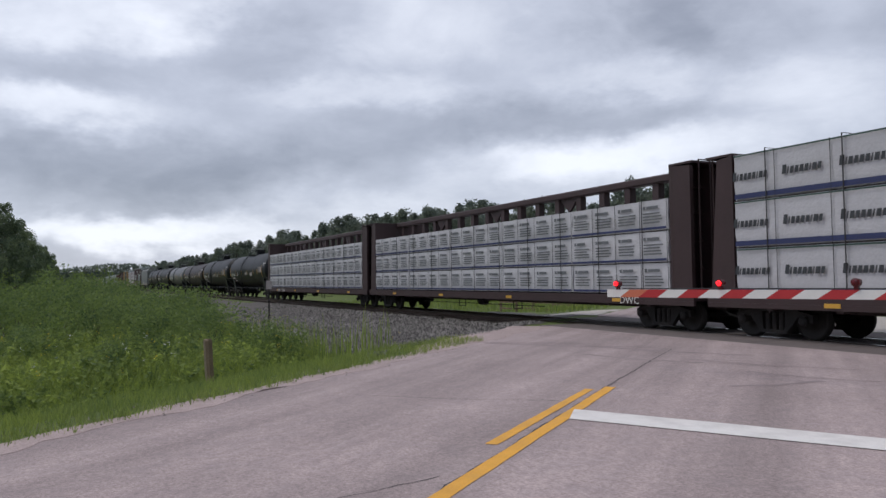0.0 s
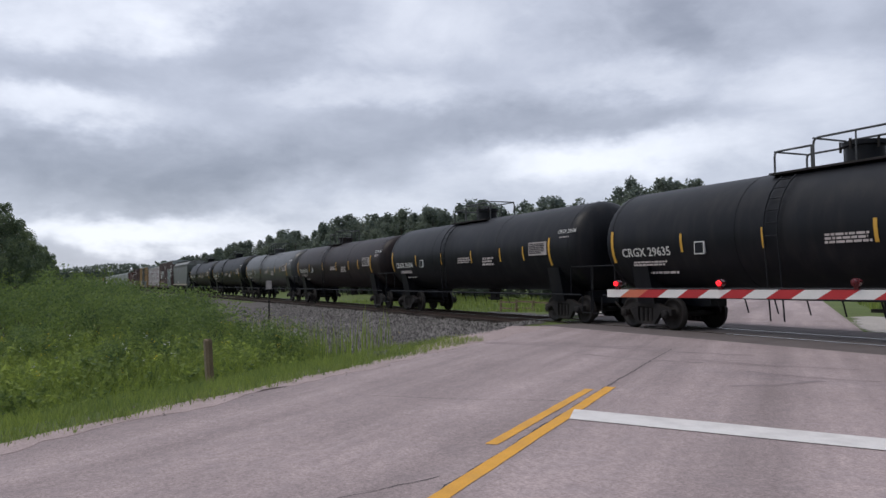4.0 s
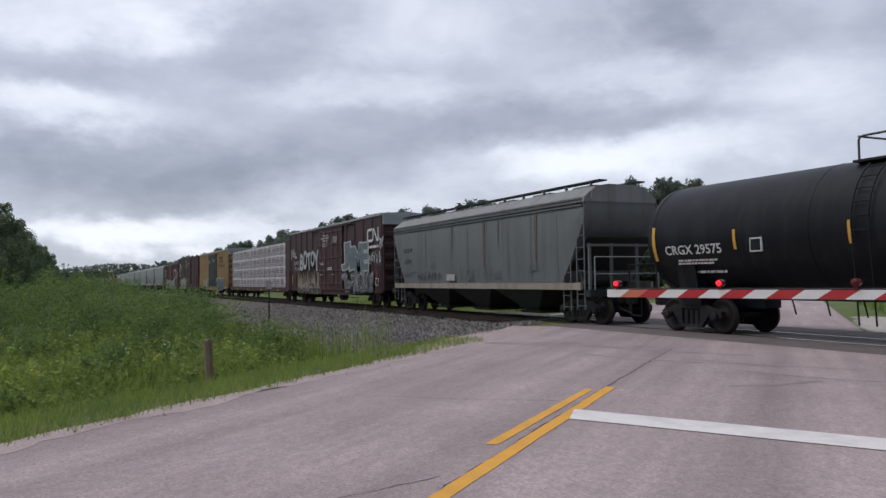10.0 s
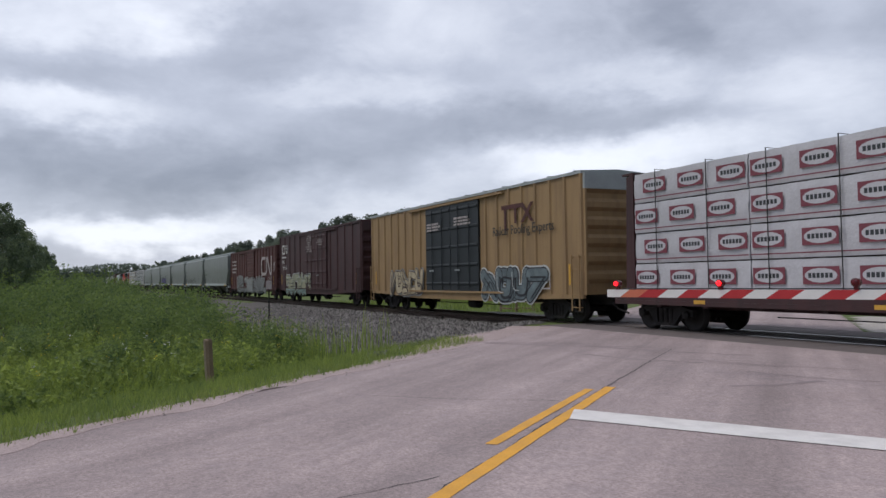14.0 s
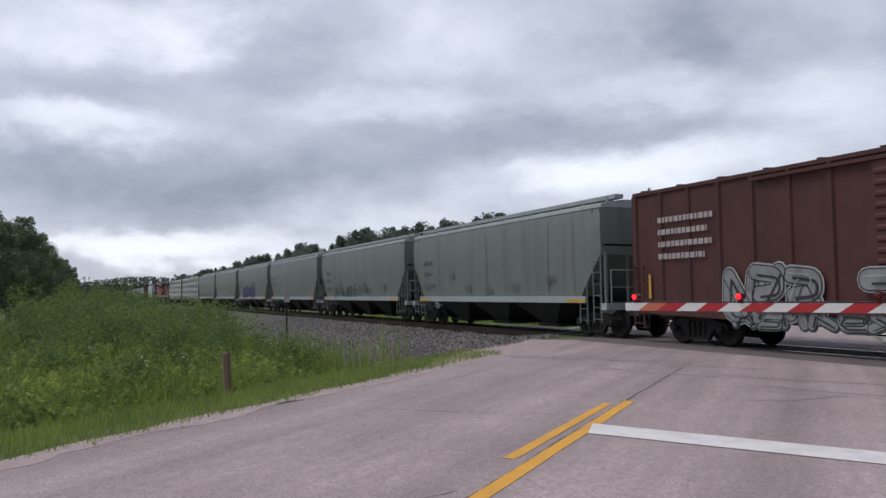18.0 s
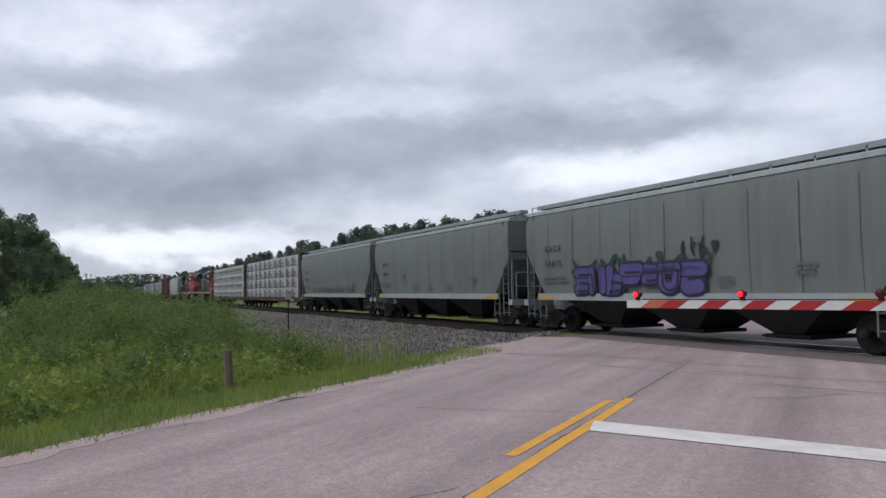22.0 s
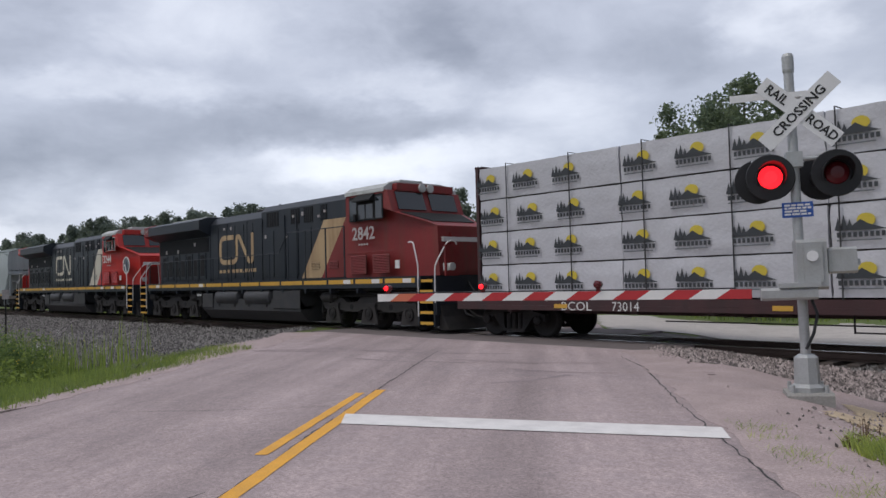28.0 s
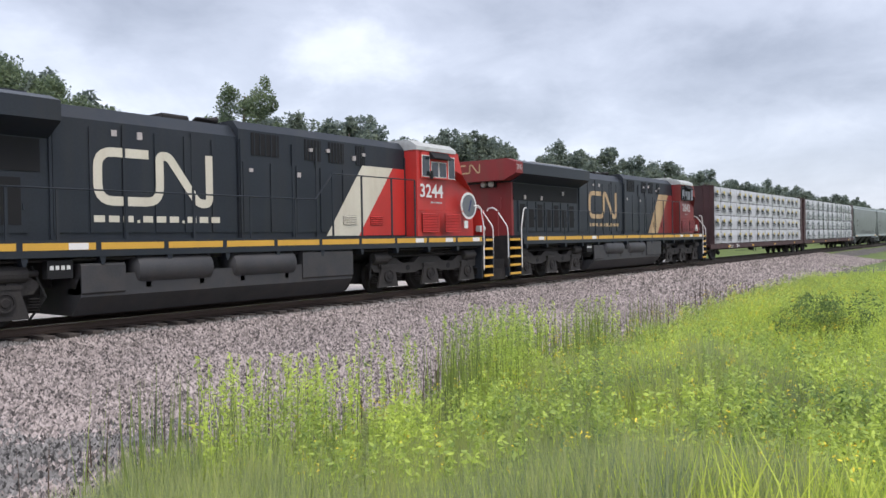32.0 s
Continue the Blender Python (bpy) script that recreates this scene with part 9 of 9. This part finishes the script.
# ---- ballast stones and ties, last ----
def stones(name, P, size, material, label, seed):
    """Crushed stones: angular, turned wedges set in the bed."""
    rs = np.random.RandomState(seed)
    n = len(P)
    base = np.array([[1, 0, -0.5], [0, 1, -0.5], [-1, 0, -0.5], [0, -1, -0.5], [0, 0, 0.8]], float)
    v = base[None] * (size * rs.uniform(0.6, 1.5, (n, 5)))[:, :, None] + rs.normal(size=(n, 5, 3)) * size * np.array([0.35, 0.35, 0.25])
    a = rs.uniform(0, 2 * np.pi, n)
    c, s = np.cos(a)[:, None], np.sin(a)[:, None]
    v = np.stack([v[:, :, 0] * c - v[:, :, 1] * s, v[:, :, 0] * s + v[:, :, 1] * c, v[:, :, 2]], -1)
    V = (v + P[:, None]).reshape(-1, 3)
    f = np.array([[0, 1, 4], [1, 2, 4], [2, 3, 4], [3, 0, 4]])
    F = (np.arange(n)[:, None, None] * 5 + f[None]).reshape(-1, 3)
    return tagged(new(name, quick_mesh(name, V, F, material)), label, "ballast", kind="stuff")


rs1 = np.random.RandomState(31)
P = scatter(-9.5, 30, 5.2, TRACK_Y - 1.3, 270000, lambda x, y: (offroad(x, y) > 0.35) & (np.random.RandomState(7).uniform(0, 1, x.shape) < np.clip(17 / (2 + np.hypot(x, y)), 0.3, 1)) & (y > bank_foot(x) - 0.4) & (((y > 12.8 + 0.4 * clump(x, y, 1.1)) & (right_of(x, y) > 0.4)) | (x > STONE_EDGE(y) + 0.55 * (clump(x, y, 2.6) - 0.4) - 0.9 * np.random.RandomState(17).uniform(0, 1, x.shape) ** 5)), rs1)
P[:, 2] += 0.025
grime = (1.3 - ((P[:, 0] - 1.1) / 4.9) ** 2 - ((P[:, 1] - 10.0 + 0.14 * P[:, 0]) / 2.1) ** 2 + 0.8 * (clump(P[:, 0], P[:, 1], 0.9) - 0.5) > 0.75 * rs1.uniform(0, 1, len(P)))
stones("ballast_stones", P[~grime], 0.041, M_GRAVEL, "pinkish grey crushed ballast stones on the bank", 1)
stones("grimy_ballast_stones", P[grime], 0.041, M_GRAVELDARK, "charcoal grey dirty ballast stones at the bank's foot", 9)
P = scatter(-62, -15, 5.8, TRACK_Y - 1.3, 60000, lambda x, y: (left_of(x, y) > 0.9 + 0.5 * clump(x, y)), rs1)
P[:, 2] += 0.03
stones("ballast_stones_beyond", P, 0.06, M_GRAVELDARK, "grey crushed ballast stones along the far track", 2)
P = scatter(30, 80, TRACK_Y - 7.0, TRACK_Y - 1.3, 32000, lambda x, y: x > 30, rs1)
P[:, 2] += 0.03
stones("ballast_stones_right", P, 0.07, M_GRAVEL, "grey crushed ballast stones along the far track", 3)
P = scatter(-4, 3, 6, 13, 1500, lambda x, y: (right_of(x, y) > 0.1) & (y < TRACK_Y - 2.7), rs1)
P[:, 2] += 0.04
stones("shoulder_pebbles", P, 0.018, M_GRAVEL, "loose pebbles on the sandy shoulder", 4)
P = scatter(-22, -3, -8, 12, 4000, lambda x, y: (left_of(x, y) > -0.3) & (left_of(x, y) < 0.7), rs1)
P[:, 2] += 0.055
stones("road_edge_pebbles", P, 0.014, M_GRAVEL, "loose pebbles along the road edge", 5)

P = np.concatenate([scatter(-46, -22, TRACK_Y - 1.5, TRACK_Y - 0.84, 12000, lambda x, y: x < 99, rs1), scatter(-8.5, 44, TRACK_Y - 1.5, TRACK_Y - 0.84, 26000, lambda x, y: x < 99, rs1)])
P[:, 2] = -0.265 + 0.03 * np.sin(P[:, 0] * 2.2)
stones("tie_ballast", P, 0.045, M_GRAVELDARK, "dark ballast stones filled in between the ties", 6)


def ties():
    track = tagged(new("track_ties"), "dark creosoted wooden ties in the ballast", "railway ties", kind="structure")
    me = Shape().box(-0.115, 0.115, -1.3, 1.3, -0.36, -0.17, 0.012).mesh("tie")
    rr = random.Random(2)
    for i in range(300):
        x = -95 + 0.5 * i
        part("tie", me, M_TIE, track, at=Matrix.Translation((x, TRACK_Y + rr.uniform(-0.05, 0.05), rr.uniform(-0.01, 0.005))) @ pose(0, 0, 0, 0, 0, rr.uniform(-1, 1)))
    s = Shape()
    for i in range(900):
        x = -95.5 - 0.5 * i
        s.box(x - 0.115, x + 0.115, TRACK_Y - 1.3, TRACK_Y + 1.3, -0.36, -0.17)
        x = 55 + 0.5 * i
        s.box(x - 0.115, x + 0.115, TRACK_Y - 1.3, TRACK_Y + 1.3, -0.36, -0.17)
    tagged(part("far_ties", s, M_TIE, track), kind="stuff")


ties()


motions()
